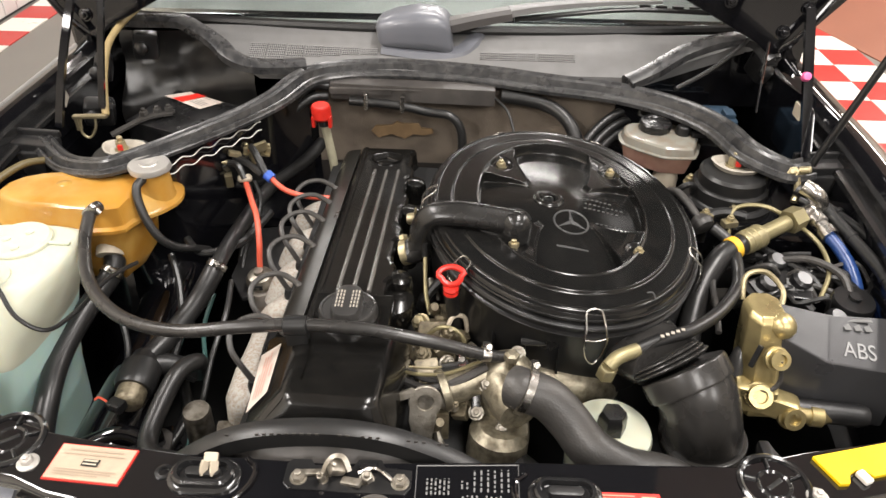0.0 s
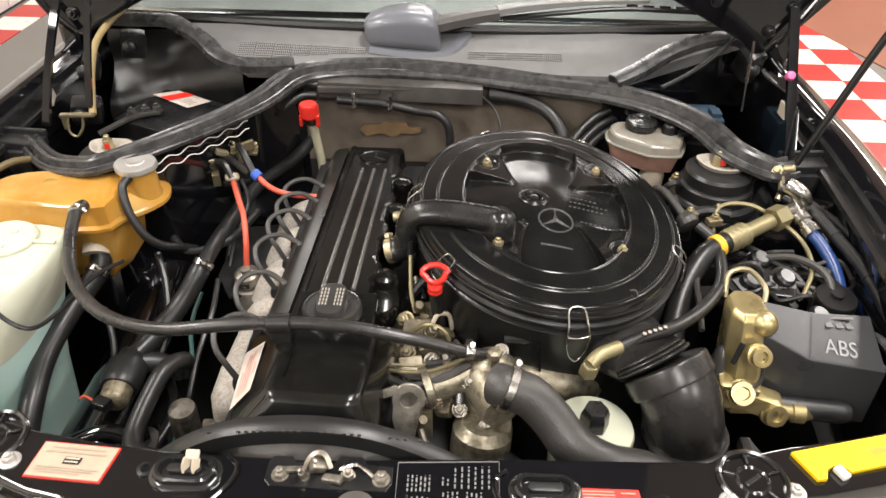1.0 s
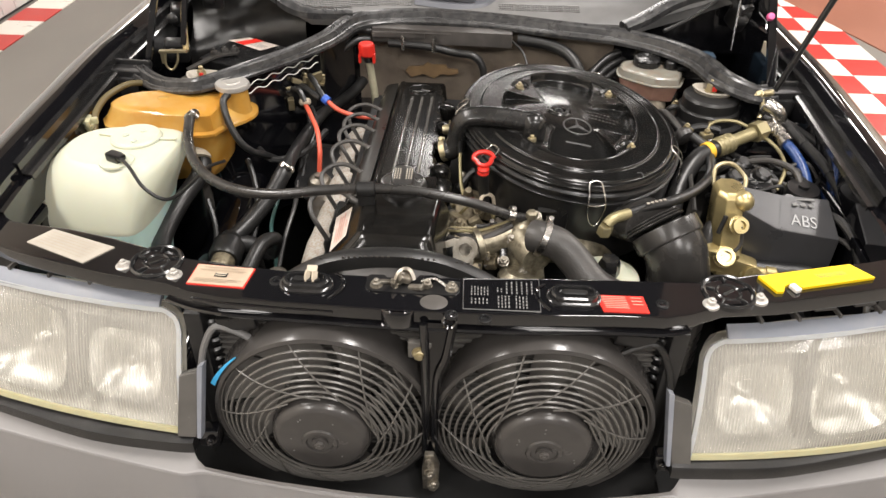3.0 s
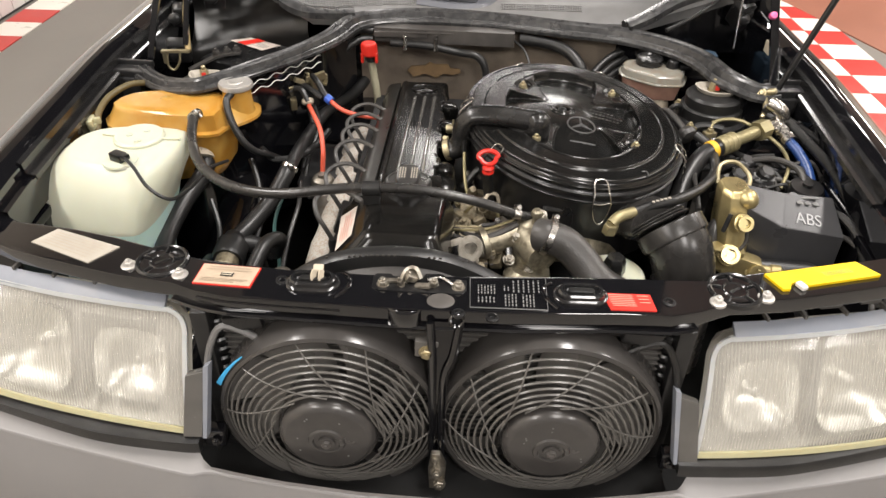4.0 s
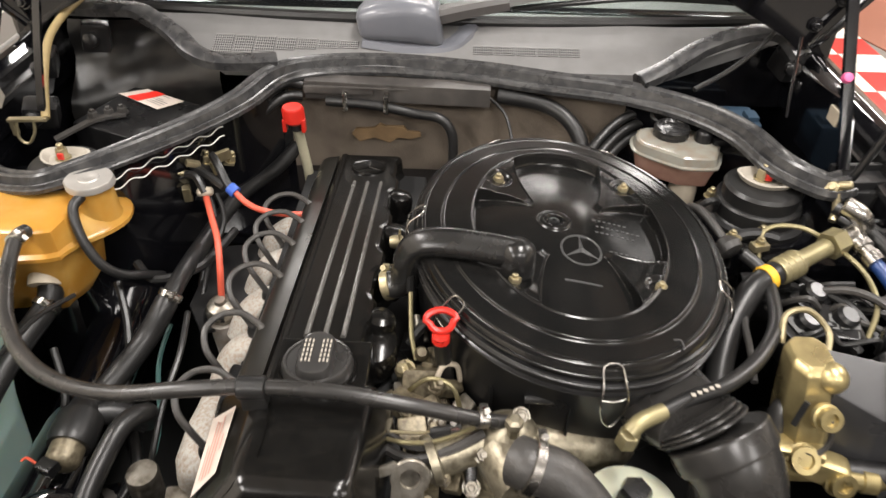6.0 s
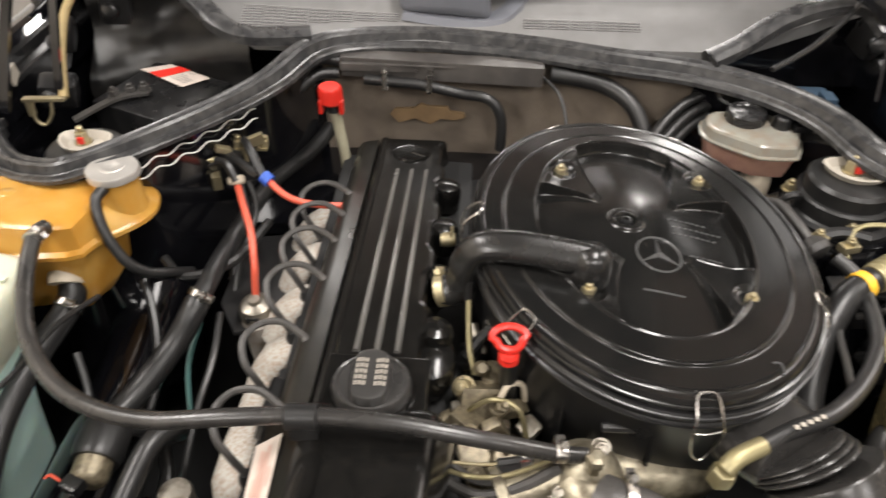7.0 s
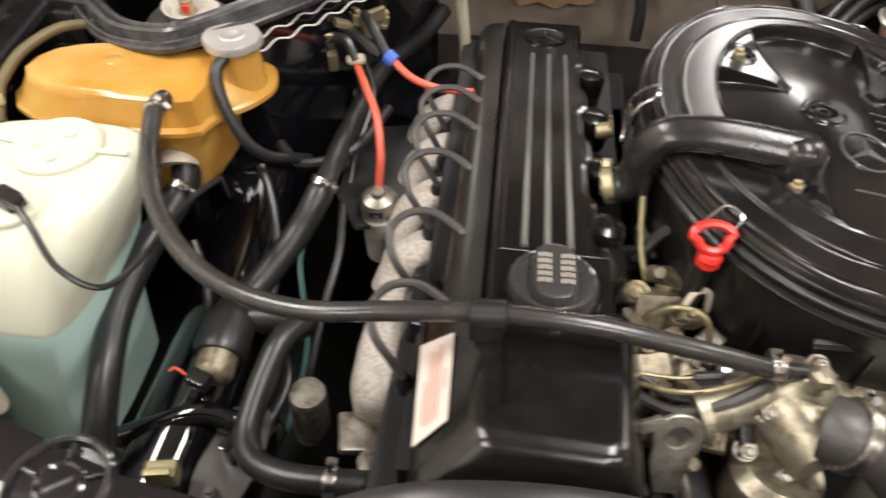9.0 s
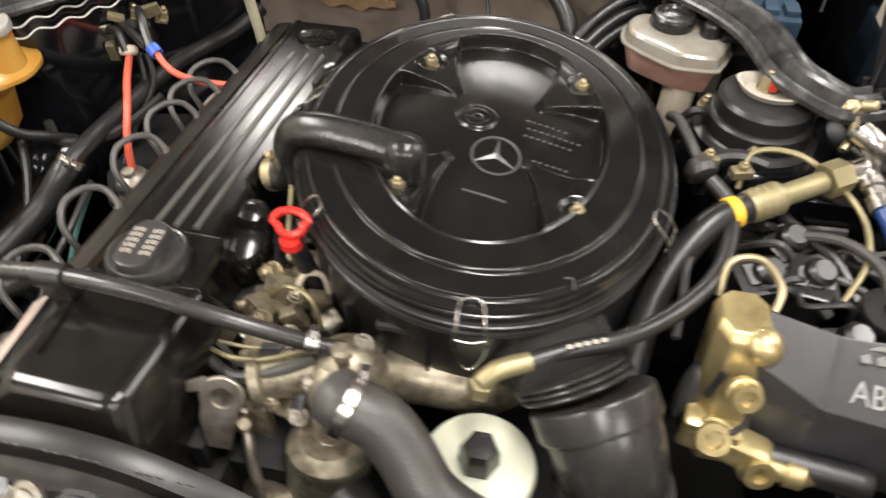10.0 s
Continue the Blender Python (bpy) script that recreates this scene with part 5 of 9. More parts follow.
prism(bm, [(0.034, 0.128), (0.06, 0.128), (0.06, 0.14), (0.034, 0.14)], 0.69, 0.742, 0.002)
lathe(bm, (0.075, 0.125, 0.675), [(0.013, 0), (0.016, 0.004), (0.016, 0.03), (0.011, 0.034)], (1, -0.2, -0.1), 16)
part("pump_pipe", bm, M_FITTING, engine)
# thermostat housing
bm = bm_new()
lathe(bm, (0.118, 0.168, 0.72), [(0.038, 0), (0.04, 0.02), (0.034, 0.045), (0.03, 0.062), (0.02, 0.075), (0.008, 0.08), (0, 0.081)], (0.1, -0.1, 1), 28)
lathe(bm, (0.118, 0.155, 0.768), [(0.027, 0), (0.026, 0.03), (0.024, 0.045)], (0.35, -0.75, -0.05), 24)
lathe(bm, (0.105, 0.165, 0.77), [(0.02, 0), (0.019, 0.05), (0.024, 0.052), (0.024, 0.06)], (-1, -0.35, -0.15), 20)
box(bm, (0.12, 0.13, 0.715), (0.06, 0.05, 0.05), 0.01)
th = part("thermostat_housing", bm, M_THERMO, engine, "cast aluminium thermostat housing")
for p in ((0.1, 0.145, 0.775), (0.135, 0.175, 0.795), (0.09, 0.128, 0.748), (0.118, 0.118, 0.735)):
    bm = bm_new()
    hexnut(bm, p, 0.007, 0.008, (0, -0.6, 0.8))
    part("bolt", bm, M_ALU, th)
bm = bm_new()
lathe(bm, (0.126, 0.152, 0.797), [(0.006, 0), (0.006, 0.012), (0.0085, 0.012), (0.0085, 0.02), (0.005, 0.023)], (0, 0, 1), 6)
part("temperature_sender", bm, M_THERMO, th)
bm = bm_new()
tube(bm, [(0.05, 0.158, 0.762), (0.078, 0.162, 0.766)], 0.018, 16, 3)
part("bypass_hose", bm, M_RUBBER, engine)
bm = bm_new()
clamp_band(bm, (0.077, 0.162, 0.766), (0.1, 0.165, 0.77), 0.019)
part("clamp", bm, M_STEEL, engine)
# intake runner below the air cleaner's front
bm = bm_new()
tube(bm, [(0.13, 0.2, 0.725), (0.18, 0.2, 0.725), (0.23, 0.21, 0.71), (0.25, 0.24, 0.68)], 0.026, 16, 4)
part("intake_pipe", bm, M_THERMO, engine)
# lower water pump nose and belt side
bm = bm_new()
lathe(bm, (0.11, 0.105, 0.66), [(0.03, 0), (0.034, 0.02), (0.034, 0.07), (0.025, 0.08)], (0.1, 0.2, 1), 20)
tube(bm, [(0.05, 0.1, 0.66), (0.075, 0.085, 0.675), (0.1, 0.09, 0.68)], 0.014, 12, 4)
part("water_pump", bm, M_THERMO, engine)
bm = bm_new()
tube(bm, [(0.13, 0.09, 0.69), (0.165, 0.065, 0.68), (0.21, 0.035, 0.655), (0.24, 0.02, 0.6)], 0.03, 16, 5)
part("lower_hose", bm, M_RUBBER, engine)

# curved rubber edge of the radiator cowl
cowl = thing("radiator_cowl", (-0.06, 0.03, 0.6), "curved black plastic radiator fan cowl", "cowl")
bm = bm_new()
arc = [(-0.235, 0.03, 0.742), (-0.205, 0.035, 0.775), (-0.145, 0.04, 0.81), (-0.066, 0.042, 0.823), (0.01, 0.042, 0.813), (0.083, 0.04, 0.776), (0.12, 0.038, 0.742)]
sweep(bm, arc, [(-0.006, -0.016), (0.014, -0.016), (0.012, 0.0), (0.004, 0.004), (-0.006, 0.002)], 8, up=(0, 0, 1))
part("rim", bm, M_RUBBER, cowl)
bm = bm_new()
grid_surface(bm, steps(0, 1, 40), steps(0, 1, 6), lambda u, v: (-0.235 + 0.355 * u, 0.03 - 0.018 * v + 0.004 * math.sin(v * 9), 0.742 + 0.07 * math.sin(math.pi * u) ** 0.8 - 0.045 * v))
part("skirt", bm, M_SKIRT, cowl, "dusty dark plastic skirt")
for i in range(30):
    u = i / 29
    if rnd.random() < 0.7:
        bm = bm_new()
        box(bm, (-0.15 + 0.21 * u, 0.03, 0.8115 + 0.012 * math.sin(math.pi * (0.15 + 0.75 * u)) - 0.001), (0.0035, 0.001, 0.0025), 0)
        part("embossed_letter", bm, M_SKIRT, cowl)

# ---- bulkhead seal and partition ----
SEAL = [(-0.61, 0.575, 0.826), (-0.6, 0.579, 0.83), (-0.56, 0.535, 0.834), (-0.518, 0.497, 0.84), (-0.471, 0.476, 0.848), (-0.435, 0.474, 0.855), (-0.367, 0.518, 0.865), (-0.303, 0.59, 0.868), (-0.253, 0.675, 0.868), (-0.22, 0.77, 0.868), (-0.16, 0.812, 0.868), (-0.045, 0.826, 0.868),
        (0.098, 0.806, 0.868), (0.214, 0.774, 0.868), (0.326, 0.745, 0.868), (0.41, 0.695, 0.868), (0.465, 0.632, 0.866), (0.497, 0.562, 0.858), (0.546, 0.536, 0.845), (0.58, 0.55, 0.84)]
bm = bm_new()
sweep(bm, SEAL, [(-0.021, -0.016), (0.022, -0.018), (0.023, -0.012), (0.02, -0.005), (0.0175, -0.004), (0.0135, -0.007), (0.0115, -0.013), (0.009, -0.006), (0.006, 0.003), (0.002, 0.006), (-0.002, 0.004), (-0.0045, -0.003), (-0.006, -0.003), (-0.0085, 0.003), (-0.012, 0.006), (-0.0165, 0.003), (-0.0205, -0.006)], 8, up=(0, 0, 1), grow=lambda u: 0.78 + 0.22 * smooth01(0.3, 0.5, u))
bulk = thing("bulkhead_seal", (-0.05, 0.7, 0.85), "long weathered grey-black rubber bulkhead seal", "seal")
part("bead", bm, M_SEAL, bulk, "", 28)
bm = bm_new()
sweep(bm, SEAL[1:-1], [(0.0205, -0.017), (0.0238, -0.018), (0.0242, -0.012), (0.022, -0.0095), (0.0205, -0.011)], 8, up=(0, 0, 1), grow=lambda u: 0.78 + 0.22 * smooth01(0.3, 0.5, u))
part("lip", bm, M_SEAL, bulk, "ribbed front lip")
bm = bm_new()
sweep(bm, [(x, y, z - 0.014) for x, y, z in SEAL[1:10]], [(-0.016, -0.3), (0.004, -0.3), (0.004, 0.0), (-0.016, 0.0)], 5, up=(0, 0, 1))
part("partition_panel", bm, M_BAY, car, "black sheet metal partition panel")
bm = bm_new()
sweep(bm, [(x, y, z - 0.014) for x, y, z in SEAL[14:-1]], [(-0.016, -0.3), (0.004, -0.3), (0.004, 0.0), (-0.016, 0.0)], 5, up=(0, 0, 1))
part("partition_panel", bm, M_BAY, car, "black sheet metal partition panel")
# wavy white edge of a felt strip on the partition
for off in (0.0, 0.014):
    bm = bm_new()
    line = []
    for k in range(30):
        u = k / 29
        a = Vector((-0.385, 0.487, 0.838)).lerp(Vector((-0.268, 0.635, 0.845)), u)
        line.append(a + Vector((0.006, -0.01, 0.0028 * math.sin(u * 34) - off)))
    tube(bm, line, 0.0009, 6, 2)
    solid("trim_wire", bm, M_WHITE, (-0.33, 0.55, 0.8), "thin wavy pale wire edge along the partition", "trim wire", "trim wires")
# brackets at the seal's ends
for side in (-1, 1):
    bm = bm_new()
    box(bm, (side * 0.612, 0.572, 0.824), (0.075, 0.035, 0.016), 0.004, (0, 0, side * 8))
    box(bm, (side * 0.62, 0.562, 0.8), (0.06, 0.03, 0.04), 0.005)
    box(bm, (side * 0.615, 0.588, 0.835), (0.085, 0.008, 0.012), 0.003, (0, 0, side * 5))
    solid("seal_bracket", bm, M_MATT, (side * 0.61, 0.57, 0.8), "black plastic end bracket of the bulkhead seal", "bracket", "seal brackets")
# firewall pad with a torn patch
pad = thing("firewall_pad", (0.05, 0.86, 0.6), "brown dusty insulation pad on the firewall, torn in places", "insulation")
bm = bm_new()
grid_surface(bm, steps(-0.21, 0.36, 30), steps(0.55, 0.85, 14), lambda x, z: (x, 0.808 - 0.22 * max(0, x - 0.08) + 0.006 * noise.noise(Vector((x * 14, z * 14, 0))) - 0.15 * (0.85 - z) * 0.2, z))
part("pad", bm, M_INSUL, pad)
bm = bm_new()
rnd = random.Random(8)
out = [(-0.108, 0.752), (-0.1, 0.762), (-0.07, 0.764), (-0.06, 0.772), (-0.05, 0.768), (-0.02, 0.768), (-0.015, 0.76), (0.006, 0.758), (0.008, 0.75), (-0.01, 0.745), (-0.03, 0.747), (-0.045, 0.737), (-0.07, 0.746), (-0.095, 0.738)]
prism(bm, [(x, z) for x, z in out], 0, 0.006, 0.001, m=Matrix.Translation((0, 0.795, 0)) @ pose(0, 0, 0, 90, 0, 0))
part("torn_patch", bm, M_TORN, pad, "torn light brown fibre patch")
# grey cable duct below the seal
duct = thing("cable_duct", (-0.03, 0.79, 0.83), "dark grey plastic cable duct under the seal", "cable duct")
bm = bm_new()
prism(bm, [(-0.175, 0.772), (0.117, 0.757), (0.118, 0.79), (-0.178, 0.8)], 0.822, 0.852, 0.002)
box(bm, (-0.12, 0.768, 0.84), (0.11, 0.008, 0.012), 0.002)
box(bm, (-0.06, 0.765, 0.845), (0.1, 0.004, 0.003), 0.001)
part("channel", bm, M_SKIRT, duct)
bm = bm_new()
tube(bm, [(-0.14, 0.765, 0.822), (-0.06, 0.758, 0.82), (0.0, 0.754, 0.81), (0.04, 0.748, 0.806), (0.06, 0.742, 0.78), (0.062, 0.735, 0.73)], 0.008, 10, 6)
part("conduit", bm, M_RUBBER, duct)
for x, y in ((-0.11, 0.764), (-0.045, 0.757)):
    bm = bm_new()
    box(bm, (x, y, 0.825), (0.008, 0.02, 0.03), 0.002)
    part("clip", bm, M_STEEL, duct)
bm = bm_new()
tube(bm, [(-0.24, 0.73, 0.83), (-0.21, 0.775, 0.845), (-0.18, 0.785, 0.84)], 0.009, 10, 6)
tube(bm, [(-0.245, 0.72, 0.81), (-0.21, 0.765, 0.825), (-0.18, 0.775, 0.825)], 0.008, 10, 6)
part("wire_loom", bm, M_RUBBER, duct)
bm = bm_new()
tube(bm, [(0.13, 0.775, 0.835), (0.2, 0.76, 0.83), (0.24, 0.735, 0.815), (0.262, 0.71, 0.78), (0.265, 0.7, 0.73)], 0.012, 12, 6)
solid("vent_hose", bm, M_RUBBER, (0.2, 0.75, 0.75), "black ribbed hose along the firewall", "hose")
bm = bm_new()
tube(bm, [(0.115, 0.77, 0.835), (0.14, 0.745, 0.82), (0.152, 0.72, 0.79), (0.155, 0.7, 0.75)], 0.0025, 6, 6)
solid("thin_cable", bm, M_RUBBER, (0.14, 0.74, 0.75), "thin black cable hanging on the firewall", "cable")

# ---- cowl, windscreen, wiper ----
cowlp = thing("scuttle_panel", (0, 0.85, 0.86), "grey plastic scuttle panel below the windscreen", "panel")


def scuttle_z(y):
    return 0.875 + 0.4 * (y - 0.85)


bm = bm_new()
grid_surface(bm, steps(0, 1, 24), steps(0.812, 0.912, 12), lambda u, y: (lambda k: (-0.31 - 0.15 * k + u * (0.68 + 0.15 * k + 0.24 * k), y, scuttle_z(y) + (0.003 if y > 0.884 else 0)))((y - 0.812) / 0.1), 0.02)
part("panel", bm, M_GREY, cowlp)
for x0, x1, n, lows in ((-0.336, -0.097, 7, (0.83, 0.834, 0.838, 0.842, 0.845, 0.848, 0.849)), (0.088, 0.263, 5, (0.844,) * 5)):
    for i in range(n):
        y0, y1 = lows[i], 0.87 - 0.005 * i * 7 / n / 4 if x0 < 0 else 0.86
        bm = bm_new()
        w = (x1 - x0) / n
        x = x0 + w * i
        box(bm, (x + w / 2, (y0 + y1) / 2, scuttle_z((y0 + y1) / 2) + 0.0005), (w - 0.003, y1 - y0, 0.002), 0, (21.8, 0, 0))
        g = part("grille", bm, M_DARK, cowlp, "fine black air intake mesh")
        bm = bm_new()
        for j in range(9):
            box(bm, (x + 0.003 + (w - 0.006) * j / 8, (y0 + y1) / 2, scuttle_z((y0 + y1) / 2) + 0.0018), (0.0009, y1 - y0, 0.0012), 0, (21.8, 0, 0))
        rows = max(3, int((y1 - y0) / 0.005))
        for j in range(rows + 1):
            y = y0 + (y1 - y0) * j / rows
            box(bm, (x + w / 2, y, scuttle_z(y) + 0.0018), (w - 0.003, 0.0009, 0.0012), 0, (21.8, 0, 0))
        part("mesh", bm, M_MESH, g)
bm = bm_new()


def screen(u, v, off=0.0):
    return ((-0.64 + 1.28 * u) * (1 - 0.12 * v), 0.905 + 0.66 * v + 0.05 * (2 * u - 1) ** 2, 0.902 + 0.4 * v + off)


grid_surface(bm, steps(0, 1, 24), steps(0, 1, 8), screen, 0.005)
screen_thing = thing("windscreen", (0, 1.0, 0.93), "sloping greenish windscreen glass in a black rubber", "windscreen")
ws = part("pane", bm, M_GLASS, screen_thing, "greenish glass")
ws.visible_shadow = False
bm = bm_new()
grid_surface(bm, steps(0, 1, 24), steps(0, 1, 4), lambda u, v: (-0.62 + 1.24 * u, 0.93 + 0.6 * v, 0.89 + 0.04 * math.sin(v * 2)))
box(bm, (0.0, 1.7, 0.8), (1.3, 0.04, 0.5), 0.01)
part("dashboard", bm, M_DASH, car, "grey dashboard top behind the glass")
bm = bm_new()
box(bm, (0, 1.95, 1.3), (1.3, 0.7, 0.03), 0.01)
for side in (-1, 1):
    box(bm, (side * 0.67, 1.65, 0.62), (0.04, 1.5, 0.6), 0.01)
    sweep(bm, [(side * 0.655, 0.93, 0.9), (side * 0.62, 1.2, 1.1), (side * 0.57, 1.58, 1.32)], [(-0.03, -0.02), (0.03, -0.02), (0.03, 0.02), (-0.03, 0.02)], 5, up=(0, 0, 1))
box(bm, (0, 2.3, 0.85), (1.3, 0.04, 0.9), 0.01)
part("cabin", bm, M_PAINT, car)
bm = bm_new()
for side in (-1, 1):
    prism(bm, [(2.38, 0.3), (2.5, 0.56), (2.75, 0.62), (3.0, 0.56), (3.1, 0.3), (3.32, 0.36), (3.34, 0.8), (3.2, 0.88), (2.3, 0.92), (2.3, 0.3)], -0.02, 0.02, 0.006, m=Matrix.Translation((side * 0.67, 0, 0)) @ Matrix(((0, 0, 1, 0), (1, 0, 0, 0), (0, 1, 0, 0), (0, 0, 0, 1))))
box(bm, (0, 3.33, 0.6), (1.34, 0.05, 0.5), 0.015)
box(bm, (0, 2.8, 0.885), (1.34, 1.0, 0.03), 0.012, (-2, 0, 0))
part("rear_body", bm, M_PAINT, car)
bm = bm_new()
tube(bm, [screen(u, 0.0, 0.004) for u in steps(0.0, 1.0, 16)], 0.009, 8, 2)
part("rubber", bm, M_RUBBER, screen_thing)
wiper = thing("windscreen_wiper", (0.0, 0.83, 0.9), "single grey windscreen wiper with a domed gear housing", "wiper")
bm = bm_new()
pod = []
for x, zc, hh, hd in ((-0.099, 0.906, 0.012, 0.02), (-0.0965, 0.907, 0.019, 0.032), (-0.088, 0.909, 0.0255, 0.038), (-0.06, 0.914, 0.031, 0.042), (-0.02, 0.9165, 0.0355, 0.044), (0.012, 0.9135, 0.036, 0.043), (0.028, 0.909, 0.034, 0.04), (0.035, 0.906, 0.03, 0.036), (0.037, 0.905, 0.022, 0.028)):
    pod.append([bm.verts.new((x - 0.004 * math.sin(a), 0.888 + hd * math.copysign(abs(math.cos(a)) ** 0.55, math.cos(a)), zc + hh * math.copysign(abs(math.sin(a)) ** 0.55, math.sin(a)))) for a in [2 * math.pi * k / 32 for k in range(32)]])
for a, b in zip(pod, pod[1:]):
    for k in range(32):
        bm.faces.new((a[k], a[(k + 1) % 32], b[(k + 1) % 32], b[k]))
bm.faces.new(pod[0])
bm.faces.new(pod[-1])
part("housing", bm, M_POD, wiper, "smooth grey-blue gear housing", 60)
bm = bm_new()
sweep(bm, [(-0.09, 0.87, 0.884), (-0.02, 0.865, 0.878), (0.045, 0.868, 0.877), (0.07, 0.885, 0.888), (0.085, 0.905, 0.9)], [(-0.03, -0.006), (0.022, -0.006), (0.018, 0.004), (0.0, 0.01), (-0.026, 0.006)], 6, up=(0, 0, 1), grow=lambda u: 1.0 - 0.55 * max(0.0, u - 0.4))
part("foot", bm, M_POD, wiper)
bm = bm_new()
sweep(bm, [(0.03, 0.884, 0.924), (0.085, 0.893, 0.934), (0.143, 0.9, 0.943)], [(-0.018, -0.012), (0.018, -0.012), (0.018, 0.002), (0.01, 0.009), (-0.012, 0.009), (-0.018, 0.002)], 6, up=(0, 0, 1), grow=lambda u: 1 - 0.12 * u)
part("arm_cover", bm, M_ARM, wiper, "dark grey arm cover")
bm = bm_new()
sweep(bm, [(0.141, 0.9, 0.944), (0.2, 0.91, 0.951), (0.3, 0.924, 0.956), (0.42, 0.934, 0.958)], [(-0.015, -0.007), (0.015, -0.007), (0.014, 0.005), (0.006, 0.009), (-0.012, 0.007)], 6, up=(0, 0, 1), grow=lambda u: 1 - 0.62 * u)
part("arm", bm, M_GREY, wiper)
bm = bm_new()
tube(bm, [(0.15, 0.9, 0.93), (0.25, 0.915, 0.937), (0.38, 0.928, 0.944), (0.56, 0.925, 0.94)], 0.005, 6, 5)
part("blade", bm, M_RUBBER, wiper)
for i in range(6):
    bm = bm_new()
    box(bm, (0.39 + i * 0.03, 0.93 - i * 0.001, 0.95), (0.02, 0.006, 0.004), 0.001)
    part("blade_link", bm, M_MATT, wiper)
# rubber mouldings round the side plenums
for name, pts in (("plenum_seal", [(-0.6, 0.87, 0.92), (-0.563, 0.866, 0.925), (-0.52, 0.865, 0.925), (-0.46, 0.872, 0.922), (-0.42, 0.85, 0.914), (-0.383, 0.825, 0.903), (-0.345, 0.79, 0.888), (-0.30, 0.778, 0.879), (-0.22, 0.8, 0.874)]),
                  ("plenum_seal", [(0.34, 0.755, 0.877), (0.38, 0.775, 0.888), (0.415, 0.8, 0.899), (0.448, 0.82, 0.909), (0.5, 0.84, 0.92), (0.55, 0.85, 0.924), (0.582, 0.84, 0.918), (0.6, 0.81, 0.9)])):
    bm = bm_new()
    sweep(bm, pts, [(-0.016, -0.01), (0.016, -0.01), (0.016, 0.002), (0.006, 0.008), (-0.01, 0.008), (-0.016, 0.002)], 7, up=(0, 0, 1))
    solid(name, bm, M_SEAL, pts[3], "curved grey rubber plenum moulding", "seal", "plenum seals")
bm = bm_new()
grid_surface(bm, steps(-0.6, -0.33, 12), steps(0, 1, 10), lambda x, v: (x, 0.925 - 0.09 * v - 0.3 * max(0, x + 0.46) + 0.014 * math.sin(v * 9 + 14 * x), 0.887 - 0.17 * v))
part("plenum_shield", bm, M_CLOTH, car, "dusty black moulded plenum shield")
bm = bm_new()
grid_surface(bm, steps(0.36, 0.64, 12), steps(0, 1, 8), lambda x, v: (x, 0.9 - 0.02 * v - 0.3 * max(0, 0.45 - x), 0.88 - 0.1 * v))
part("plenum_shield", bm, M_BAY, car)
bm = bm_new()
box(bm, (0, 0.78, 0.67), (1.25, 0.36, 0.02), 0)
part("plenum_floor", bm, M_BAY, car)

# ---- battery behind the partition ----
bat = thing("battery", (-0.45, 0.77, 0.68), "black car battery with a red and white label", "battery")
bm = bm_new()
prism(bm, [(-0.54, 0.73), (-0.40, 0.67), (-0.35, 0.8), (-0.49, 0.865)], 0.68, 0.79, 0.005)
part("case", bm, M_PLASTIC, bat)
bm = bm_new()
L = [Vector(p) for p in ((-0.503, 0.828, 0.793), (-0.461, 0.849, 0.793), (-0.385, 0.806, 0.793), (-0.419, 0.775, 0.793))]
bm.faces.new([bm.verts.new(p) for p in L])
lab = part("label", bm, M_STICKER, bat, "white label with a red field")
bm = bm_new()


def on_label(u, v):
    return L[0].lerp(L[3], u).lerp(L[1].lerp(L[2], u), v) + Vector((0, 0, 0.0012))


grid_surface(bm, (0.22, 0.5), (0.0, 1.0), on_label)
part("red_field", bm, M_LABELRED, lab)
for v in (0.2, 0.32, 0.44, 0.56, 0.8):
    bm = bm_new()
    grid_surface(bm, (0.58, 0.95 if v < 0.5 else 0.75), (v, v + 0.03), lambda u, w: on_label(u, w) + Vector((0, 0, 0.001)))
    part("print_line", bm, M_PRINT, lab)
bm = bm_new()
sweep(bm, [(-0.55, 0.69, 0.78), (-0.5, 0.728, 0.796), (-0.46, 0.75, 0.796)], [(-0.007, -0.002), (0.007, -0.002), (0.007, 0.002), (-0.007, 0.002)], 5, up=(0, 0, 1))
part("terminal_strap", bm, M_GREYRUB, bat)
bm = bm_new()
for dx, dy in ((0, 0), (0.02, 0.012), (0.038, 0.02)):
    hexnut(bm, (-0.505 + dx, 0.735 + dy, 0.796), 0.008, 0.01)
part("terminal", bm, M_GREYRUB, bat, "grey lead battery terminal")
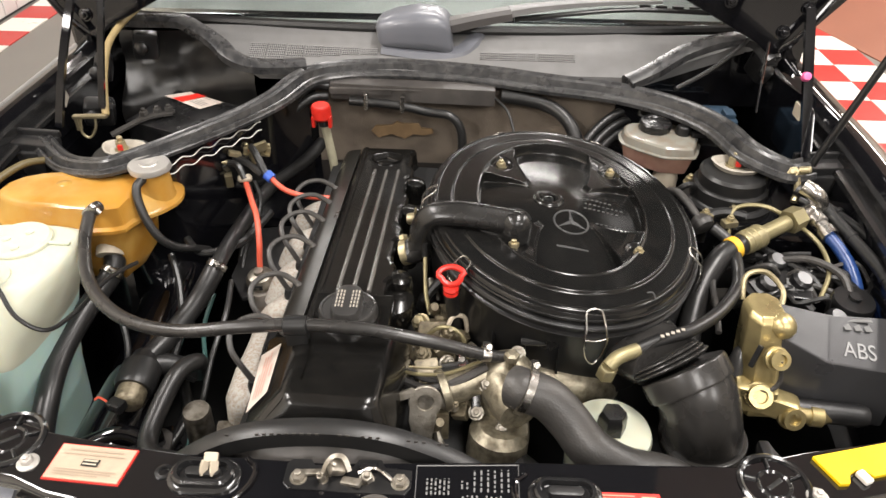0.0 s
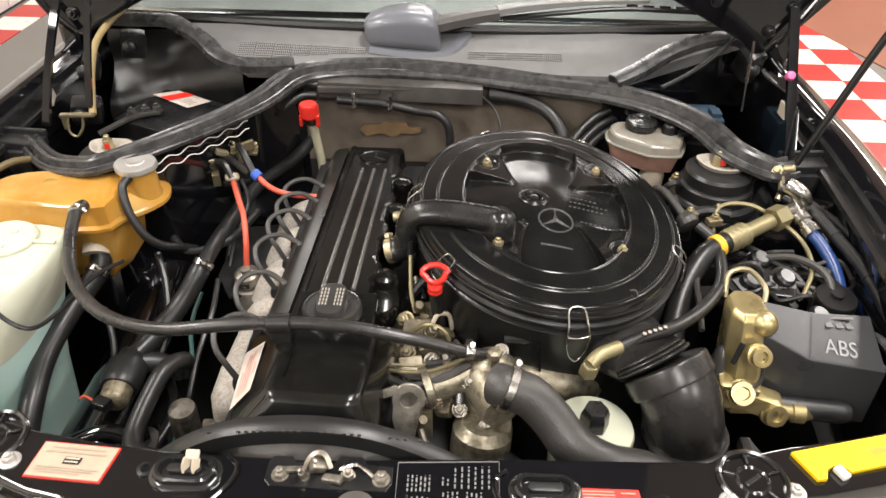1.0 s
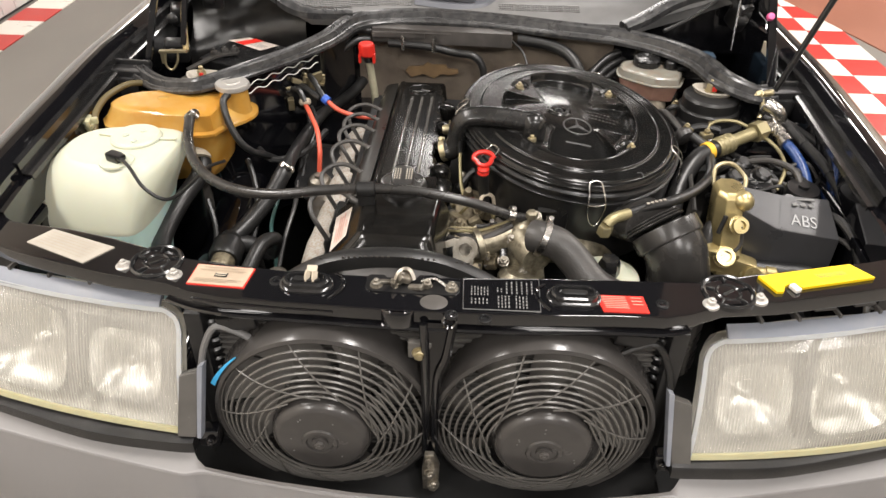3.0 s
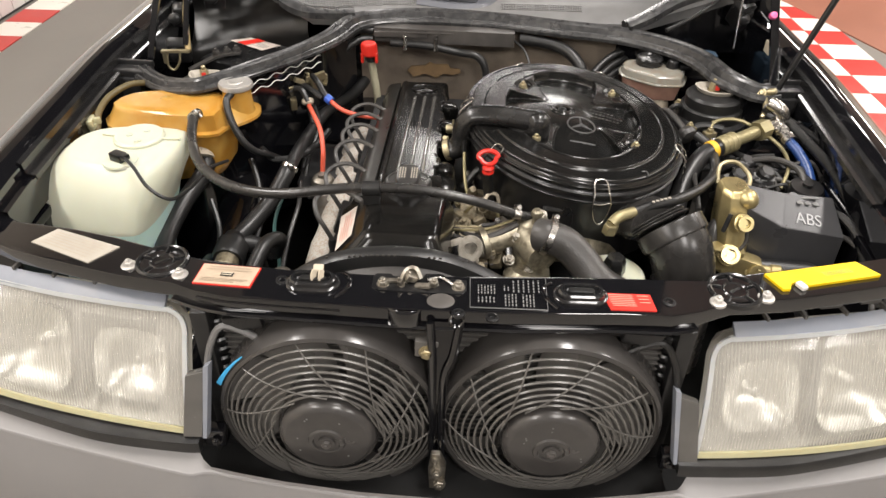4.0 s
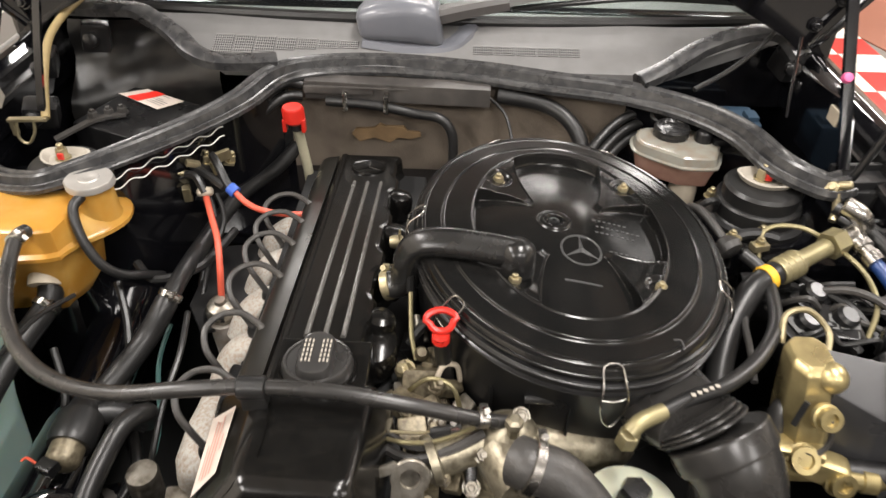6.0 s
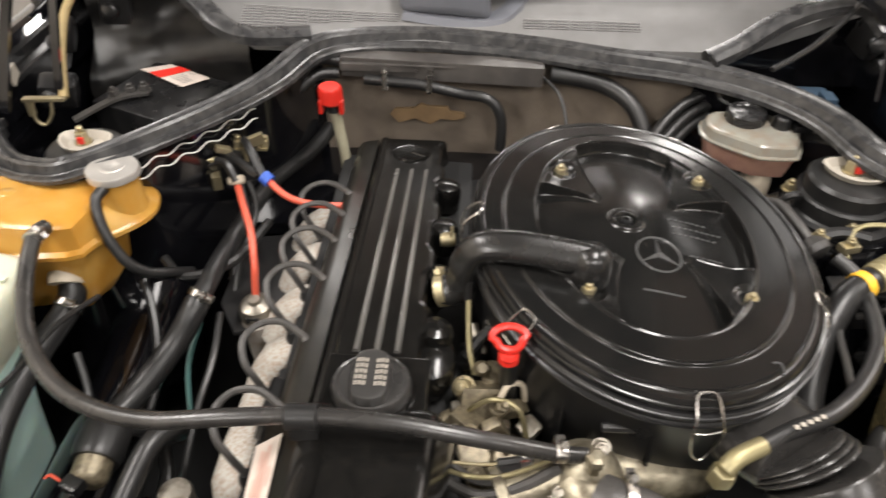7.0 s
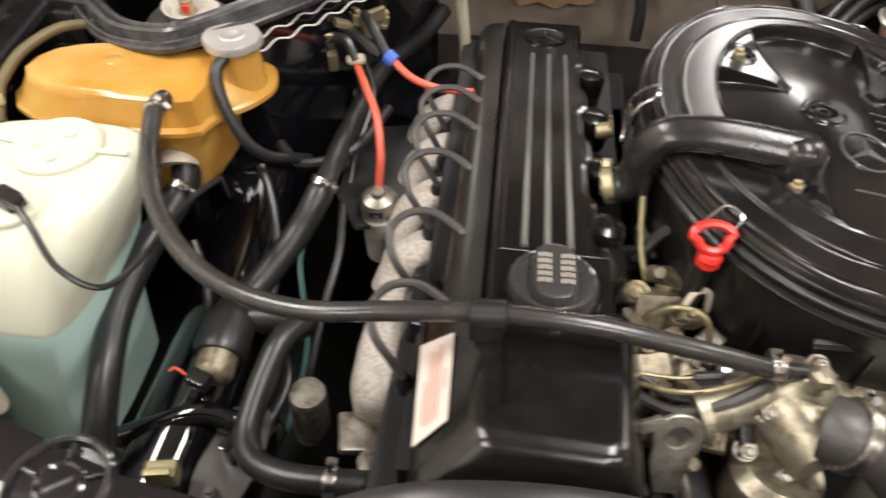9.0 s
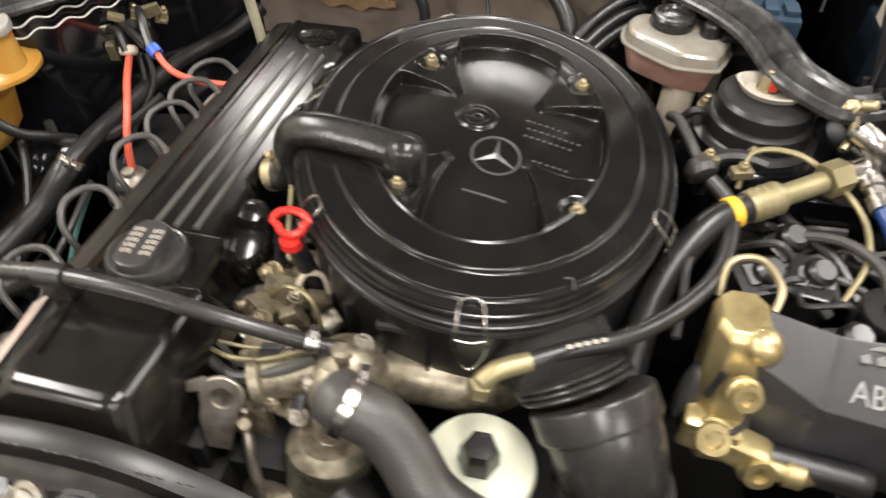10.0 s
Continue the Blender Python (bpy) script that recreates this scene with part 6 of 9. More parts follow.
# covered strut mounts
for side, c, ks in ((-1, (-0.478, 0.582, 0.752), 0.8), (1, (0.478, 0.556, 0.77), 0.86)):
    t = thing("strut_mount", c, "black rubber strut mount with a cream plastic cap", "strut mount", "strut mounts")
    bm = bm_new()
    lathe(bm, c, [(0.066, 0), (0.066, 0.008), (0.058, 0.01), (0.056, 0.012), (0.056, 0.03), (0.0535, 0.0325), (0.05, 0.033), (0.05, 0.05), (0.046, 0.0545), (0.03, 0.0575), (0, 0.058)], (0, 0, 1), 40)
    part("rubber", bm, M_RUBBER, t, "", 28)
    x, y, z = c
    bm = bm_new()
    cap_out = [(x - 0.04 * ks, y + 0.024 * ks), (x - 0.034 * ks, y - 0.01 * ks), (x - 0.01 * ks, y - 0.03 * ks), (x + 0.03 * ks, y - 0.026 * ks), (x + 0.044 * ks, y - 0.006 * ks), (x + 0.036 * ks, y + 0.026 * ks)]
    for _ in range(2):  # round the corners of the stop plate
        cap_out = [(a[0] + (b[0] - a[0]) * w, a[1] + (b[1] - a[1]) * w) for a, b in zip(cap_out, cap_out[1:] + cap_out[:1]) for w in (0.25, 0.75)]
    n6 = len(cap_out)
    rim_hi, rim_in, well = [], [], []
    base6 = [bm.verts.new((x + (px - x) * 0.9, y + (py - y) * 0.9, z + 0.056)) for px, py in cap_out]
    for px, py in cap_out:
        rim_hi.append(bm.verts.new((x + (px - x) * 1.1, y + (py - y) * 1.1, z + 0.066 + 0.05 * (py - y))))
        rim_in.append(bm.verts.new((x + (px - x) * 0.98, y + (py - y) * 0.98, z + 0.0665 + 0.05 * (py - y))))
        well.append(bm.verts.new((x + (px - x) * 0.72, y + (py - y) * 0.72, z + 0.059)))
    for ra, rb in ((base6, rim_hi), (rim_hi, rim_in), (rim_in, well)):
        for k in range(n6):
            bm.faces.new((ra[k], ra[(k + 1) % n6], rb[(k + 1) % n6], rb[k]))
    bm.faces.new(well)
    part("cap", bm, M_GREYLAB, t, "cream plastic stop plate")
    bm = bm_new()
    hexnut(bm, (x - 0.002, y + 0.004, z + 0.058), 0.011 * ks, 0.016)
    part("nut", bm, M_BRASS, t)
    bm = bm_new()
    box(bm, (x + 0.001, y - 0.006, z + 0.067), (0.008, 0.004, 0.009), 0.001)
    part("paint_mark", bm, M_RED, t)
    for a in (-100, 20, 150):
        bm = bm_new()
        hexnut(bm, (x + 0.06 * math.cos(radians(a)), y + 0.06 * math.sin(radians(a)), z + 0.012), 0.008, 0.01)
        part("stud_nut", bm, M_BRASS, t)

# ---- bonnet hinges and stays ----
# strip added over each gutter so the paint there mirrors no lamp
GUTTER = [(-0.0475, -0.034), (-0.0465, -0.0265), (-0.0325, -0.0245), (-0.0305, -0.009), (-0.024, -0.0055), (-0.024, -0.008), (-0.0285, -0.0115), (-0.0305, -0.027), (-0.0445, -0.029), (-0.0455, -0.034), (-0.0475, -0.034)]
for side in (-1, 1):
    bm = bm_new()
    grid_surface(bm, steps(0.2, 0.98, 20), range(len(GUTTER)), lambda y, k: (side * (crest(y) + GUTTER[k][0]), y, rise(min(y, 0.95)) + GUTTER[k][1]))
    part("gutter_strip", bm, M_GLOSSPLASTIC, car, "black strip added over the inner wing gutter against glare")
bm = bm_new()
prism(bm, [(0.59, 0.79), (0.78, 0.79), (0.78, 0.885), (0.66, 0.9), (0.62, 0.89), (0.59, 0.84)], -0.003, 0.003, 0.001, m=Matrix.Translation((0.599, 0, 0)) @ Matrix(((0, 0, 1, 0), (1, 0, 0, 0), (0, 1, 0, 0), (0, 0, 0, 1))))
part("hinge_panel", bm, M_BAY, car, "black hinge panel inside the wing")
hood = thing("bonnet", (0, 1.05, 1.1), "open black bonnet standing upright on its hinges", "bonnet")
bm = bm_new()
grid_surface(bm, steps(-0.64, 0.64, 16), steps(0, 1, 12), lambda x, v: (x, 1.08 - 0.24 * v - 0.1 * v * v, 1.29 + 0.9 * v), 0.0)
grid_surface(bm, steps(-0.64, 0.64, 16), steps(0, 1, 12), lambda x, v: (x, 1.11 - 0.24 * v - 0.1 * v * v, 1.3 + 0.9 * v), 0.0)
part("panel", bm, M_DARK, hood)
for side in (-1, 1):
    bm = bm_new()
    prism(bm, [(0.42, 1.002), (0.515, 0.953), (0.56, 0.93), (0.59, 0.906), (0.619, 0.921), (0.647, 0.952), (0.693, 1.009), (0.72, 1.16), (0.38, 1.16)], -0.01, 0.01, 0.003, m=Matrix.Translation((0, 0.82, 0)) @ Matrix.Diagonal((side, 1, 1, 1)) @ pose(0, 0, 0, 90, 0, 0))
    box(bm, (side * 0.57, 0.95, 1.22), (0.2, 0.3, 0.2), 0.02)
    arm = part("hinge_corner", bm, M_PAINT, hood, "glossy black pressed steel bonnet corner")
    for px, pz in ((0.5, 1.0), (0.6, 0.95), (0.63, 0.99)):
        bm = bm_new()
        hexnut(bm, (side * px, 0.808, pz), 0.009, 0.008, (0, -1, 0.2))
        part("bolt", bm, M_BAY, arm)
    bm = bm_new()
    tube(bm, [(side * 0.6, 0.8, 0.92), (side * 0.63, 0.79, 0.96), (side * 0.67, 0.8, 1.02)], 0.006, 8, 4)
    part("rod", bm, M_BAY, arm)
    bm = bm_new()
    if side < 0:
        sweep(bm, [(-0.592, 0.619, 0.83), (-0.573, 0.647, 0.92), (-0.553, 0.68, 1.0), (-0.54, 0.76, 1.1)], [(-0.0055, -0.004), (0.0055, -0.004), (0.0055, 0.004), (-0.0055, 0.004)], 5, up=(0, 1, 0))
    else:
        sweep(bm, [(0.585, 0.575, 0.838), (0.58, 0.62, 0.92), (0.573, 0.68, 1.03)], [(-0.007, -0.004), (0.007, -0.004), (0.007, 0.004), (-0.007, 0.004)], 4, up=(0, 1, 0))
    part("hinge_link", bm, M_BAY, hood, "glossy black hinge link")
    bm = bm_new()
    if side < 0:
        sweep(bm, [(-0.535, 0.66, 0.845), (-0.525, 0.68, 0.92), (-0.515, 0.72, 1.02)], [(-0.005, -0.003), (0.005, -0.003), (0.005, 0.003), (-0.005, 0.003)], 5, up=(0, 1, 0))
    else:
        tube(bm, [(0.53, 0.66, 0.87), (0.54, 0.7, 0.92), (0.548, 0.73, 0.96)], 0.0022, 6, 4)
    part("hinge_stay", bm, M_BAY, hood)
bm = bm_new()
tube(bm, [(0.588, 0.552, 0.838), (0.637, 0.553, 1.0), (0.67, 0.554, 1.11), (0.72, 0.6, 1.3)], 0.0055, 10, 4)
solid("gas_strut", bm, M_PLASTIC, (0.588, 0.552, 0.838), "thin black bonnet gas strut", "strut")
bm = bm_new()
lathe(bm, (0.569, 0.624, 0.945), [(0.0, 0), (0.006, 0.002), (0.0075, 0.007), (0.006, 0.012), (0, 0.014)], (0, -0.8, 0.6), 16)
solid("marker_dot", bm, surface("pink_plastic", (0.75, 0.12, 0.3), 0.4), (0.569, 0.624, 0.945), "small pink plastic button on the hinge", "button")
bm = bm_new()
tube(bm, [(-0.53, 0.655, 0.835), (-0.54, 0.69, 0.862), (-0.548, 0.725, 0.887), (-0.554, 0.77, 0.912), (-0.548, 0.82, 0.93), (-0.528, 0.89, 0.95), (-0.51, 0.93, 0.975)], 0.006, 10, 6)
yel = solid("yellow_hose", bm, surface("yellow_sheathing", (0.3, 0.225, 0.1), 0.55, var=0.25, scale=60, grain=0.6, gscale=700), (-0.537, 0.66, 0.84), "mustard yellow sheathed hose beside the hinge", "hose")
bm = bm_new()
box(bm, (-0.553, 0.648, 0.836), (0.055, 0.01, 0.005), 0.001, (0, 0, 6))
box(bm, (-0.575, 0.646, 0.824), (0.006, 0.01, 0.024), 0.001)
tube(bm, [(-0.568, 0.645, 0.835), (-0.57, 0.64, 0.81), (-0.56, 0.642, 0.8), (-0.548, 0.645, 0.815), (-0.545, 0.648, 0.833)], 0.0022, 6, 5)
solid("hose_bracket", bm, M_BRASS, (-0.555, 0.65, 0.8), "yellow plated bracket below the hose", "bracket")
for p, s, mt in (((-0.612, 0.69, 0.848), (0.004, 0.026, 0.02), M_GREYLAB), ((0.5945, 0.66, 0.875), (0.003, 0.028, 0.022), M_LABEL)):
    bm = bm_new()
    box(bm, p, s, 0.001, (20, 0, 10) if p[0] < 0 else (0, 0, 0))
    solid("data_tag", bm, mt, p, "small pale label tag inside the wing", "label", "tags")
for i, (p, s) in enumerate((((-0.535, 0.87, 0.875), (0.045, 0.03, 0.05)), ((-0.6, 0.82, 0.85), (0.03, 0.05, 0.04)), ((-0.575, 0.72, 0.81), (0.05, 0.04, 0.04)), ((0.6, 0.86, 0.87), (0.025, 0.05, 0.05)))):
    bm = bm_new()
    box(bm, p, s, 0.008, (5 * i, 8, 20))
    lathe(bm, (p[0], p[1] - s[1] / 2, p[2]), [(0.012, 0), (0.012, 0.01), (0.006, 0.014)], (0, -1, 0.2), 12)
    solid("relay_box", bm, M_PLASTIC, p, "small black plastic relay box", "relay box", "relay boxes")
bm = bm_new()
box(bm, (0.5, 0.795, 0.765), (0.1, 0.07, 0.08), 0.006)
for i in range(4):
    box(bm, (0.462 + 0.025 * i, 0.785, 0.808), (0.018, 0.028, 0.01), 0.002)
solid("fuse_box", bm, surface("blue_grey_plastic", (0.03, 0.055, 0.085), 0.4), (0.485, 0.76, 0.76), "blue-grey fuse box in the plenum", "fuse box")
bm = bm_new()
tube(bm, [(0.41, 0.71, 0.885), (0.47, 0.75, 0.9), (0.53, 0.81, 0.915), (0.56, 0.84, 0.93)], 0.004, 8, 5)
solid("washer_line", bm, M_RUBBER, (0.47, 0.75, 0.89), "thin black washer hose over the plenum", "hose")


# ---- reservoirs ----
def rounded(x0, x1, y0, y1, r, n=5):
    out = []
    for cx, cy, a0 in ((x1 - r, y0 + r, -90), (x1 - r, y1 - r, 0), (x0 + r, y1 - r, 90), (x0 + r, y0 + r, 180)):
        for k in range(n + 1):
            a = radians(a0 + 90 * k / n)
            out.append((cx + r * math.cos(a), cy + r * math.sin(a)))
    return out


def loft(bm, rings, bottom=True, cap_top=True):
    """Rings of (z, outline), all with the same count of points."""
    vs = [[bm.verts.new((x, y, z if not callable(z) else z(x, y))) for x, y in out] for z, out in rings]
    n = len(vs[0])
    for a, b in zip(vs, vs[1:]):
        for k in range(n):
            j = (k + 1) % n
            bm.faces.new((a[k], a[j], b[j], b[k]))
    if bottom:
        bm.faces.new(vs[0][::-1])
    if cap_top:
        bm.faces.new(vs[-1])
    return bm


def shrink(out, d):
    n = len(out)
    cx, cy = sum(p[0] for p in out) / n, sum(p[1] for p in out) / n
    res = []
    for x, y in out:
        h = math.hypot(x - cx, y - cy) or 1
        res.append((cx + (x - cx) * (1 - d / h), cy + (y - cy) * (1 - d / h)))
    return res


def soft(out, n=4):
    """A polygon with its corners rounded off."""
    for _ in range(n):
        q = []
        for (ax, ay), (bx, by) in zip(out, out[1:] + out[:1]):
            q += [(ax * 0.75 + bx * 0.25, ay * 0.75 + by * 0.25), (ax * 0.25 + bx * 0.75, ay * 0.25 + by * 0.75)]
        out = q
    return out


tank = thing("expansion_tank", (-0.5, 0.43, 0.66), "amber plastic coolant expansion tank with a metal cap", "coolant tank")
up = soft([(-0.603, 0.38), (-0.402, 0.374), (-0.392, 0.41), (-0.362, 0.436), (-0.346, 0.468), (-0.36, 0.512), (-0.42, 0.522), (-0.606, 0.5)], 2)
topo = soft([(-0.588, 0.4), (-0.404, 0.382), (-0.4, 0.41), (-0.401, 0.43), (-0.403, 0.45), (-0.407, 0.478), (-0.43, 0.484), (-0.576, 0.474)], 2)
bm = bm_new()
loft(bm, [(0.79, shrink(up, 0.002)), (0.793, shrink(up, -0.003)), (0.798, shrink(up, -0.003)), (0.801, shrink(up, 0.003)), (0.821, [(a * 0.22 + c * 0.78, b * 0.22 + d * 0.78) for (a, b), (c, d) in zip(up, topo)]),
          (0.828, [(a * 0.12 + c * 0.88, b * 0.12 + d * 0.88) for (a, b), (c, d) in zip(up, topo)]), (0.832, shrink(topo, 0.006)), (0.832, shrink(topo, 0.03))])
part("upper_shell", bm, M_AMBER, tank, "glossy amber plastic shell", 45)
bm = bm_new()
low = soft([(-0.597, 0.388), (-0.46, 0.384), (-0.405, 0.384), (-0.394, 0.42), (-0.385, 0.46), (-0.395, 0.5), (-0.597, 0.495)], 2)
loft(bm, [(0.69, shrink(low, 0.035)), (0.72, shrink(low, 0.012)), (0.77, shrink(low, 0.004)), (0.792, low)])
part("lower_shell", bm, M_AMBER, tank, "", 45)
bm = bm_new()
lathe(bm, (-0.5, 0.445, 0.828), [(0.016, 0.003), (0.013, 0.001), (0.008, 0.0045), (0, 0.0045)], (0, 0, 1), 24, sx=1.3)
part("boss", bm, M_AMBER, tank)
bm = bm_new()
lathe(bm, (-0.382, 0.468, 0.795), [(0.03, 0), (0.026, 0.012), (0.0245, 0.05)], (0, 0, 1), 28)
part("neck", bm, M_AMBER, tank)
bm = bm_new()
lathe(bm, (-0.382, 0.468, 0.845), [(0.026, 0), (0.0285, 0.002), (0.0285, 0.008), (0.0272, 0.0105), (0.013, 0.011), (0.012, 0.012), (0.008, 0.012), (0.006, 0.0105), (0, 0.0105)], (0, 0, 1), 40, ripple=lambda k: 1.045 if k % 20 in (0, 1, 2, 19, 18) else 1.0)
part("pressure_cap", bm, M_CAPMETAL, tank, "satin metal pressure cap")
bm = bm_new()
tube(bm, [(-0.384, 0.447, 0.843), (-0.389, 0.43, 0.838), (-0.384, 0.416, 0.82), (-0.374, 0.406, 0.797), (-0.36, 0.402, 0.772), (-0.345, 0.41, 0.752), (-0.33, 0.43, 0.735), (-0.32, 0.46, 0.71)], 0.0062, 12, 6)
part("overflow_hose", bm, M_RUBBER, tank, "ribbed black overflow hose")
bm = bm_new()
lathe(bm, (-0.614, 0.392, 0.75), [(0.008, 0), (0.0075, 0.045), (0.0095, 0.049), (0.0095, 0.056), (0.005, 0.058)], (0, 0, 1), 14)
for a in (15, 105):
    box(bm, (-0.614, 0.392, 0.81), (0.03, 0.008, 0.012), 0.003, (0, 0, a))
part("wing_nut", bm, M_SEALANT, tank, "pale yellow plastic wing nut")
bm = bm_new()
tube(bm, [(-0.606, 0.385, 0.79), (-0.608, 0.403, 0.81), (-0.611, 0.42, 0.816), (-0.606, 0.457, 0.826), (-0.583, 0.497, 0.832), (-0.56, 0.53, 0.82)], 0.0055, 10, 6)
solid("overflow_pipe", bm, surface("brown_rubber", (0.11, 0.085, 0.035), 0.5, var=0.25, scale=40), (-0.63, 0.45, 0.8), "dull brown rubber pipe beside the tank", "hose")

wash = thing("washer_reservoir", (-0.53, 0.27, 0.5), "milky white washer fluid reservoir with blue-green fluid", "washer reservoir")
bm = bm_new()
T = soft([(-0.598, 0.24), (-0.48, 0.213), (-0.442, 0.24), (-0.424, 0.335), (-0.448, 0.36), (-0.56, 0.36), (-0.606, 0.32)], 2)
LO = soft([(-0.66, 0.2), (-0.49, 0.17), (-0.456, 0.19), (-0.452, 0.33), (-0.468, 0.35), (-0.61, 0.35), (-0.66, 0.32)], 2)


def between(k, d=0.0):
    return shrink([(a * (1 - k) + c * k, b * (1 - k) + e * k) for (a, b), (c, e) in zip(LO, T)], d)


def narrow(k):
    """The lower outline drawn in towards its outer side."""
    return [(-0.62 + (a + 0.62) * (k if a > -0.62 else 1.0), b) for a, b in LO]


loft(bm, [(0.728, narrow(0.985)), (0.735, narrow(1.0)), (0.765, between(0.3, -0.006)), (0.788, between(0.62, -0.01)), (0.806, between(0.86, -0.009)), (0.816, between(1.0, -0.003)), (0.8205, between(1.0, 0.003)), (0.822, between(1.0, 0.01))], bottom=False)
part("upper_body", bm, M_MILK, wash, "milky white plastic", 60)
bm = bm_new()
loft(bm, [(0.5, narrow(0.7)), (0.6, narrow(0.78)), (0.66, narrow(0.86)), (0.728, narrow(0.985))], cap_top=False)
part("lower_body", bm, M_FLUID, wash, "plastic tinted by blue-green fluid", 60)
bm = bm_new()
lathe(bm, (-0.499, 0.316, 0.821), [(0.039, 0), (0.039, 0.005), (0.036, 0.008), (0.0, 0.0085)], (0, 0, 1), 40)
box(bm, (-0.448, 0.314, 0.824), (0.03, 0.006, 0.003), 0.001)
box(bm, (-0.548, 0.32, 0.824), (0.026, 0.005, 0.003), 0.001, (0, 0, -10))
for dx, dy in ((-0.012, 0.0), (0.01, 0.016), (0.008, -0.018)):
    lathe(bm, (-0.5 + dx, 0.311 + dy, 0.829), [(0.005, 0), (0.005, 0.002), (0.003, 0.001), (0, 0.001)], (0, 0, 1), 12)
part("filler_cap", bm, M_MILK, wash)
bm = bm_new()
lathe(bm, (-0.5, 0.242, 0.821), [(0.026, 0), (0.025, 0.003), (0.018, 0.005), (0, 0.005)], (0, 0, 1), 28)
part("sensor_flange", bm, M_MILK, wash)
bm = bm_new()
box(bm, (-0.499, 0.238, 0.832), (0.024, 0.016, 0.014), 0.003, (0, 0, -25))
box(bm, (-0.488, 0.232, 0.835), (0.014, 0.012, 0.008), 0.002, (0, 0, -25))
part("sensor_plug", bm, M_PLASTIC, wash, "black level sensor plug")
bm = bm_new()
tube(bm, [(-0.488, 0.23, 0.836), (-0.467, 0.212, 0.83), (-0.44, 0.188, 0.81), (-0.412, 0.19, 0.79), (-0.397, 0.231, 0.785), (-0.389, 0.3, 0.78), (-0.38, 0.36, 0.76)], 0.0028, 8, 6)
part("sensor_cable", bm, M_RUBBER, wash)
bm = bm_new()
lathe(bm, (-0.555, 0.157, 0.635), [(0.012, 0), (0.013, 0.004), (0.013, 0.05), (0.009, 0.055)], (-0.1, 0.1, 1), 16)
part("washer_pump", bm, M_LABEL, wash, "pale plastic washer pump")
bm = bm_new()
box(bm, (-0.562, 0.162, 0.7), (0.02, 0.018, 0.024), 0.003)
part("pump_plug", bm, M_PLASTIC, wash)

brk = thing("brake_fluid_reservoir", (0.39, 0.64, 0.74), "translucent brake fluid reservoir with a ribbed black cap", "brake reservoir")
bo = soft([(0.322, 0.65), (0.335, 0.633), (0.376, 0.604), (0.386, 0.6), (0.424, 0.6), (0.434, 0.605), (0.456, 0.665), (0.452, 0.692), (0.44, 0.7), (0.345, 0.7), (0.325, 0.685)], 1)
bm = bm_new()
loft(bm, [(0.813, shrink(bo, 0.002)), (0.8145, shrink(bo, -0.002)), (0.8165, shrink(bo, -0.002)), (0.818, shrink(bo, 0.002)), (0.8285, shrink(bo, 0.005)), (0.831, shrink(bo, 0.008)), (0.832, shrink(bo, 0.014))])
part("upper_shell", bm, M_CLOUDY, brk, "cloudy white plastic", 28)
bm = bm_new()
loft(bm, [(0.779, shrink(bo, 0.018)), (0.783, shrink(bo, 0.011)), (0.8135, shrink(bo, 0.003))])
part("lower_shell", bm, M_BRAKE, brk, "plastic tinted by brown brake fluid", 28)
bm = bm_new()
lathe(bm, (0.378, 0.67, 0.8315), [(0.025, 0), (0.026, 0.003), (0.026, 0.0125), (0.0235, 0.0155), (0.0205, 0.016), (0.0195, 0.0145), (0.015, 0.016), (0.013, 0.0145), (0.007, 0.016), (0, 0.016)], (0, 0, 1), 48, ripple=lambda k: 1 if k % 2 else 0.965)
part("filler_cap", bm, M_PLASTIC, brk, "ribbed black screw cap")
bm = bm_new()
lathe(bm, (0.421, 0.655, 0.8315), [(0.012, 0), (0.0115, 0.012), (0.0085, 0.0155), (0, 0.0165)], (0, 0, 1), 18)
box(bm, (0.447, 0.645, 0.8365), (0.03, 0.012, 0.008), 0.002)
part("level_switch", bm, M_PLASTIC, brk)
bm = bm_new()
tube(bm, [(0.458, 0.64, 0.8365), (0.475, 0.62, 0.82), (0.478, 0.6, 0.8), (0.455, 0.59, 0.785), (0.42, 0.585, 0.77)], 0.0035, 8, 6)
part("switch_cable", bm, M_GREYRUB, brk)
bm = bm_new()
lathe(bm, (0.40, 0.63, 0.68), [(0.02, 0), (0.02, 0.088), (0.016, 0.103)], (0, 0, 1), 16)
part("outlet", bm, M_LABEL, brk)
bm = bm_new()
lathe(bm, (0.38, 0.78, 0.7), [(0.1, 0), (0.115, 0.02), (0.115, 0.05), (0.06, 0.07), (0, 0.072)], (0, -1, 0.12), 40)
solid("brake_servo", bm, M_BAY, (0.38, 0.78, 0.6), "round black brake servo under the seal", "brake servo")
for z, k in ((0.8, 0.0), (0.785, 0.02), (0.77, 0.035)):
    bm = bm_new()
    tube(bm, [(0.25, 0.66 - k, z - 0.05), (0.28, 0.7 - k, z), (0.34, 0.74 - k * 0.5, z + 0.03), (0.42, 0.74, z + 0.03), (0.48, 0.69, z + 0.01)], 0.0075, 10, 6)
    solid("brake_hose", bm, M_RUBBER, (0.34, 0.73, z), "black hose arching behind the brake reservoir", "hose", "servo hoses")
bm = bm_new()
tube(bm, [(0.4, 0.56, 0.75), (0.398, 0.545, 0.79), (0.41, 0.54, 0.805), (0.423, 0.55, 0.79), (0.425, 0.56, 0.74)], 0.005, 8, 6)
solid("bent_pipe", bm, M_RUBBER, (0.41, 0.55, 0.74), "black bent pipe in front of the brake reservoir", "pipe")

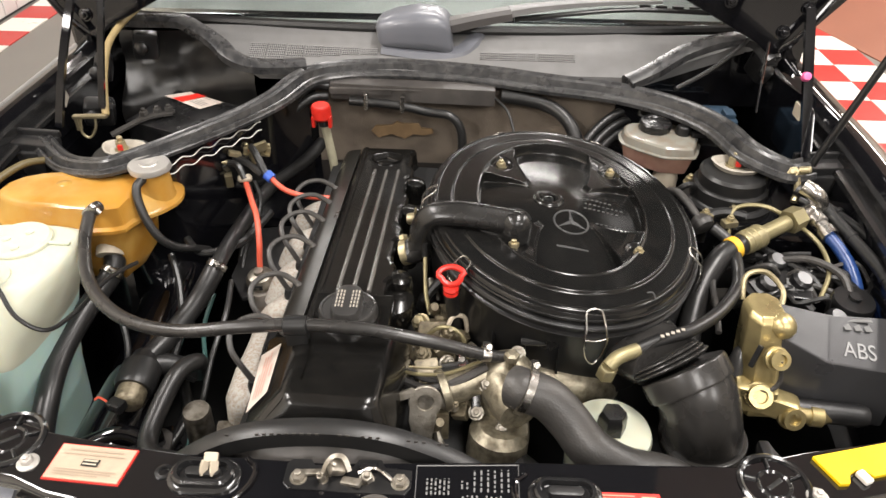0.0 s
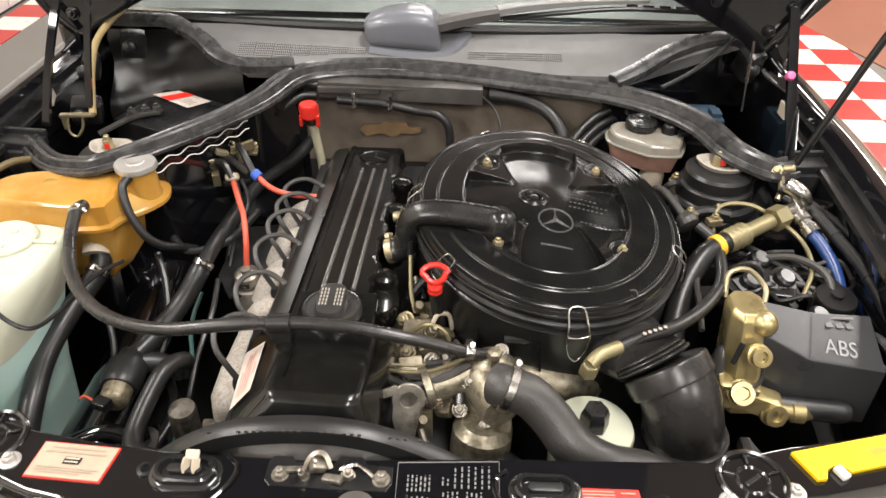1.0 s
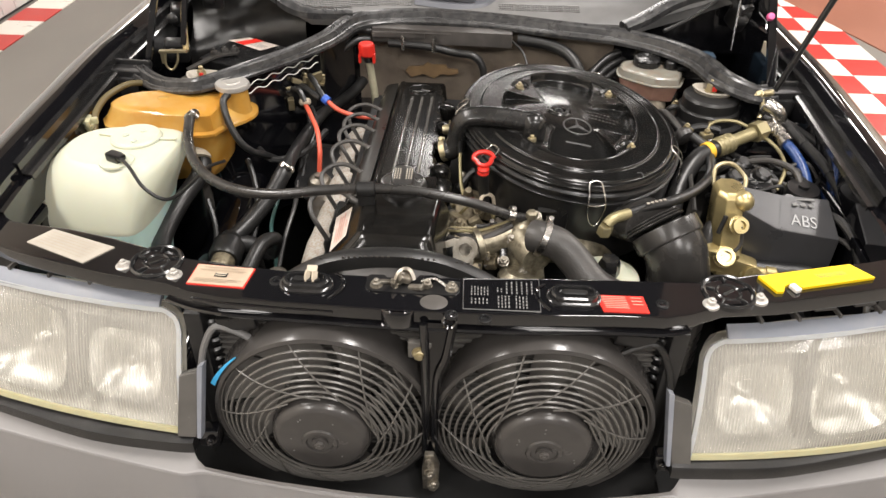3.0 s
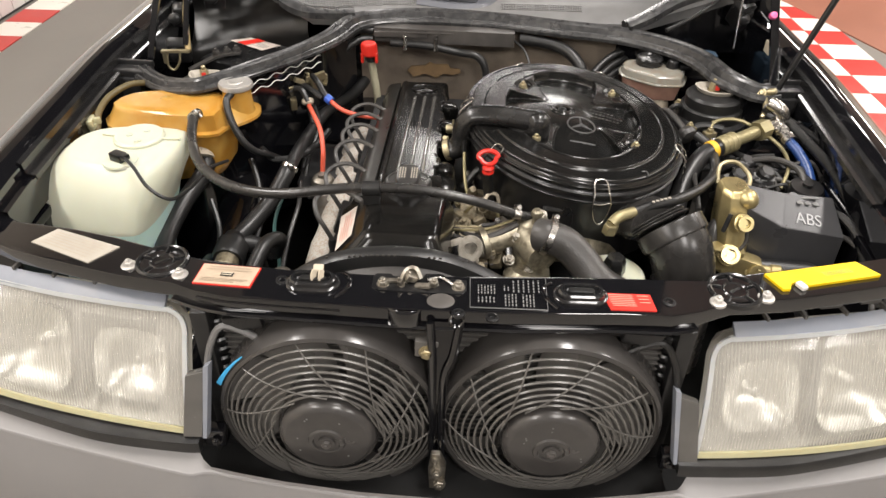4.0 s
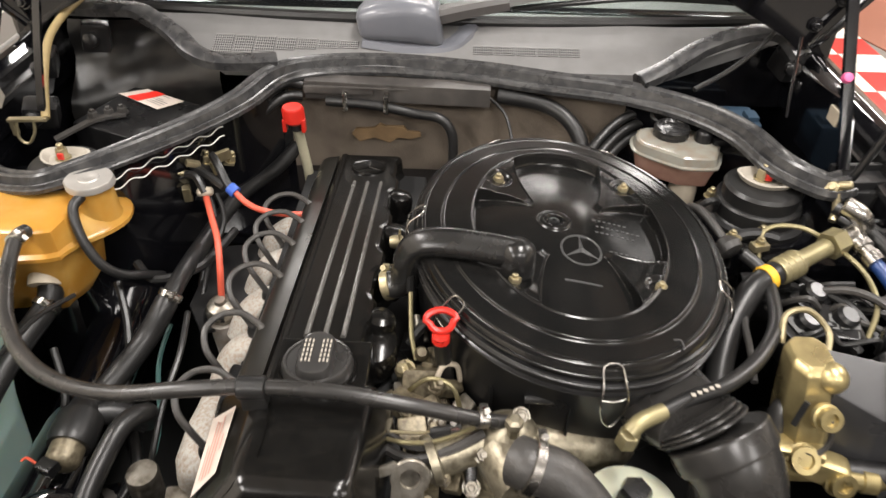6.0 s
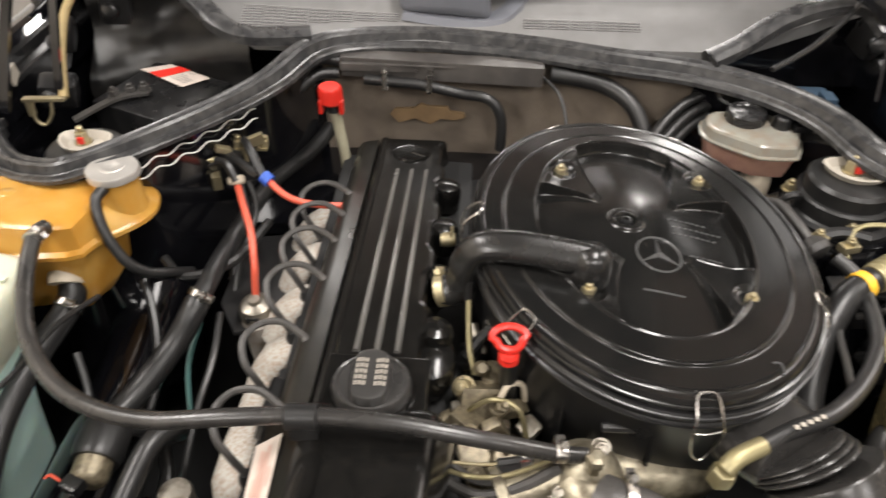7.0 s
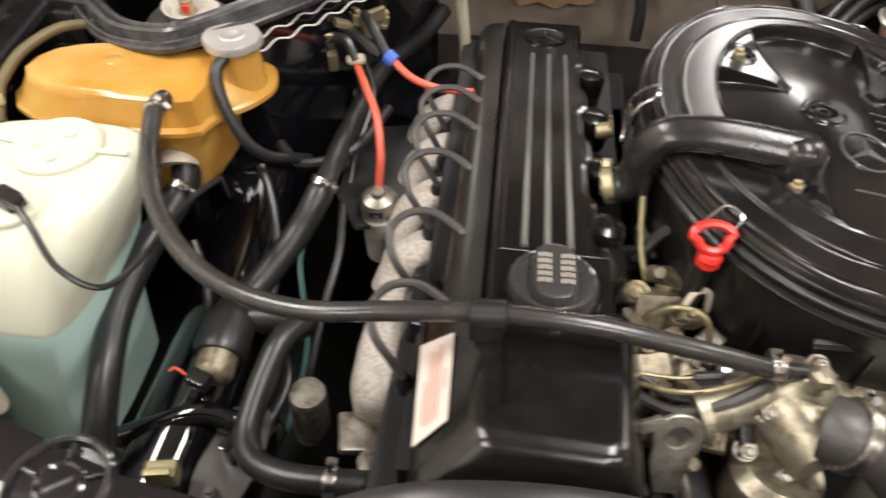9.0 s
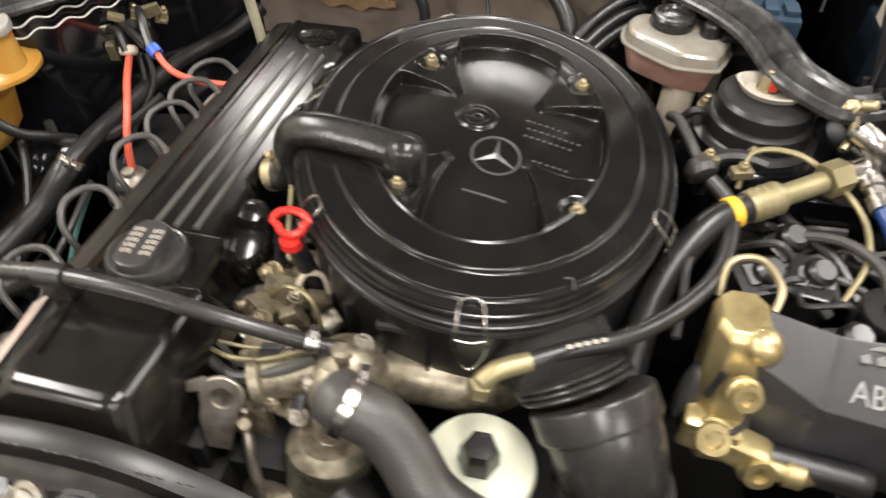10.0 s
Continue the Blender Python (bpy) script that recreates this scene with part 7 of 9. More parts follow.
# ---- hoses and lines ----
LONG = [(-0.424, 0.384, 0.835), (-0.424, 0.362, 0.838), (-0.414, 0.315, 0.825), (-0.386, 0.256, 0.818), (-0.343, 0.206, 0.818), (-0.293, 0.173, 0.822), (-0.235, 0.157, 0.828), (-0.171, 0.156, 0.838), (-0.106, 0.158, 0.843), (-0.036, 0.155, 0.843), (0.037, 0.153, 0.83), (0.098, 0.161, 0.805), (0.122, 0.166, 0.797)]
lh = thing("coolant_vent_hose", LONG[0], "long black rubber vent hose lying over the engine", "hose")
bm = bm_new()
tube(bm, LONG, 0.0083, 14, 7, grow=lambda u: 1.0 - 0.16 * u)
part("hose", bm, M_OLDHOSE, lh)
bm = bm_new()
clamp_band(bm, LONG[1], LONG[0], 0.009)
part("clamp", bm, M_STEEL, lh)
bm = bm_new()
clamp_band(bm, LONG[-2], LONG[-1], 0.0078)
part("clamp", bm, M_STEEL, lh)
bm = bm_new()
lathe(bm, (-0.12, 0.1575, 0.8415), [(0.0095, 0), (0.0108, 0.001), (0.0108, 0.025), (0.0095, 0.026)], (1, 0, 0.05), 18)
box(bm, (-0.107, 0.158, 0.826), (0.024, 0.012, 0.02), 0.002)
part("holder", bm, M_RUBBER, lh)


def hose(name, label, pts, r, material, seg=14, clamps=(), grow=None, base=None):
    t = thing(name, base or pts[-1], label, "hose")
    bm = bm_new()
    tube(bm, pts, r, seg, 7, grow=grow)
    part("hose", bm, material, t)
    for i, j in clamps:
        bm = bm_new()
        clamp_band(bm, pts[i], pts[j], r * 1.08)
        part("clamp", bm, M_STEEL, t, "bright steel hose clamp")
    return t


hose("radiator_return_hose", "thick black hose below the expansion tank", [(-0.432, 0.4, 0.745), (-0.432, 0.377, 0.725), (-0.453, 0.32, 0.70), (-0.462, 0.254, 0.68), (-0.455, 0.19, 0.66), (-0.451, 0.138, 0.62), (-0.45, 0.1, 0.55)], 0.015, M_RUBBER, clamps=((1, 2),))
bm = bm_new()
lathe(bm, (-0.436, 0.405, 0.76), [(0.022, -0.02), (0.023, 0.0), (0.019, 0.004), (0.019, 0.02)], (0.1, -0.6, -0.5), 20)
part("outlet", bm, M_LABEL, tank, "pale plastic outlet stub")
hose("heater_hose", "black heater hose running back to the firewall", [(-0.2, 0.78, 0.73), (-0.223, 0.725, 0.72), (-0.264, 0.634, 0.72), (-0.282, 0.49, 0.725), (-0.288, 0.404, 0.725), (-0.311, 0.362, 0.69), (-0.34, 0.315, 0.665), (-0.362, 0.275, 0.655)], 0.0135, M_RUBBER, clamps=((4, 5),), grow=lambda u: 0.85 if u < 0.58 else 1.08)
hose("pump_outlet_hose", "black moulded hose bending towards the engine front", [(-0.3, 0.29, 0.62), (-0.281, 0.263, 0.67), (-0.293, 0.234, 0.683), (-0.303, 0.196, 0.672), (-0.307, 0.15, 0.66), (-0.295, 0.122, 0.66), (-0.265, 0.108, 0.665), (-0.222, 0.104, 0.67), (-0.19, 0.105, 0.67)], 0.012, M_RUBBER, clamps=((7, 8),))
hose("radiator_top_hose", "thick grey braided radiator top hose", [(0.128, 0.124, 0.797), (0.14, 0.117, 0.799), (0.165, 0.113, 0.79), (0.188, 0.1, 0.772), (0.211, 0.081, 0.752), (0.247, 0.07, 0.737), (0.293, 0.066, 0.728), (0.34, 0.055, 0.7)], 0.0232, M_GREYRUB, 18, clamps=((1, 2),))
sh = hose("idle_air_hose", "black rubber hose curling round the air cleaner", [(0.262, 0.177, 0.802), (0.298, 0.196, 0.805), (0.339, 0.216, 0.805), (0.383, 0.257, 0.8), (0.419, 0.311, 0.795), (0.437, 0.375, 0.79), (0.434, 0.405, 0.797), (0.416, 0.425, 0.805)], 0.0078, M_RUBBER)
bm = bm_new()
tube(bm, [(0.234, 0.16, 0.795), (0.245, 0.168, 0.802), (0.268, 0.18, 0.803)], 0.0082, 14, 5)
part("elbow", bm, M_OLIVE, sh, "tan aged elbow")
bm = bm_new()
lathe(bm, (0.233, 0.161, 0.78), [(0.011, 0), (0.011, 0.012), (0.009, 0.015)], (0.1, -0.1, 1), 6)
part("union_nut", bm, M_OLIVE, sh)
for i in range(5):
    bm = bm_new()
    box(bm, (0.296 + 0.0065 * i, 0.1915 + 0.003 * i, 0.8145), (0.004, 0.004, 0.001), 0)
    part("print_mark", bm, M_GREYLAB, sh)
bm = bm_new()
lathe(bm, (0.414, 0.462, 0.785), [(0.008, -0.01), (0.016, -0.006), (0.018, 0.002), (0.014, 0.009), (0.009, 0.014)], (-0.3, 0.6, 0.25), 20)
tube(bm, [(0.41, 0.475, 0.79), (0.4, 0.5, 0.797), (0.39, 0.525, 0.8), (0.384, 0.545, 0.79)], 0.006, 10, 5)
part("grommet", bm, M_GREYRUB, sh)

ac = thing("air_conditioning_line", (0.5, 0.43, 0.79), "air conditioning line with yellow plated union and black hose", "pipe")
bm = bm_new()
tube(bm, [(0.452, 0.405, 0.793), (0.419, 0.381, 0.787), (0.39, 0.345, 0.765), (0.37, 0.3, 0.735), (0.36, 0.25, 0.7)], 0.015, 16, 6)
part("hose", bm, M_RUBBER, ac)
a, b = Vector((0.452, 0.404, 0.794)), Vector((0.548, 0.46, 0.806))
bm = bm_new()
lathe(bm, a, [(0.0155, 0), (0.0165, 0.002), (0.0165, 0.034), (0.015, 0.036), (0.0112, 0.038), (0.0112, 0.085)], b - a, 22, ripple=None)
for s in (0.008, 0.018, 0.028):
    lathe(bm, a.lerp(b, s / 0.112), [(0.0164, 0), (0.0174, 0.001), (0.0174, 0.003), (0.0164, 0.004)], b - a, 22)
part("ferrule", bm, M_OLIVE, ac, "dull olive plated ferrule")
bm = bm_new()
lathe(bm, a.lerp(b, 0.78), [(0.018, 0), (0.018, 0.022), (0.015, 0.024)], b - a, 6)
part("union_nut", bm, M_OLIVE, ac)
bm = bm_new()
lathe(bm, a - (b - a).normalized() * 0.022, [(0.0152, 0), (0.0162, 0.001), (0.0162, 0.01), (0.0152, 0.011)], b - a, 22)
part("yellow_band", bm, M_YELLOWTAPE, ac, "yellow tape band")
bm = bm_new()
tube(bm, [(0.548, 0.46, 0.806), (0.566, 0.468, 0.81), (0.573, 0.47, 0.822), (0.563, 0.472, 0.836), (0.548, 0.482, 0.842)], 0.0125, 14, 6)
part("bend", bm, M_STEEL, ac, "silver aluminium bend")
bm = bm_new()
lathe(bm, (0.568, 0.46, 0.804), [(0.013, 0), (0.013, 0.014), (0.01, 0.016), (0.01, 0.024), (0.0125, 0.025), (0.0125, 0.04)], (0.25, -0.9, -0.15), 12)
part("fitting", bm, M_STEEL, ac)
bm = bm_new()
tube(bm, [(0.577, 0.427, 0.797), (0.586, 0.405, 0.79), (0.594, 0.375, 0.777), (0.597, 0.345, 0.755), (0.594, 0.32, 0.72)], 0.0085, 14, 6)
part("sleeve", bm, M_SLEEVE, ac, "dark blue plastic sleeve")
for k, pts in enumerate(([(0.555, 0.51, 0.82), (0.585, 0.48, 0.81), (0.605, 0.42, 0.8), (0.62, 0.34, 0.79), (0.622, 0.25, 0.77), (0.61, 0.15, 0.74)], [(0.56, 0.5, 0.81), (0.595, 0.46, 0.8), (0.62, 0.39, 0.79), (0.635, 0.3, 0.78), (0.63, 0.18, 0.75)], [(0.57, 0.53, 0.81), (0.61, 0.48, 0.8), (0.632, 0.4, 0.8), (0.645, 0.3, 0.79)])):
    bm = bm_new()
    tube(bm, pts, 0.0085 - 0.001 * k, 10, 6)
    for u in (1, 2, 3):
        if u < len(pts) - 1:
            lathe(bm, pts[u], [(0.0095, -0.003), (0.0095, 0.003)], Vector(pts[u + 1]) - Vector(pts[u - 1]), 10)
    solid("wiring_loom", bm, M_RUBBER, pts[-1], "black taped wiring loom along the inner wing", "cable", "wiring looms")
bm = bm_new()
hexnut(bm, (0.556, 0.53, 0.835), 0.0095, 0.012, (-0.5, -0.5, 0.5))
lathe(bm, (0.562, 0.528, 0.842), [(0.006, 0), (0.006, 0.012), (0.004, 0.014)], (0.6, -0.4, 0.3), 12)
tube(bm, [(0.556, 0.52, 0.835), (0.558, 0.51, 0.815), (0.552, 0.5, 0.805)], 0.005, 8, 4)
solid("ground_terminal", bm, M_BRASS, (0.548, 0.525, 0.82), "yellow plated bolt and terminal by the seal end", "terminal")

for i, (pts, r, mt, lb) in enumerate((
        ([(0.455, 0.46, 0.77), (0.463, 0.483, 0.8), (0.499, 0.478, 0.81), (0.534, 0.462, 0.8), (0.562, 0.419, 0.79), (0.561, 0.368, 0.78), (0.541, 0.332, 0.76)], 0.0032, M_OLIVE, "dull olive fuel line loop"),
        ([(0.42, 0.47, 0.75), (0.425, 0.48, 0.785), (0.45, 0.485, 0.793), (0.48, 0.48, 0.79)], 0.0075, M_RUBBER, "black bent vacuum hose"),
        ([(0.5, 0.4, 0.77), (0.54, 0.385, 0.785), (0.57, 0.35, 0.785), (0.575, 0.31, 0.76)], 0.005, M_GREYRUB, "grey cable loop over the ABS unit"),
        ([(0.47, 0.37, 0.755), (0.52, 0.36, 0.765), (0.57, 0.34, 0.76), (0.6, 0.3, 0.74)], 0.004, M_GREYRUB, "thin grey cable"),
        ([(0.42, 0.29, 0.79), (0.425, 0.31, 0.812), (0.45, 0.315, 0.815), (0.47, 0.3, 0.8), (0.465, 0.28, 0.79)], 0.0035, M_BRASS, "thin brass pipe loop above the ABS unit"),
        ([(0.39, 0.26, 0.76), (0.395, 0.3, 0.77), (0.4, 0.34, 0.775), (0.42, 0.38, 0.77)], 0.004, M_GREYRUB, "thin cable beside the air cleaner"),
        ([(0.49, 0.46, 0.76), (0.5, 0.42, 0.77), (0.54, 0.38, 0.765), (0.56, 0.33, 0.75)], 0.006, M_RUBBER, "black cable"),
        ([(0.44, 0.35, 0.73), (0.47, 0.33, 0.765), (0.5, 0.34, 0.77), (0.53, 0.32, 0.75)], 0.006, M_RUBBER, "black hose behind the ABS unit"),
        ([(0.585, 0.27, 0.76), (0.605, 0.24, 0.765), (0.615, 0.18, 0.75), (0.61, 0.1, 0.71)], 0.0065, M_RUBBER, "black cable beside the ABS cover"),
        ([(0.59, 0.24, 0.74), (0.612, 0.2, 0.745), (0.615, 0.14, 0.73), (0.6, 0.08, 0.7)], 0.0045, M_GREYRUB, "grey cable beside the ABS cover"))):
    bm = bm_new()
    tube(bm, pts, r, 8, 6)
    solid("engine_bay_cable", bm, mt, pts[0], lb + " in the engine bay", "cable", "bay cables")

rc = random.Random(21)
for i in range(9):
    x, y = rc.uniform(0.44, 0.54), rc.uniform(0.33, 0.47)
    pts = [(x, y, 0.745)]
    for k in range(1, 5):
        pts.append((x + 0.022 * k + rc.uniform(-0.01, 0.01), y - 0.012 * k + rc.uniform(-0.02, 0.02), 0.765 + rc.uniform(-0.012, 0.02)))
    bm = bm_new()
    tube(bm, pts, rc.choice((0.0025, 0.003, 0.004)), 7, 6)
    solid("engine_bay_cable", bm, rc.choice((M_RUBBER, M_RUBBER, M_GREYRUB)), pts[0], "thin dark cable among the connectors by the wing", "cable", "bay cables")
# black relays and connectors in front of the strut mount
for i, (p, s, rot) in enumerate((((0.47, 0.345, 0.745), (0.05, 0.04, 0.05), 20), ((0.515, 0.35, 0.745), (0.04, 0.05, 0.055), -15), ((0.5, 0.4, 0.74), (0.04, 0.035, 0.05), 35), ((0.55, 0.4, 0.73), (0.05, 0.04, 0.05), 10), ((0.46, 0.43, 0.735), (0.05, 0.05, 0.04), 0), ((0.54, 0.29, 0.735), (0.04, 0.03, 0.05), 5))):
    t = thing("connector", (p[0], p[1], p[2] - s[2] / 2), "black plastic connector block on the inner wing", "connector", "connectors")
    bm = bm_new()
    box(bm, p, s, 0.004, (8, -6, rot))
    lathe(bm, (p[0], p[1], p[2] + s[2] * 0.4), [(0.014, 0), (0.014, 0.016), (0.01, 0.02), (0, 0.02)], (0.2, -0.3, 1), 14)
    part("block", bm, M_PLASTIC, t)
    if i < 2:
        for k in range(3):
            bm = bm_new()
            box(bm, (p[0] - 0.012 + 0.012 * k, p[1] - 0.006, p[2] + s[2] / 2 + 0.0015), (0.009, 0.022, 0.001), 0, (8, -6, rot))
            part("print_bar", bm, M_PRINT, t)
for p in ((0.42, 0.475, 0.79), (0.455, 0.468, 0.785)):
    bm = bm_new()
    box(bm, p, (0.022, 0.014, 0.01), 0.002, (0, 0, 15))
    hexnut(bm, (p[0], p[1], p[2] + 0.004), 0.006, 0.007)
    solid("earth_bolt", bm, M_BRASS, p, "yellow plated bolt with bracket", "bolt", "earth bolts")
bm = bm_new()
lathe(bm, (0.574, 0.318, 0.752), [(0.02, 0), (0.027, 0.004), (0.027, 0.02), (0.025, 0.024), (0.008, 0.025), (0.008, 0.03), (0, 0.03)], (0, -0.1, 1), 32)
solid("round_plug", bm, M_PLASTIC, (0.574, 0.318, 0.75), "round black screw plug behind the ABS cover", "plug")

# ---- ABS unit ----
ab = thing("abs_unit", (0.5, 0.23, 0.66), "ABS hydraulic unit, yellow plated block under a black cover", "hydraulic unit")
bm = bm_new()
P = {k: Vector(v) for k, v in dict(A=(0.456, 0.272, 0.802), B=(0.515, 0.262, 0.795), C=(0.595, 0.272, 0.783), D=(0.592, 0.2, 0.757), E=(0.5, 0.205, 0.768), F=(0.448, 0.222, 0.79)).items()}
tops = [P[k] for k in "ABCDEF"]
lows = [Vector((p.x, p.y - (0.004 if p.y < 0.23 else 0), 0.672)) for p in tops]
vt, vl = [bm.verts.new(p) for p in tops], [bm.verts.new(p) for p in lows]
bm.faces.new((vt[0], vt[1], vt[4], vt[5]))
bm.faces.new((vt[1], vt[2], vt[3], vt[4]))
bm.faces.new(vl[::-1])
for k in range(6):
    j = (k + 1) % 6
    bm.faces.new((vt[k], vl[k], vl[j], vt[j]))
bmesh.ops.recalc_face_normals(bm, faces=bm.faces[:])
bmesh.ops.bevel(bm, geom=bm.edges[:], offset=0.003, segments=2, affect="EDGES", profile=0.6)
cover = part("cover", bm, M_ABS, ab, "matt black plastic cover", 30)


def on_top(u, v, lift):
    p = P["E"].lerp(P["D"], u).lerp(P["B"].lerp(P["C"], u), v)
    nrm = (P["D"] - P["E"]).cross(P["B"] - P["E"]).normalized()
    return p + nrm * lift


tb = letters("ABS", 0.028, 0.0006)
ux, uy = (P["D"] - P["E"]).normalized(), None
nz = (P["D"] - P["E"]).cross(P["B"] - P["E"]).normalized()
uy = nz.cross(ux)
m = Matrix((ux, uy, nz)).transposed().to_4x4()
m.translation = on_top(0.42, 0.3, 0.0015)
bm = bm_new()
append(bm, tb, m @ Matrix.Diagonal((0.85, 1.0, 1, 1)))
part("lettering", bm, M_SILVER, cover, "silver-white letters ABS")
for u in (0.26, 0.42, 0.58):
    bm = bm_new()
    box(bm, on_top(u, 0.78, 0.001), (0.008, 0.014, 0.001), 0)
    part("print_bar", bm, M_PRINT, cover)
bm = bm_new()
box(bm, on_top(0.42, 0.9, 0.001), (0.038, 0.005, 0.001), 0)
part("print_bar", bm, M_PRINT, cover)
bm = bm_new()
for z0, z1, k0, k1 in ((0.69, 0.765, 1.0, 0.96), (0.765, 0.801, 0.96, 0.9), (0.801, 0.808, 0.9, 0.74)):
    lo = [bm.verts.new((0.434 + k0 * a, 0.24 + 0.35 * (z0 - 0.75) + k0 * b, z0)) for a, b in ((-0.024, -0.012), (-0.012, -0.03), (0.016, -0.03), (0.026, -0.02), (0.026, 0.016), (0.014, 0.03), (-0.012, 0.03), (-0.024, 0.018))]
    hi = [bm.verts.new((0.434 + k1 * a, 0.24 + 0.35 * (z1 - 0.75) + k1 * b, z1)) for a, b in ((-0.024, -0.012), (-0.012, -0.03), (0.016, -0.03), (0.026, -0.02), (0.026, 0.016), (0.014, 0.03), (-0.012, 0.03), (-0.024, 0.018))]
    for k in range(8):
        bm.faces.new((lo[k], lo[(k + 1) % 8], hi[(k + 1) % 8], hi[k]))
    if z1 > 0.805:
        bm.faces.new(hi)
bmesh.ops.remove_doubles(bm, verts=bm.verts[:], dist=0.0003)
bmesh.ops.bevel(bm, geom=[e for e in bm.edges if len(e.link_faces) == 2 and e.calc_face_angle(0) > 0.4], offset=0.0025, segments=2, affect="EDGES", profile=0.6)
part("valve_block", bm, M_GOLD, ab, "yellow zinc plated valve block", 30)
bm = bm_new()
box(bm, (0.419, 0.213, 0.768), (0.006, 0.005, 0.03), 0.001, (-18, 0, -50))
part("slot", bm, M_MATT, ab)
bm = bm_new()
lathe(bm, (0.447, 0.238, 0.792), [(0.016, 0), (0.0165, 0.006), (0.0145, 0.013), (0.009, 0.018), (0, 0.02)], (0.5, -0.25, 0.8), 24)
part("round_cap", bm, M_GOLD, ab)
bm = bm_new()
lathe(bm, (0.412, 0.222, 0.70), [(0.012, 0), (0.02, 0.006), (0.021, 0.02), (0.018, 0.04), (0.012, 0.055), (0.005, 0.06)], (0.05, 0.35, 1), 20, sx=0.9, sy=0.7)
part("plug_housing", bm, M_CAP, ab)
for p, ax, r, h in (((0.438, 0.207, 0.772), (0.1, -0.8, 0.5), 0.012, 0.014), ((0.428, 0.196, 0.72), (-0.1, -0.7, 0.6), 0.014, 0.016), ((0.469, 0.186, 0.698), (0.1, -0.9, 0.4), 0.0135, 0.014)):
    bm = bm_new()
    lathe(bm, p, [(r * 1.2, 0), (r * 1.2, h * 0.4), (r, h * 0.45), (r, h), (r * 0.6, h), (r * 0.55, h * 0.7), (0, h * 0.7)], ax, 18)
    part("port", bm, M_GOLD, ab)
bm = bm_new()
box(bm, (0.428, 0.205, 0.712), (0.05, 0.03, 0.04), 0.008, (0, 0, -12))
box(bm, (0.458, 0.195, 0.706), (0.04, 0.028, 0.03), 0.008, (0, 12, -12))
part("lower_block", bm, M_GOLD, ab)
bm = bm_new()
lathe(bm, (0.472, 0.186, 0.702), [(0.01, 0), (0.01, 0.018), (0.0125, 0.019), (0.0125, 0.033), (0.009, 0.036), (0.005, 0.044), (0, 0.045)], (1, -0.12, -0.03), 18)
part("pressure_pipe", bm, M_GOLD, ab)
bm = bm_new()
lathe(bm, (0.48, 0.195, 0.7), [(0.014, 0), (0.014, 0.07), (0.011, 0.08)], (1, -0.15, 0.05), 16)
part("motor_end", bm, M_MATT, ab)
bm = bm_new()
tube(bm, [(0.442, 0.2, 0.775), (0.446, 0.193, 0.75), (0.437, 0.19, 0.735), (0.425, 0.196, 0.733)], 0.0028, 8, 5)
part("thin_pipe", bm, M_GREYRUB, ab)

# ---- intake snorkel ----
sn = thing("intake_snorkel", (0.335, 0.13, 0.65), "black corrugated rubber intake duct", "air duct")
duct_line = [Vector(p) for p in ((0.272, 0.25, 0.768), (0.288, 0.212, 0.774), (0.304, 0.183, 0.785), (0.3215, 0.163, 0.784), (0.335, 0.144, 0.764), (0.349, 0.137, 0.715), (0.356, 0.136, 0.665), (0.36, 0.136, 0.56))]
bm = bm_new()
sweep(bm, duct_line[:3], [(x, y * 0.6) for x, y in circle(0.05, 28)], 5, up=(0, 0, 1), grow=lambda w: 1.15 - 0.2 * w)
part("neck", bm, M_DUCT, sn)
for k in range(3):
    c = duct_line[1].lerp(duct_line[2], 0.72 + 0.19 * k)
    d = Vector((0.46, -0.62, -0.55 - 0.02 * k)).normalized()
    bm = bm_new()
    lathe(bm, c, [(0.042, 0), (0.0462, 0.0012), (0.0468, 0.0022), (0.0462, 0.0034), (0.0425, 0.0055)], d, 44)
    part("bellows_fold", bm, M_DUCT, sn)
d = Vector((0.44, -0.64, -0.6)).normalized()
bm = bm_new()
lathe(bm, duct_line[3] - d * 0.009, [(0.044, 0), (0.048, 0.001), (0.0495, 0.003), (0.0495, 0.022), (0.048, 0.025), (0.044, 0.026)], d, 44)
part("collar", bm, M_DUCT, sn)
bm = bm_new()
sweep(bm, duct_line[3:6] + [duct_line[5] + Vector((0.001, -0.001, -0.006))], circle(0.0445, 36), 8, grow=lambda u: 1.0 - 0.02 * u)
part("elbow", bm, M_DUCT, sn)
bm = bm_new()
lathe(bm, duct_line[5], [(0.0455, 0), (0.0485, 0.001), (0.049, 0.003), (0.0485, 0.009), (0.042, 0.0105)], (0.12, -0.08, -1), 36)
part("strap", bm, M_DUCT, sn)
bm = bm_new()
sweep(bm, duct_line[5:], circle(0.0415, 28), 6)
part("lower_pipe", bm, M_DUCT, sn)
bm = bm_new()
for i in range(4):
    box(bm, (0.402 + 0.006 * i, 0.1, 0.735 - 0.006 * i), (0.012, 0.02, 0.016), 0.003, (0, 0, 12 * i))
part("clip", bm, M_PLASTIC, sn)

# power steering reservoir
ps = thing("power_steering_reservoir", (0.24, 0.124, 0.652), "white plastic power steering reservoir with a black knob", "fluid reservoir")
bm = bm_new()
lathe(bm, (0.24, 0.124, 0.652), [(0.044, 0), (0.046, 0.06), (0.047, 0.076), (0.045, 0.081), (0.03, 0.084), (0, 0.085)], (0, 0, 1), 40)
part("body", bm, M_MILK, ps)
bm = bm_new()
lathe(bm, (0.24, 0.124, 0.735), [(0.017, 0), (0.016, 0.02), (0.013, 0.028), (0, 0.029)], (0, 0, 1), 6)
part("knob", bm, M_PLASTIC, ps, "black six-sided knob")

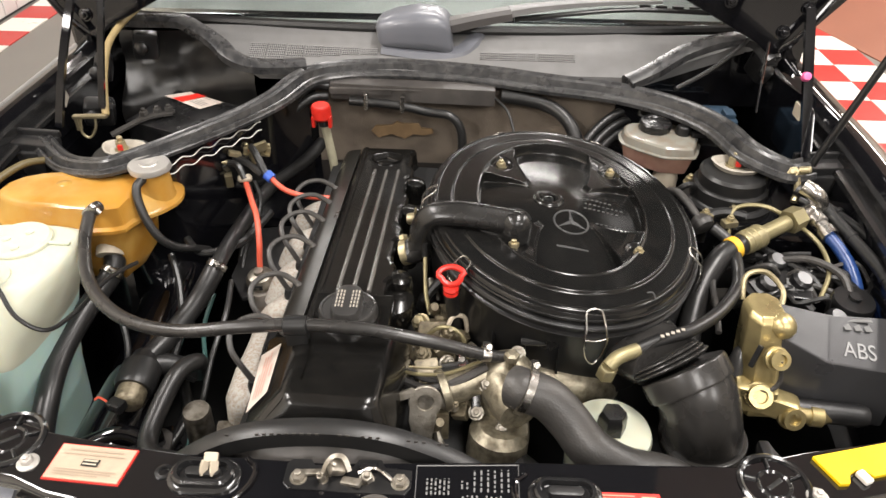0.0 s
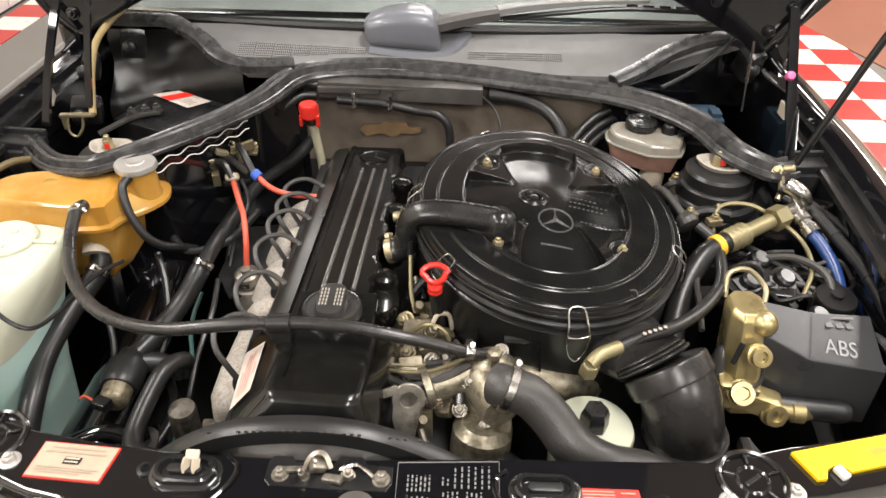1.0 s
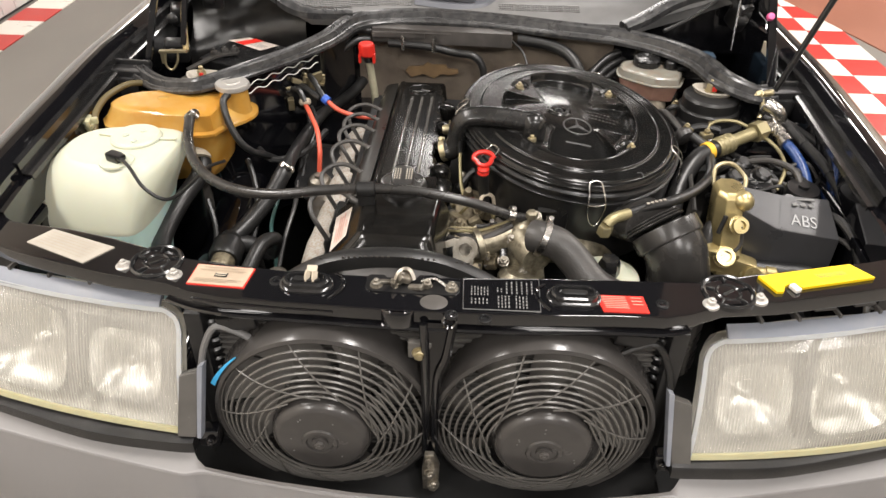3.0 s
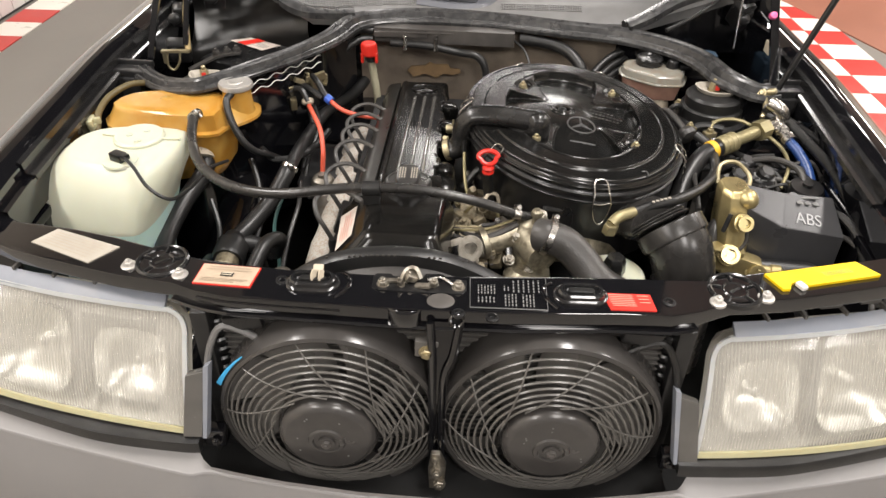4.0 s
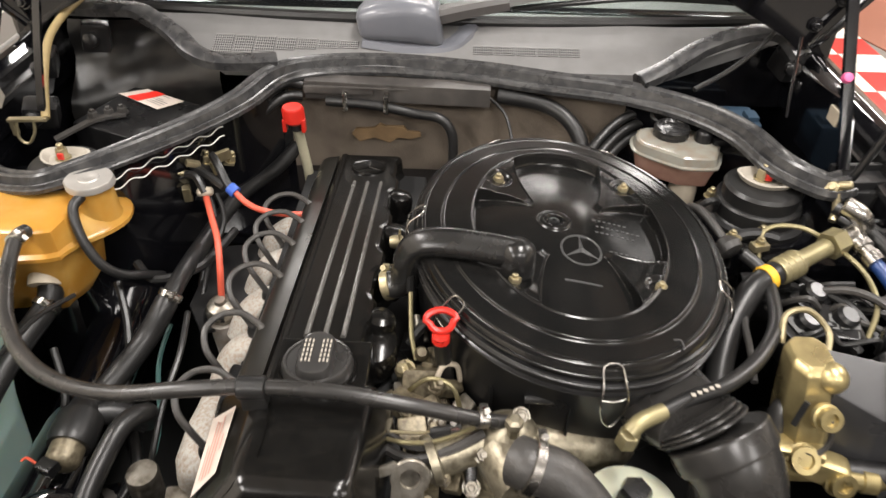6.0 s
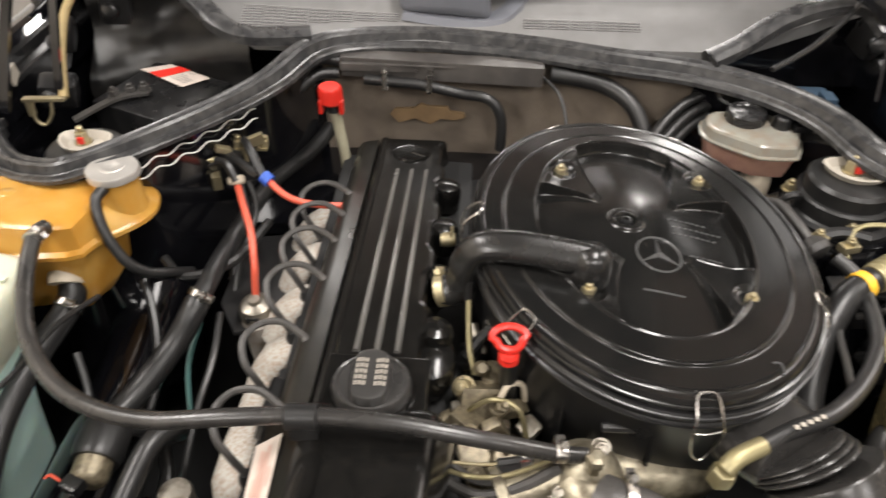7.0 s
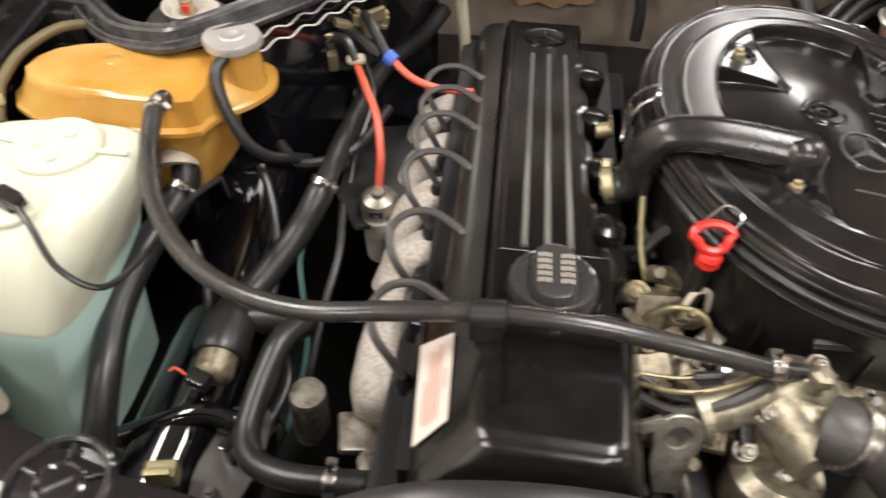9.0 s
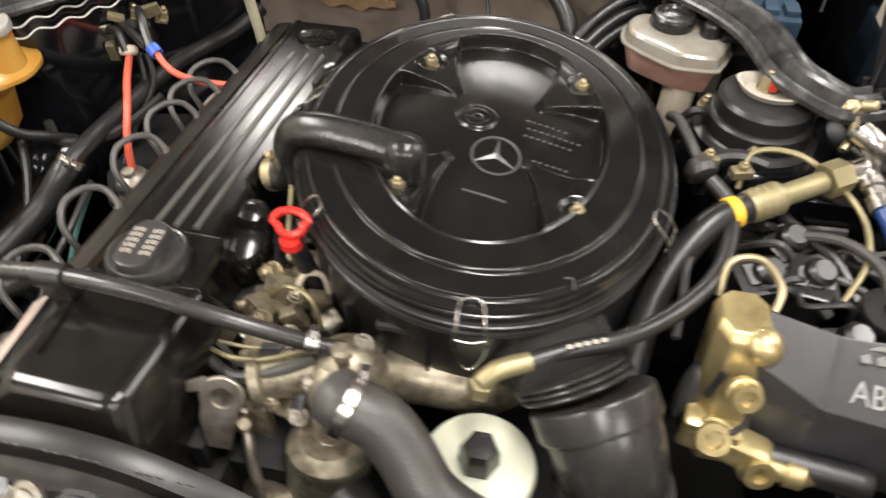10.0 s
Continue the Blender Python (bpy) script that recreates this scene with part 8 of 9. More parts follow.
# ---- left side: pump, dipsticks, leads ----
pump = thing("water_circulation_pump", (-0.36, 0.22, 0.6), "black auxiliary coolant pump with a beige motor", "pump")
bm = bm_new()
lathe(bm, (-0.362, 0.285, 0.655), [(0.018, 0), (0.02, 0.012), (0.026, 0.02), (0.027, 0.05), (0.024, 0.058)], (0.02, -0.95, -0.1), 24)
part("housing", bm, M_RUBBER, pump)
bm = bm_new()
lathe(bm, (-0.361, 0.23, 0.65), [(0.019, 0), (0.019, 0.02), (0.017, 0.025), (0.013, 0.028), (0, 0.029)], (0.02, -0.95, -0.15), 24)
part("motor", bm, M_FITTING, pump, "dull beige motor casing")
bm = bm_new()
box(bm, (-0.368, 0.196, 0.655), (0.022, 0.016, 0.014), 0.003, (0, 0, -20))
part("plug", bm, M_PLASTIC, pump)
bm = bm_new()
tube(bm, [(-0.38, 0.197, 0.66), (-0.392, 0.202, 0.662), (-0.397, 0.199, 0.66)], 0.0016, 6, 4)
part("wire", bm, M_REDWIRE, pump)
bm = bm_new()
tube(bm, [(-0.3, 0.29, 0.62), (-0.33, 0.285, 0.64), (-0.355, 0.275, 0.65)], 0.015, 12, 4)
part("outlet", bm, M_RUBBER, pump)
bm = bm_new()
prism(bm, [(-0.39, 0.1), (-0.31, 0.1), (-0.3, 0.2), (-0.33, 0.24), (-0.39, 0.22)], 0.56, 0.566, 0.002)
box(bm, (-0.33, 0.17, 0.59), (0.012, 0.05, 0.06), 0.003, (0, 0, -20))
part("mount_plate", bm, M_BAY, pump)
bm = bm_new()
lathe(bm, (-0.27, 0.2, 0.57), [(0.016, 0), (0.018, 0.004), (0.018, 0.078), (0.0165, 0.0825), (0, 0.083)], (0.05, -0.05, 1), 28)
solid("metal_canister", bm, M_ALU, (-0.27, 0.2, 0.57), "dull grey cylindrical metal canister", "canister")
bm = bm_new()
box(bm, (-0.385, 0.12, 0.615), (0.028, 0.018, 0.022), 0.003, (0, 0, 10))
box(bm, (-0.385, 0.115, 0.628), (0.024, 0.008, 0.006), 0.002, (0, 0, 10))
solid("solenoid", bm, M_OLIVE, (-0.385, 0.12, 0.6), "small brass coloured solenoid near the radiator", "solenoid")
bm = bm_new()
box(bm, (-0.2, 0.165, 0.645), (0.06, 0.04, 0.012), 0.004, (0, 10, 12))
lathe(bm, (-0.19, 0.13, 0.6), [(0.012, 0), (0.012, 0.05), (0.016, 0.051), (0.016, 0.06)], (0, 0, 1), 14)
lathe(bm, (-0.165, 0.135, 0.6), [(0.008, 0), (0.008, 0.045)], (0, 0, 1), 10)
box(bm, (-0.175, 0.12, 0.66), (0.05, 0.02, 0.03), 0.004)
part("alternator_bracket", bm, M_ALU, engine, "grimy alloy bracket")
bm = bm_new()
lathe(bm, (-0.21, 0.09, 0.62), [(0.05, 0), (0.055, 0.01), (0.055, 0.04), (0.04, 0.05)], (0, -1, 0), 28)
part("pulley", bm, M_DARK, engine)

for name, pts, r, mt in (("chassis_rail", [(-0.43, 0.02, 0.53), (-0.41, 0.16, 0.56), (-0.395, 0.3, 0.585), (-0.4, 0.44, 0.6), (-0.42, 0.6, 0.62)], 0.055, M_PAINT),
                         ("cross_pipe", [(-0.47, 0.16, 0.58), (-0.42, 0.17, 0.6), (-0.37, 0.185, 0.612), (-0.33, 0.18, 0.6)], 0.012, M_PAINT),
                         ("steering_hose", [(-0.33, 0.3, 0.6), (-0.31, 0.25, 0.58), (-0.325, 0.19, 0.565), (-0.34, 0.12, 0.56)], 0.009, M_RUBBER)):
    bm = bm_new()
    sweep(bm, pts, [(1.0 * p, 0.8 * q) for p, q in circle(r, 20)], 8)
    part(name, bm, mt, car, "glossy black member deep in the bay")
bm = bm_new()
prism(bm, soft_outline([(-0.37, 0.09), (-0.315, 0.1), (-0.305, 0.2), (-0.33, 0.22), (-0.365, 0.2)]), 0.585, 0.59, 0.001, m=Matrix.Translation((0, 0, 0)))
for x, y in ((-0.345, 0.115), (-0.325, 0.19), (-0.352, 0.18)):
    hexnut(bm, (x, y, 0.59), 0.007, 0.008)
part("mount_bracket", bm, M_SKIRT, car, "grimy brown steel bracket")

dip = thing("transmission_dipstick", (-0.165, 0.69, 0.72), "pale dipstick tube with a red plastic cap", "dipstick")
bm = bm_new()
tube(bm, [(-0.162, 0.69, 0.66), (-0.163, 0.691, 0.73), (-0.17, 0.692, 0.79), (-0.173, 0.689, 0.815)], 0.0075, 12, 6)
part("tube", bm, surface("pale_green_pipe", (0.33, 0.31, 0.22), 0.5, var=0.2, scale=40, dust=0.3), dip)
bm = bm_new()
lathe(bm, (-0.1735, 0.688, 0.812), [(0.009, 0), (0.0095, 0.01), (0.008, 0.012)], (-0.1, 0, 1), 14)
part("sleeve", bm, M_RUBBER, dip)
bm = bm_new()
lathe(bm, (-0.175, 0.687, 0.824), [(0.013, 0), (0.0165, 0.004), (0.0165, 0.022), (0.014, 0.026), (0.0, 0.027)], (-0.05, 0, 1), 20)
for dx in (-0.014, 0.014):
    box(bm, (-0.175 + dx, 0.682, 0.822), (0.006, 0.012, 0.02), 0.002)
part("cap", bm, M_RED, dip, "red plastic cap")
oil = thing("oil_dipstick", (0.06, 0.25, 0.76), "red plastic oil dipstick handle", "dipstick")
bm = bm_new()
tube(bm, [(0.057 + 0.0155 * math.cos(a) * (1.0 if math.sin(a) > 0 else 0.75), 0.246 + 0.0075 * math.sin(a), 0.847 + 0.0075 * math.sin(a)) for a in [2 * math.pi * j / 20 for j in range(20)]], 0.0036, 8, 1, closed=True)
lathe(bm, (0.057, 0.24, 0.824), [(0.007, 0), (0.0092, 0.003), (0.0076, 0.007), (0.0092, 0.0105), (0.0068, 0.014)], (0, -0.1, 1), 16)
part("handle", bm, M_RED, oil)
bm = bm_new()
tube(bm, [(0.057, 0.245, 0.83), (0.059, 0.25, 0.8), (0.064, 0.26, 0.75)], 0.0085, 12, 5)
part("tube", bm, M_RUBBER, oil)

ign = thing("ignition_connector", (-0.29, 0.58, 0.75), "ignition connector block with red leads on the partition", "connector")
bm = bm_new()
box(bm, (-0.3, 0.592, 0.775), (0.07, 0.02, 0.05), 0.004, (15, 0, 28))
part("block", bm, M_PLASTIC, ign)
for p, ax in (((-0.325, 0.578, 0.785), (-0.6, -0.5, 0.3)), ((-0.26, 0.618, 0.795), (0.4, 0, 0.8)), ((-0.285, 0.605, 0.8), (0, 0, 1))):
    bm = bm_new()
    hexnut(bm, p, 0.007, 0.012, ax)
    box(bm, p, (0.016, 0.01, 0.012), 0.002, (0, 20, 30))
    part("stud", bm, M_BRASS, ign)
for p, sz, rt in (((-0.318, 0.572, 0.795), (0.026, 0.006, 0.02), (20, 10, 30)), ((-0.297, 0.58, 0.812), (0.02, 0.012, 0.008), (0, 25, 30)), ((-0.262, 0.605, 0.812), (0.022, 0.006, 0.018), (15, -10, 30)), ((-0.31, 0.57, 0.77), (0.012, 0.014, 0.024), (10, 0, 20)), ((-0.272, 0.594, 0.798), (0.012, 0.01, 0.02), (0, 0, 40))):
    bm = bm_new()
    box(bm, p, sz, 0.002, rt)
    part("bracket", bm, M_BRASS, ign)
for pts in ([(-0.305, 0.57, 0.8), (-0.29, 0.565, 0.8), (-0.278, 0.553, 0.782)], [(-0.275, 0.6, 0.815), (-0.262, 0.58, 0.81), (-0.245, 0.556, 0.795), (-0.235, 0.548, 0.788)], [(-0.3, 0.585, 0.805), (-0.275, 0.57, 0.8), (-0.25, 0.557, 0.79)]):
    bm = bm_new()
    tube(bm, pts, 0.006, 8, 5)
    part("lead", bm, M_RUBBER, ign)
bm = bm_new()
lathe(bm, (-0.279, 0.556, 0.775), [(0.009, 0), (0.0115, 0.003), (0.0115, 0.009), (0.009, 0.012)], (-0.1, 0.4, 0.6), 16)
part("collar", bm, M_LABEL, ign)
bm = bm_new()
lathe(bm, (-0.242, 0.554, 0.792), [(0.0085, 0), (0.0085, 0.012)], (0.7, -0.4, -0.4), 14)
part("blue_collar", bm, M_BLUE, ign)
bm = bm_new()
tube(bm, [(-0.277, 0.553, 0.775), (-0.258, 0.51, 0.772), (-0.242, 0.475, 0.763), (-0.234, 0.445, 0.74), (-0.235, 0.437, 0.715), (-0.237, 0.434, 0.69)], 0.0044, 12, 6)
part("red_lead", bm, M_REDWIRE, ign, "red ignition lead")
bm = bm_new()
tube(bm, [(-0.238, 0.552, 0.79), (-0.217, 0.536, 0.78), (-0.195, 0.528, 0.774), (-0.167, 0.532, 0.766), (-0.14, 0.541, 0.76)], 0.0042, 12, 6)
part("red_lead", bm, M_REDWIRE, ign, "red ignition lead")
bm = bm_new()
tube(bm, [(-0.285, 0.585, 0.76), (-0.275, 0.56, 0.72), (-0.285, 0.53, 0.69), (-0.29, 0.5, 0.66)], 0.005, 8, 5)
tube(bm, [(-0.275, 0.585, 0.76), (-0.262, 0.56, 0.73), (-0.275, 0.5, 0.69), (-0.28, 0.46, 0.65)], 0.004, 8, 5)
part("cable", bm, M_RUBBER, ign)
coil = thing("suppressor_plug", (-0.236, 0.43, 0.62), "metal capped plug at the end of a red lead", "plug")
bm = bm_new()
lathe(bm, (-0.236, 0.43, 0.672), [(0.019, 0), (0.022, 0.004), (0.022, 0.012), (0.018, 0.02), (0.008, 0.024), (0.007, 0.03)], (0, -0.15, 1), 22)
part("cap", bm, M_ALU, coil)
bm = bm_new()
box(bm, (-0.236, 0.409, 0.681), (0.016, 0.004, 0.008), 0.001)
part("slot", bm, M_DARK, coil)
bm = bm_new()
lathe(bm, (-0.236, 0.43, 0.6), [(0.018, 0), (0.019, 0.07)], (0, -0.1, 1), 18)
part("stem", bm, M_IRON, coil)
bm = bm_new()
tube(bm, [(-0.318, 0.44, 0.64), (-0.33, 0.4, 0.6), (-0.3, 0.3, 0.58), (-0.3, 0.2, 0.56)], 0.0035, 6, 5)
solid("green_cable", bm, surface("green_cable", (0.06, 0.14, 0.13), 0.4), (-0.3, 0.3, 0.58), "thin green-blue cable deep in the bay", "cable")
for i, pts in enumerate(([(-0.35, 0.46, 0.73), (-0.32, 0.44, 0.72), (-0.27, 0.47, 0.72), (-0.24, 0.54, 0.73)], [(-0.36, 0.42, 0.73), (-0.34, 0.38, 0.7), (-0.33, 0.33, 0.66), (-0.34, 0.28, 0.62)], [(-0.27, 0.4, 0.7), (-0.262, 0.34, 0.69), (-0.27, 0.28, 0.66), (-0.28, 0.22, 0.6)], [(-0.41, 0.33, 0.7), (-0.39, 0.29, 0.66), (-0.4, 0.25, 0.6)], [(-0.59, 0.5, 0.8), (-0.57, 0.47, 0.77), (-0.56, 0.46, 0.72)])):
    bm = bm_new()
    tube(bm, pts, (0.006, 0.005, 0.004, 0.0045, 0.012)[i], 8, 6)
    solid("engine_bay_cable", bm, M_RUBBER, pts[0], "thin black cable hanging low in the engine bay", "cable", "bay cables")

# ---- on the radiator support ----
ZS = 0.8065


def plate(name, corners, material, label, category, group="", lift=0.0):
    bm = bm_new()
    prism(bm, corners, ZS - 0.004 + lift, ZS + lift, 0.0)
    return solid(name, bm, material, (sum(c[0] for c in corners) / 4, sum(c[1] for c in corners) / 4, ZS), label, category, group)


def print_rows(parent, corners, rows, material, lift=0.0012):
    a, b, c, d = [Vector((*p, ZS)) for p in corners]
    for u0, u1, v0, v1 in rows:
        bm = bm_new()
        grid_surface(bm, (u0, u1), (v0, v1), lambda u, v: a.lerp(b, u).lerp(d.lerp(c, u), v) + Vector((0, 0, lift)))
        part("print_line", bm, material, parent)


q = [(-0.309, -0.019), (-0.236, -0.0235), (-0.231, 0.0155), (-0.306, 0.0205)]
pl = plate("caution_label", q, M_LABELRED, "cream caution label with a red border and brown print", "label")
qi = [(-0.3077, -0.0178), (-0.2373, -0.0222), (-0.2323, 0.0144), (-0.3048, 0.0192)]
bm = bm_new()
prism(bm, qi, ZS, ZS + 0.0008)
part("field", bm, M_OLDPAPER, pl, "faded cream field")
print_rows(pl, q, [(0.15, 0.85, 0.82, 0.86), (0.1, 0.9, 0.7, 0.735), (0.1, 0.85, 0.2, 0.23), (0.1, 0.9, 0.27, 0.3), (0.1, 0.7, 0.13, 0.16)], M_FADEDPRINT, 0.0016)
print_rows(pl, q, [(0.4, 0.62, 0.4, 0.6)], M_DARK, 0.0016)
print_rows(pl, q, [(0.42, 0.6, 0.52, 0.57), (0.42, 0.6, 0.43, 0.47)], M_LABEL, 0.0026)
q = [(0.2021, -0.0385), (0.2564, -0.0383), (0.2535, -0.0084), (0.1948, -0.0087)]
pl = plate("red_label", q, M_LABELRED, "red label with pale print rows", "label")
print_rows(pl, q, [(0.08, 0.6, 0.86 - 0.11 * k, 0.89 - 0.11 * k) for k in range(7)] + [(0.7, 0.93, 0.82 - 0.2 * k, 0.86 - 0.2 * k) for k in range(3)], M_LABEL)
q = [(0.428, 0.01), (0.5564, 0.0451), (0.535, 0.071), (0.407, 0.0384)]
pl = plate("yellow_label", [(0.421, 0.0085), (0.43, 0.0095), (0.434, 0.02), (0.442, 0.025), (0.451, 0.0235), (0.456, 0.0185), (0.5564, 0.0451), (0.535, 0.071), (0.407, 0.0384)], M_LABELYEL, "yellow label with dark print rows", "label", lift=0.003)
print_rows(pl, q, [(0.5 + 0.018 * k, 0.506 + 0.018 * k, 0.35, 0.62) for k in range(17)], M_BROWNPRINT, 0.0042)
q = [(0.0337, -0.0445), (0.1263, -0.0445), (0.1276, 0.0165), (0.0332, 0.0113)]
pl = plate("data_plate", q, M_PAINT, "black data plate with rows of white print", "plate")
rows = []
rr = random.Random(3)
# columns of small print, as groups of (first u, columns, step, low v, high v)
for u0, n, du, v0, v1 in ((0.1, 6, 0.042, 0.44, 0.74), (0.1, 5, 0.05, 0.16, 0.36), (0.44, 2, 0.05, 0.55, 0.7), (0.45, 4, 0.045, 0.06, 0.44), (0.68, 4, 0.045, 0.06, 0.44), (0.56, 6, 0.066, 0.5, 0.9)):
    for k in range(n):
        v = v0
        while v < v1:
            h = rr.uniform(0.04, 0.09)
            rows.append((u0 + k * du, u0 + k * du + 0.018, v, min(v1, v + h)))
            v += h + 0.03
print_rows(pl, q, rows, M_PRINT)
bm = bm_new()
tube(bm, [(x, y, ZS) for x, y in q], 0.0008, 5, 1, closed=True)
part("border", bm, M_PRINT, pl)
bm = bm_new()
box(bm, (0.4465, 0.0175, ZS + 0.002), (0.009, 0.014, 0.006), 0.002, (0, 0, 25))
solid("plastic_clip", bm, M_WHITE, (0.453, 0.0175, ZS), "small white plastic clip beside the yellow label", "clip")
q = [(-0.5457, 0.0523), (-0.4528, 0.0129), (-0.426, 0.0484), (-0.5245, 0.0835)]
pl = plate("paper_label", q, M_GREYLAB, "faded grey paper label beside the headlight", "label", lift=0.0)
print_rows(pl, q, [(0.1, 0.9, 0.15 + 0.13 * k, 0.165 + 0.13 * k) for k in range(6)], M_FADEDPRINT)
for x, y in ((-0.3296, -0.002), (-0.3994, 0.012), (0.3346, -0.016), (0.3968, -0.0035)):
    bm = bm_new()
    lathe(bm, (x, y, 0.803), [(0.0105, 0), (0.01, 0.003), (0.008, 0.004)], (0, 0, 1), 20)
    hexnut(bm, (x, y, 0.806), 0.0058, 0.006)
    solid("support_bolt", bm, M_CAPMETAL, (x, y, 0.8), "bright steel bolt in the radiator support", "bolt", "support bolts")
for x, y in ((-0.361, 0.0235), (0.3625, 0.0085)):
    t = thing("headlight_adjuster", (x, y, 0.8), "round black plastic headlight adjuster", "adjuster", "headlight adjusters")
    bm = bm_new()
    lathe(bm, (x, y, 0.801), [(0.034, 0), (0.0335, 0.0055), (0.031, 0.0075), (0.0285, 0.0065), (0.027, 0.0005), (0.017, 0.0), (0.0165, 0.004), (0.0145, 0.0058), (0.0125, 0.004), (0.012, 0.0005), (0.0, 0.0005)], (0, 0, 1), 44)
    part("dial", bm, M_GLOSSPLASTIC, t, "", 30)
    bm = bm_new()
    box(bm, (x, y, 0.8035), (0.019, 0.0045, 0.005), 0.001, (0, 0, 35))
    part("slot_bar", bm, M_PLASTIC, t)
    for k in range(5):
        bm = bm_new()
        a = radians(72 * k + 20)
        box(bm, (x + 0.022 * math.cos(a), y + 0.022 * math.sin(a), 0.8045), (0.011, 0.0028, 0.006), 0.001, (0, 0, 72 * k + 20))
        part("rib", bm, M_PLASTIC, t)
for x, y, hook in ((-0.161, -0.009, True), (0.1685, -0.014, False)):
    t = thing("bonnet_buffer", (x, y, 0.8), "glossy black oval bonnet buffer on the radiator support", "buffer", "bonnet buffers")
    bm = bm_new()
    ring_at = [(0.8045, 0.034, 0.0195), (0.8075, 0.0335, 0.019), (0.809, 0.0315, 0.017), (0.8095, 0.0295, 0.0155), (0.8135, 0.0285, 0.0145), (0.8155, 0.0265, 0.0125), (0.8155, 0.0235, 0.0095), (0.8105, 0.0215, 0.0075), (0.8105, 0.015, 0.0035)]
    loft(bm, [(z, rounded(x - a, x + a, y - b, y + b, b * 0.98, 8)) for z, a, b in ring_at])
    part("cup", bm, M_GLOSSPLASTIC, t, "", 28)
    bm = bm_new()
    loft(bm, [(z, rounded(x - a, x + a, y - b, y + b, b * 0.98, 8)) for z, a, b in ((0.81, 0.017, 0.0052), (0.8145, 0.016, 0.0046), (0.815, 0.011, 0.002))])
    part("pad", bm, M_RUBBER, t)
    # raised crescent of the panel beside the cup
    bm = bm_new()
    s_ = 1 if hook else -1
    tube(bm, [(x + s_ * 0.03, y - 0.026, 0.8045), (x + s_ * 0.043, y - 0.008, 0.8062), (x + s_ * 0.045, y + 0.01, 0.8062), (x + s_ * 0.034, y + 0.022, 0.8045)], 0.0028, 8, 6)
    part("crescent", bm, M_PAINT, t)
    if hook:
        bm = bm_new()
        for dx in (-0.0065, 0.0065):
            sweep(bm, [(x + 0.006 + dx * 0.7, y - 0.003, 0.812), (x + 0.006 + dx * 0.7, y + 0.001, 0.818), (x + 0.007 + dx * 0.6, y + 0.005, 0.822)], [(-0.0035, -0.0016), (0.0035, -0.0016), (0.0035, 0.0016), (-0.0035, 0.0016)], 4)
        box(bm, (x + 0.007, y + 0.008, 0.8235), (0.013, 0.009, 0.0035), 0.0015, (35, 0, 0))
        part("tongue", bm, M_LABEL, t, "pale plastic tongue")
lt = thing("bonnet_latch", (-0.03, -0.005, 0.8), "greasy steel bonnet latch on the radiator support", "latch")
bm = bm_new()
prism(bm, [(-0.088, -0.012), (-0.082, -0.018), (-0.03, -0.02), (0.024, -0.02), (0.029, -0.012), (0.029, 0.006), (0.004, 0.008), (0.0, 0.016), (-0.022, 0.016), (-0.026, 0.008), (-0.062, 0.008), (-0.066, 0.014), (-0.084, 0.014), (-0.088, 0.008)], 0.8035, 0.8065, 0.0008)
part("base", bm, M_PLASTIC, lt, "greasy black latch plate")
for (x, y, r, h, ax) in ((-0.0745, -0.007, 0.0065, 0.007, (0, 0, 1)), (0.019, -0.008, 0.0068, 0.007, (0, 0, 1)), (-0.012, -0.006, 0.0058, 0.009, (0.1, -0.2, 1)), (-0.046, 0.001, 0.0045, 0.012, (0.3, -0.2, 1)), (-0.0515, -0.008, 0.004, 0.01, (-0.2, -0.2, 1))):
    bm = bm_new()
    hexnut(bm, (x, y, 0.806), r, h, ax)
    part("lever_pin", bm, M_ALU, lt)
bm = bm_new()
sweep(bm, [(-0.05, -0.003, 0.807), (-0.047, 0.003, 0.815), (-0.041, 0.007, 0.8195), (-0.034, 0.006, 0.819), (-0.029, -0.001, 0.811)], [(-0.005, -0.0022), (0.005, -0.0022), (0.0045, 0.0022), (-0.0045, 0.0022)], 6)
box(bm, (-0.04, 0.0, 0.814), (0.016, 0.013, 0.01), 0.003, (10, 30, 25))
box(bm, (-0.025, -0.011, 0.809), (0.02, 0.008, 0.005), 0.0015, (0, -14, -18))
box(bm, (-0.06, -0.002, 0.8085), (0.024, 0.006, 0.004), 0.001, (0, 6, 8))
part("lever", bm, M_ALU, lt, "greasy dull steel lever")
bm = bm_new()
tube(bm, [(-0.02, -0.002, 0.811), (-0.006, 0.003, 0.812), (0.004, -0.002, 0.812), (0.012, -0.008, 0.81)], 0.0018, 6, 5)
part("release_spring", bm, M_STEEL, lt)
bm = bm_new()
box(bm, (-0.012, 0.006, 0.809), (0.016, 0.008, 0.006), 0.001)
part("guide", bm, M_PLASTIC, lt)
bm = bm_new()
lathe(bm, (-0.0018, -0.0335, 0.8035), [(0.0135, 0), (0.0135, 0.0022), (0.011, 0.003), (0, 0.0034)], (0, 0, 1), 28, sx=1.25)
part("round_cover", bm, M_SKIRT, lt, "dull oval metal plug")
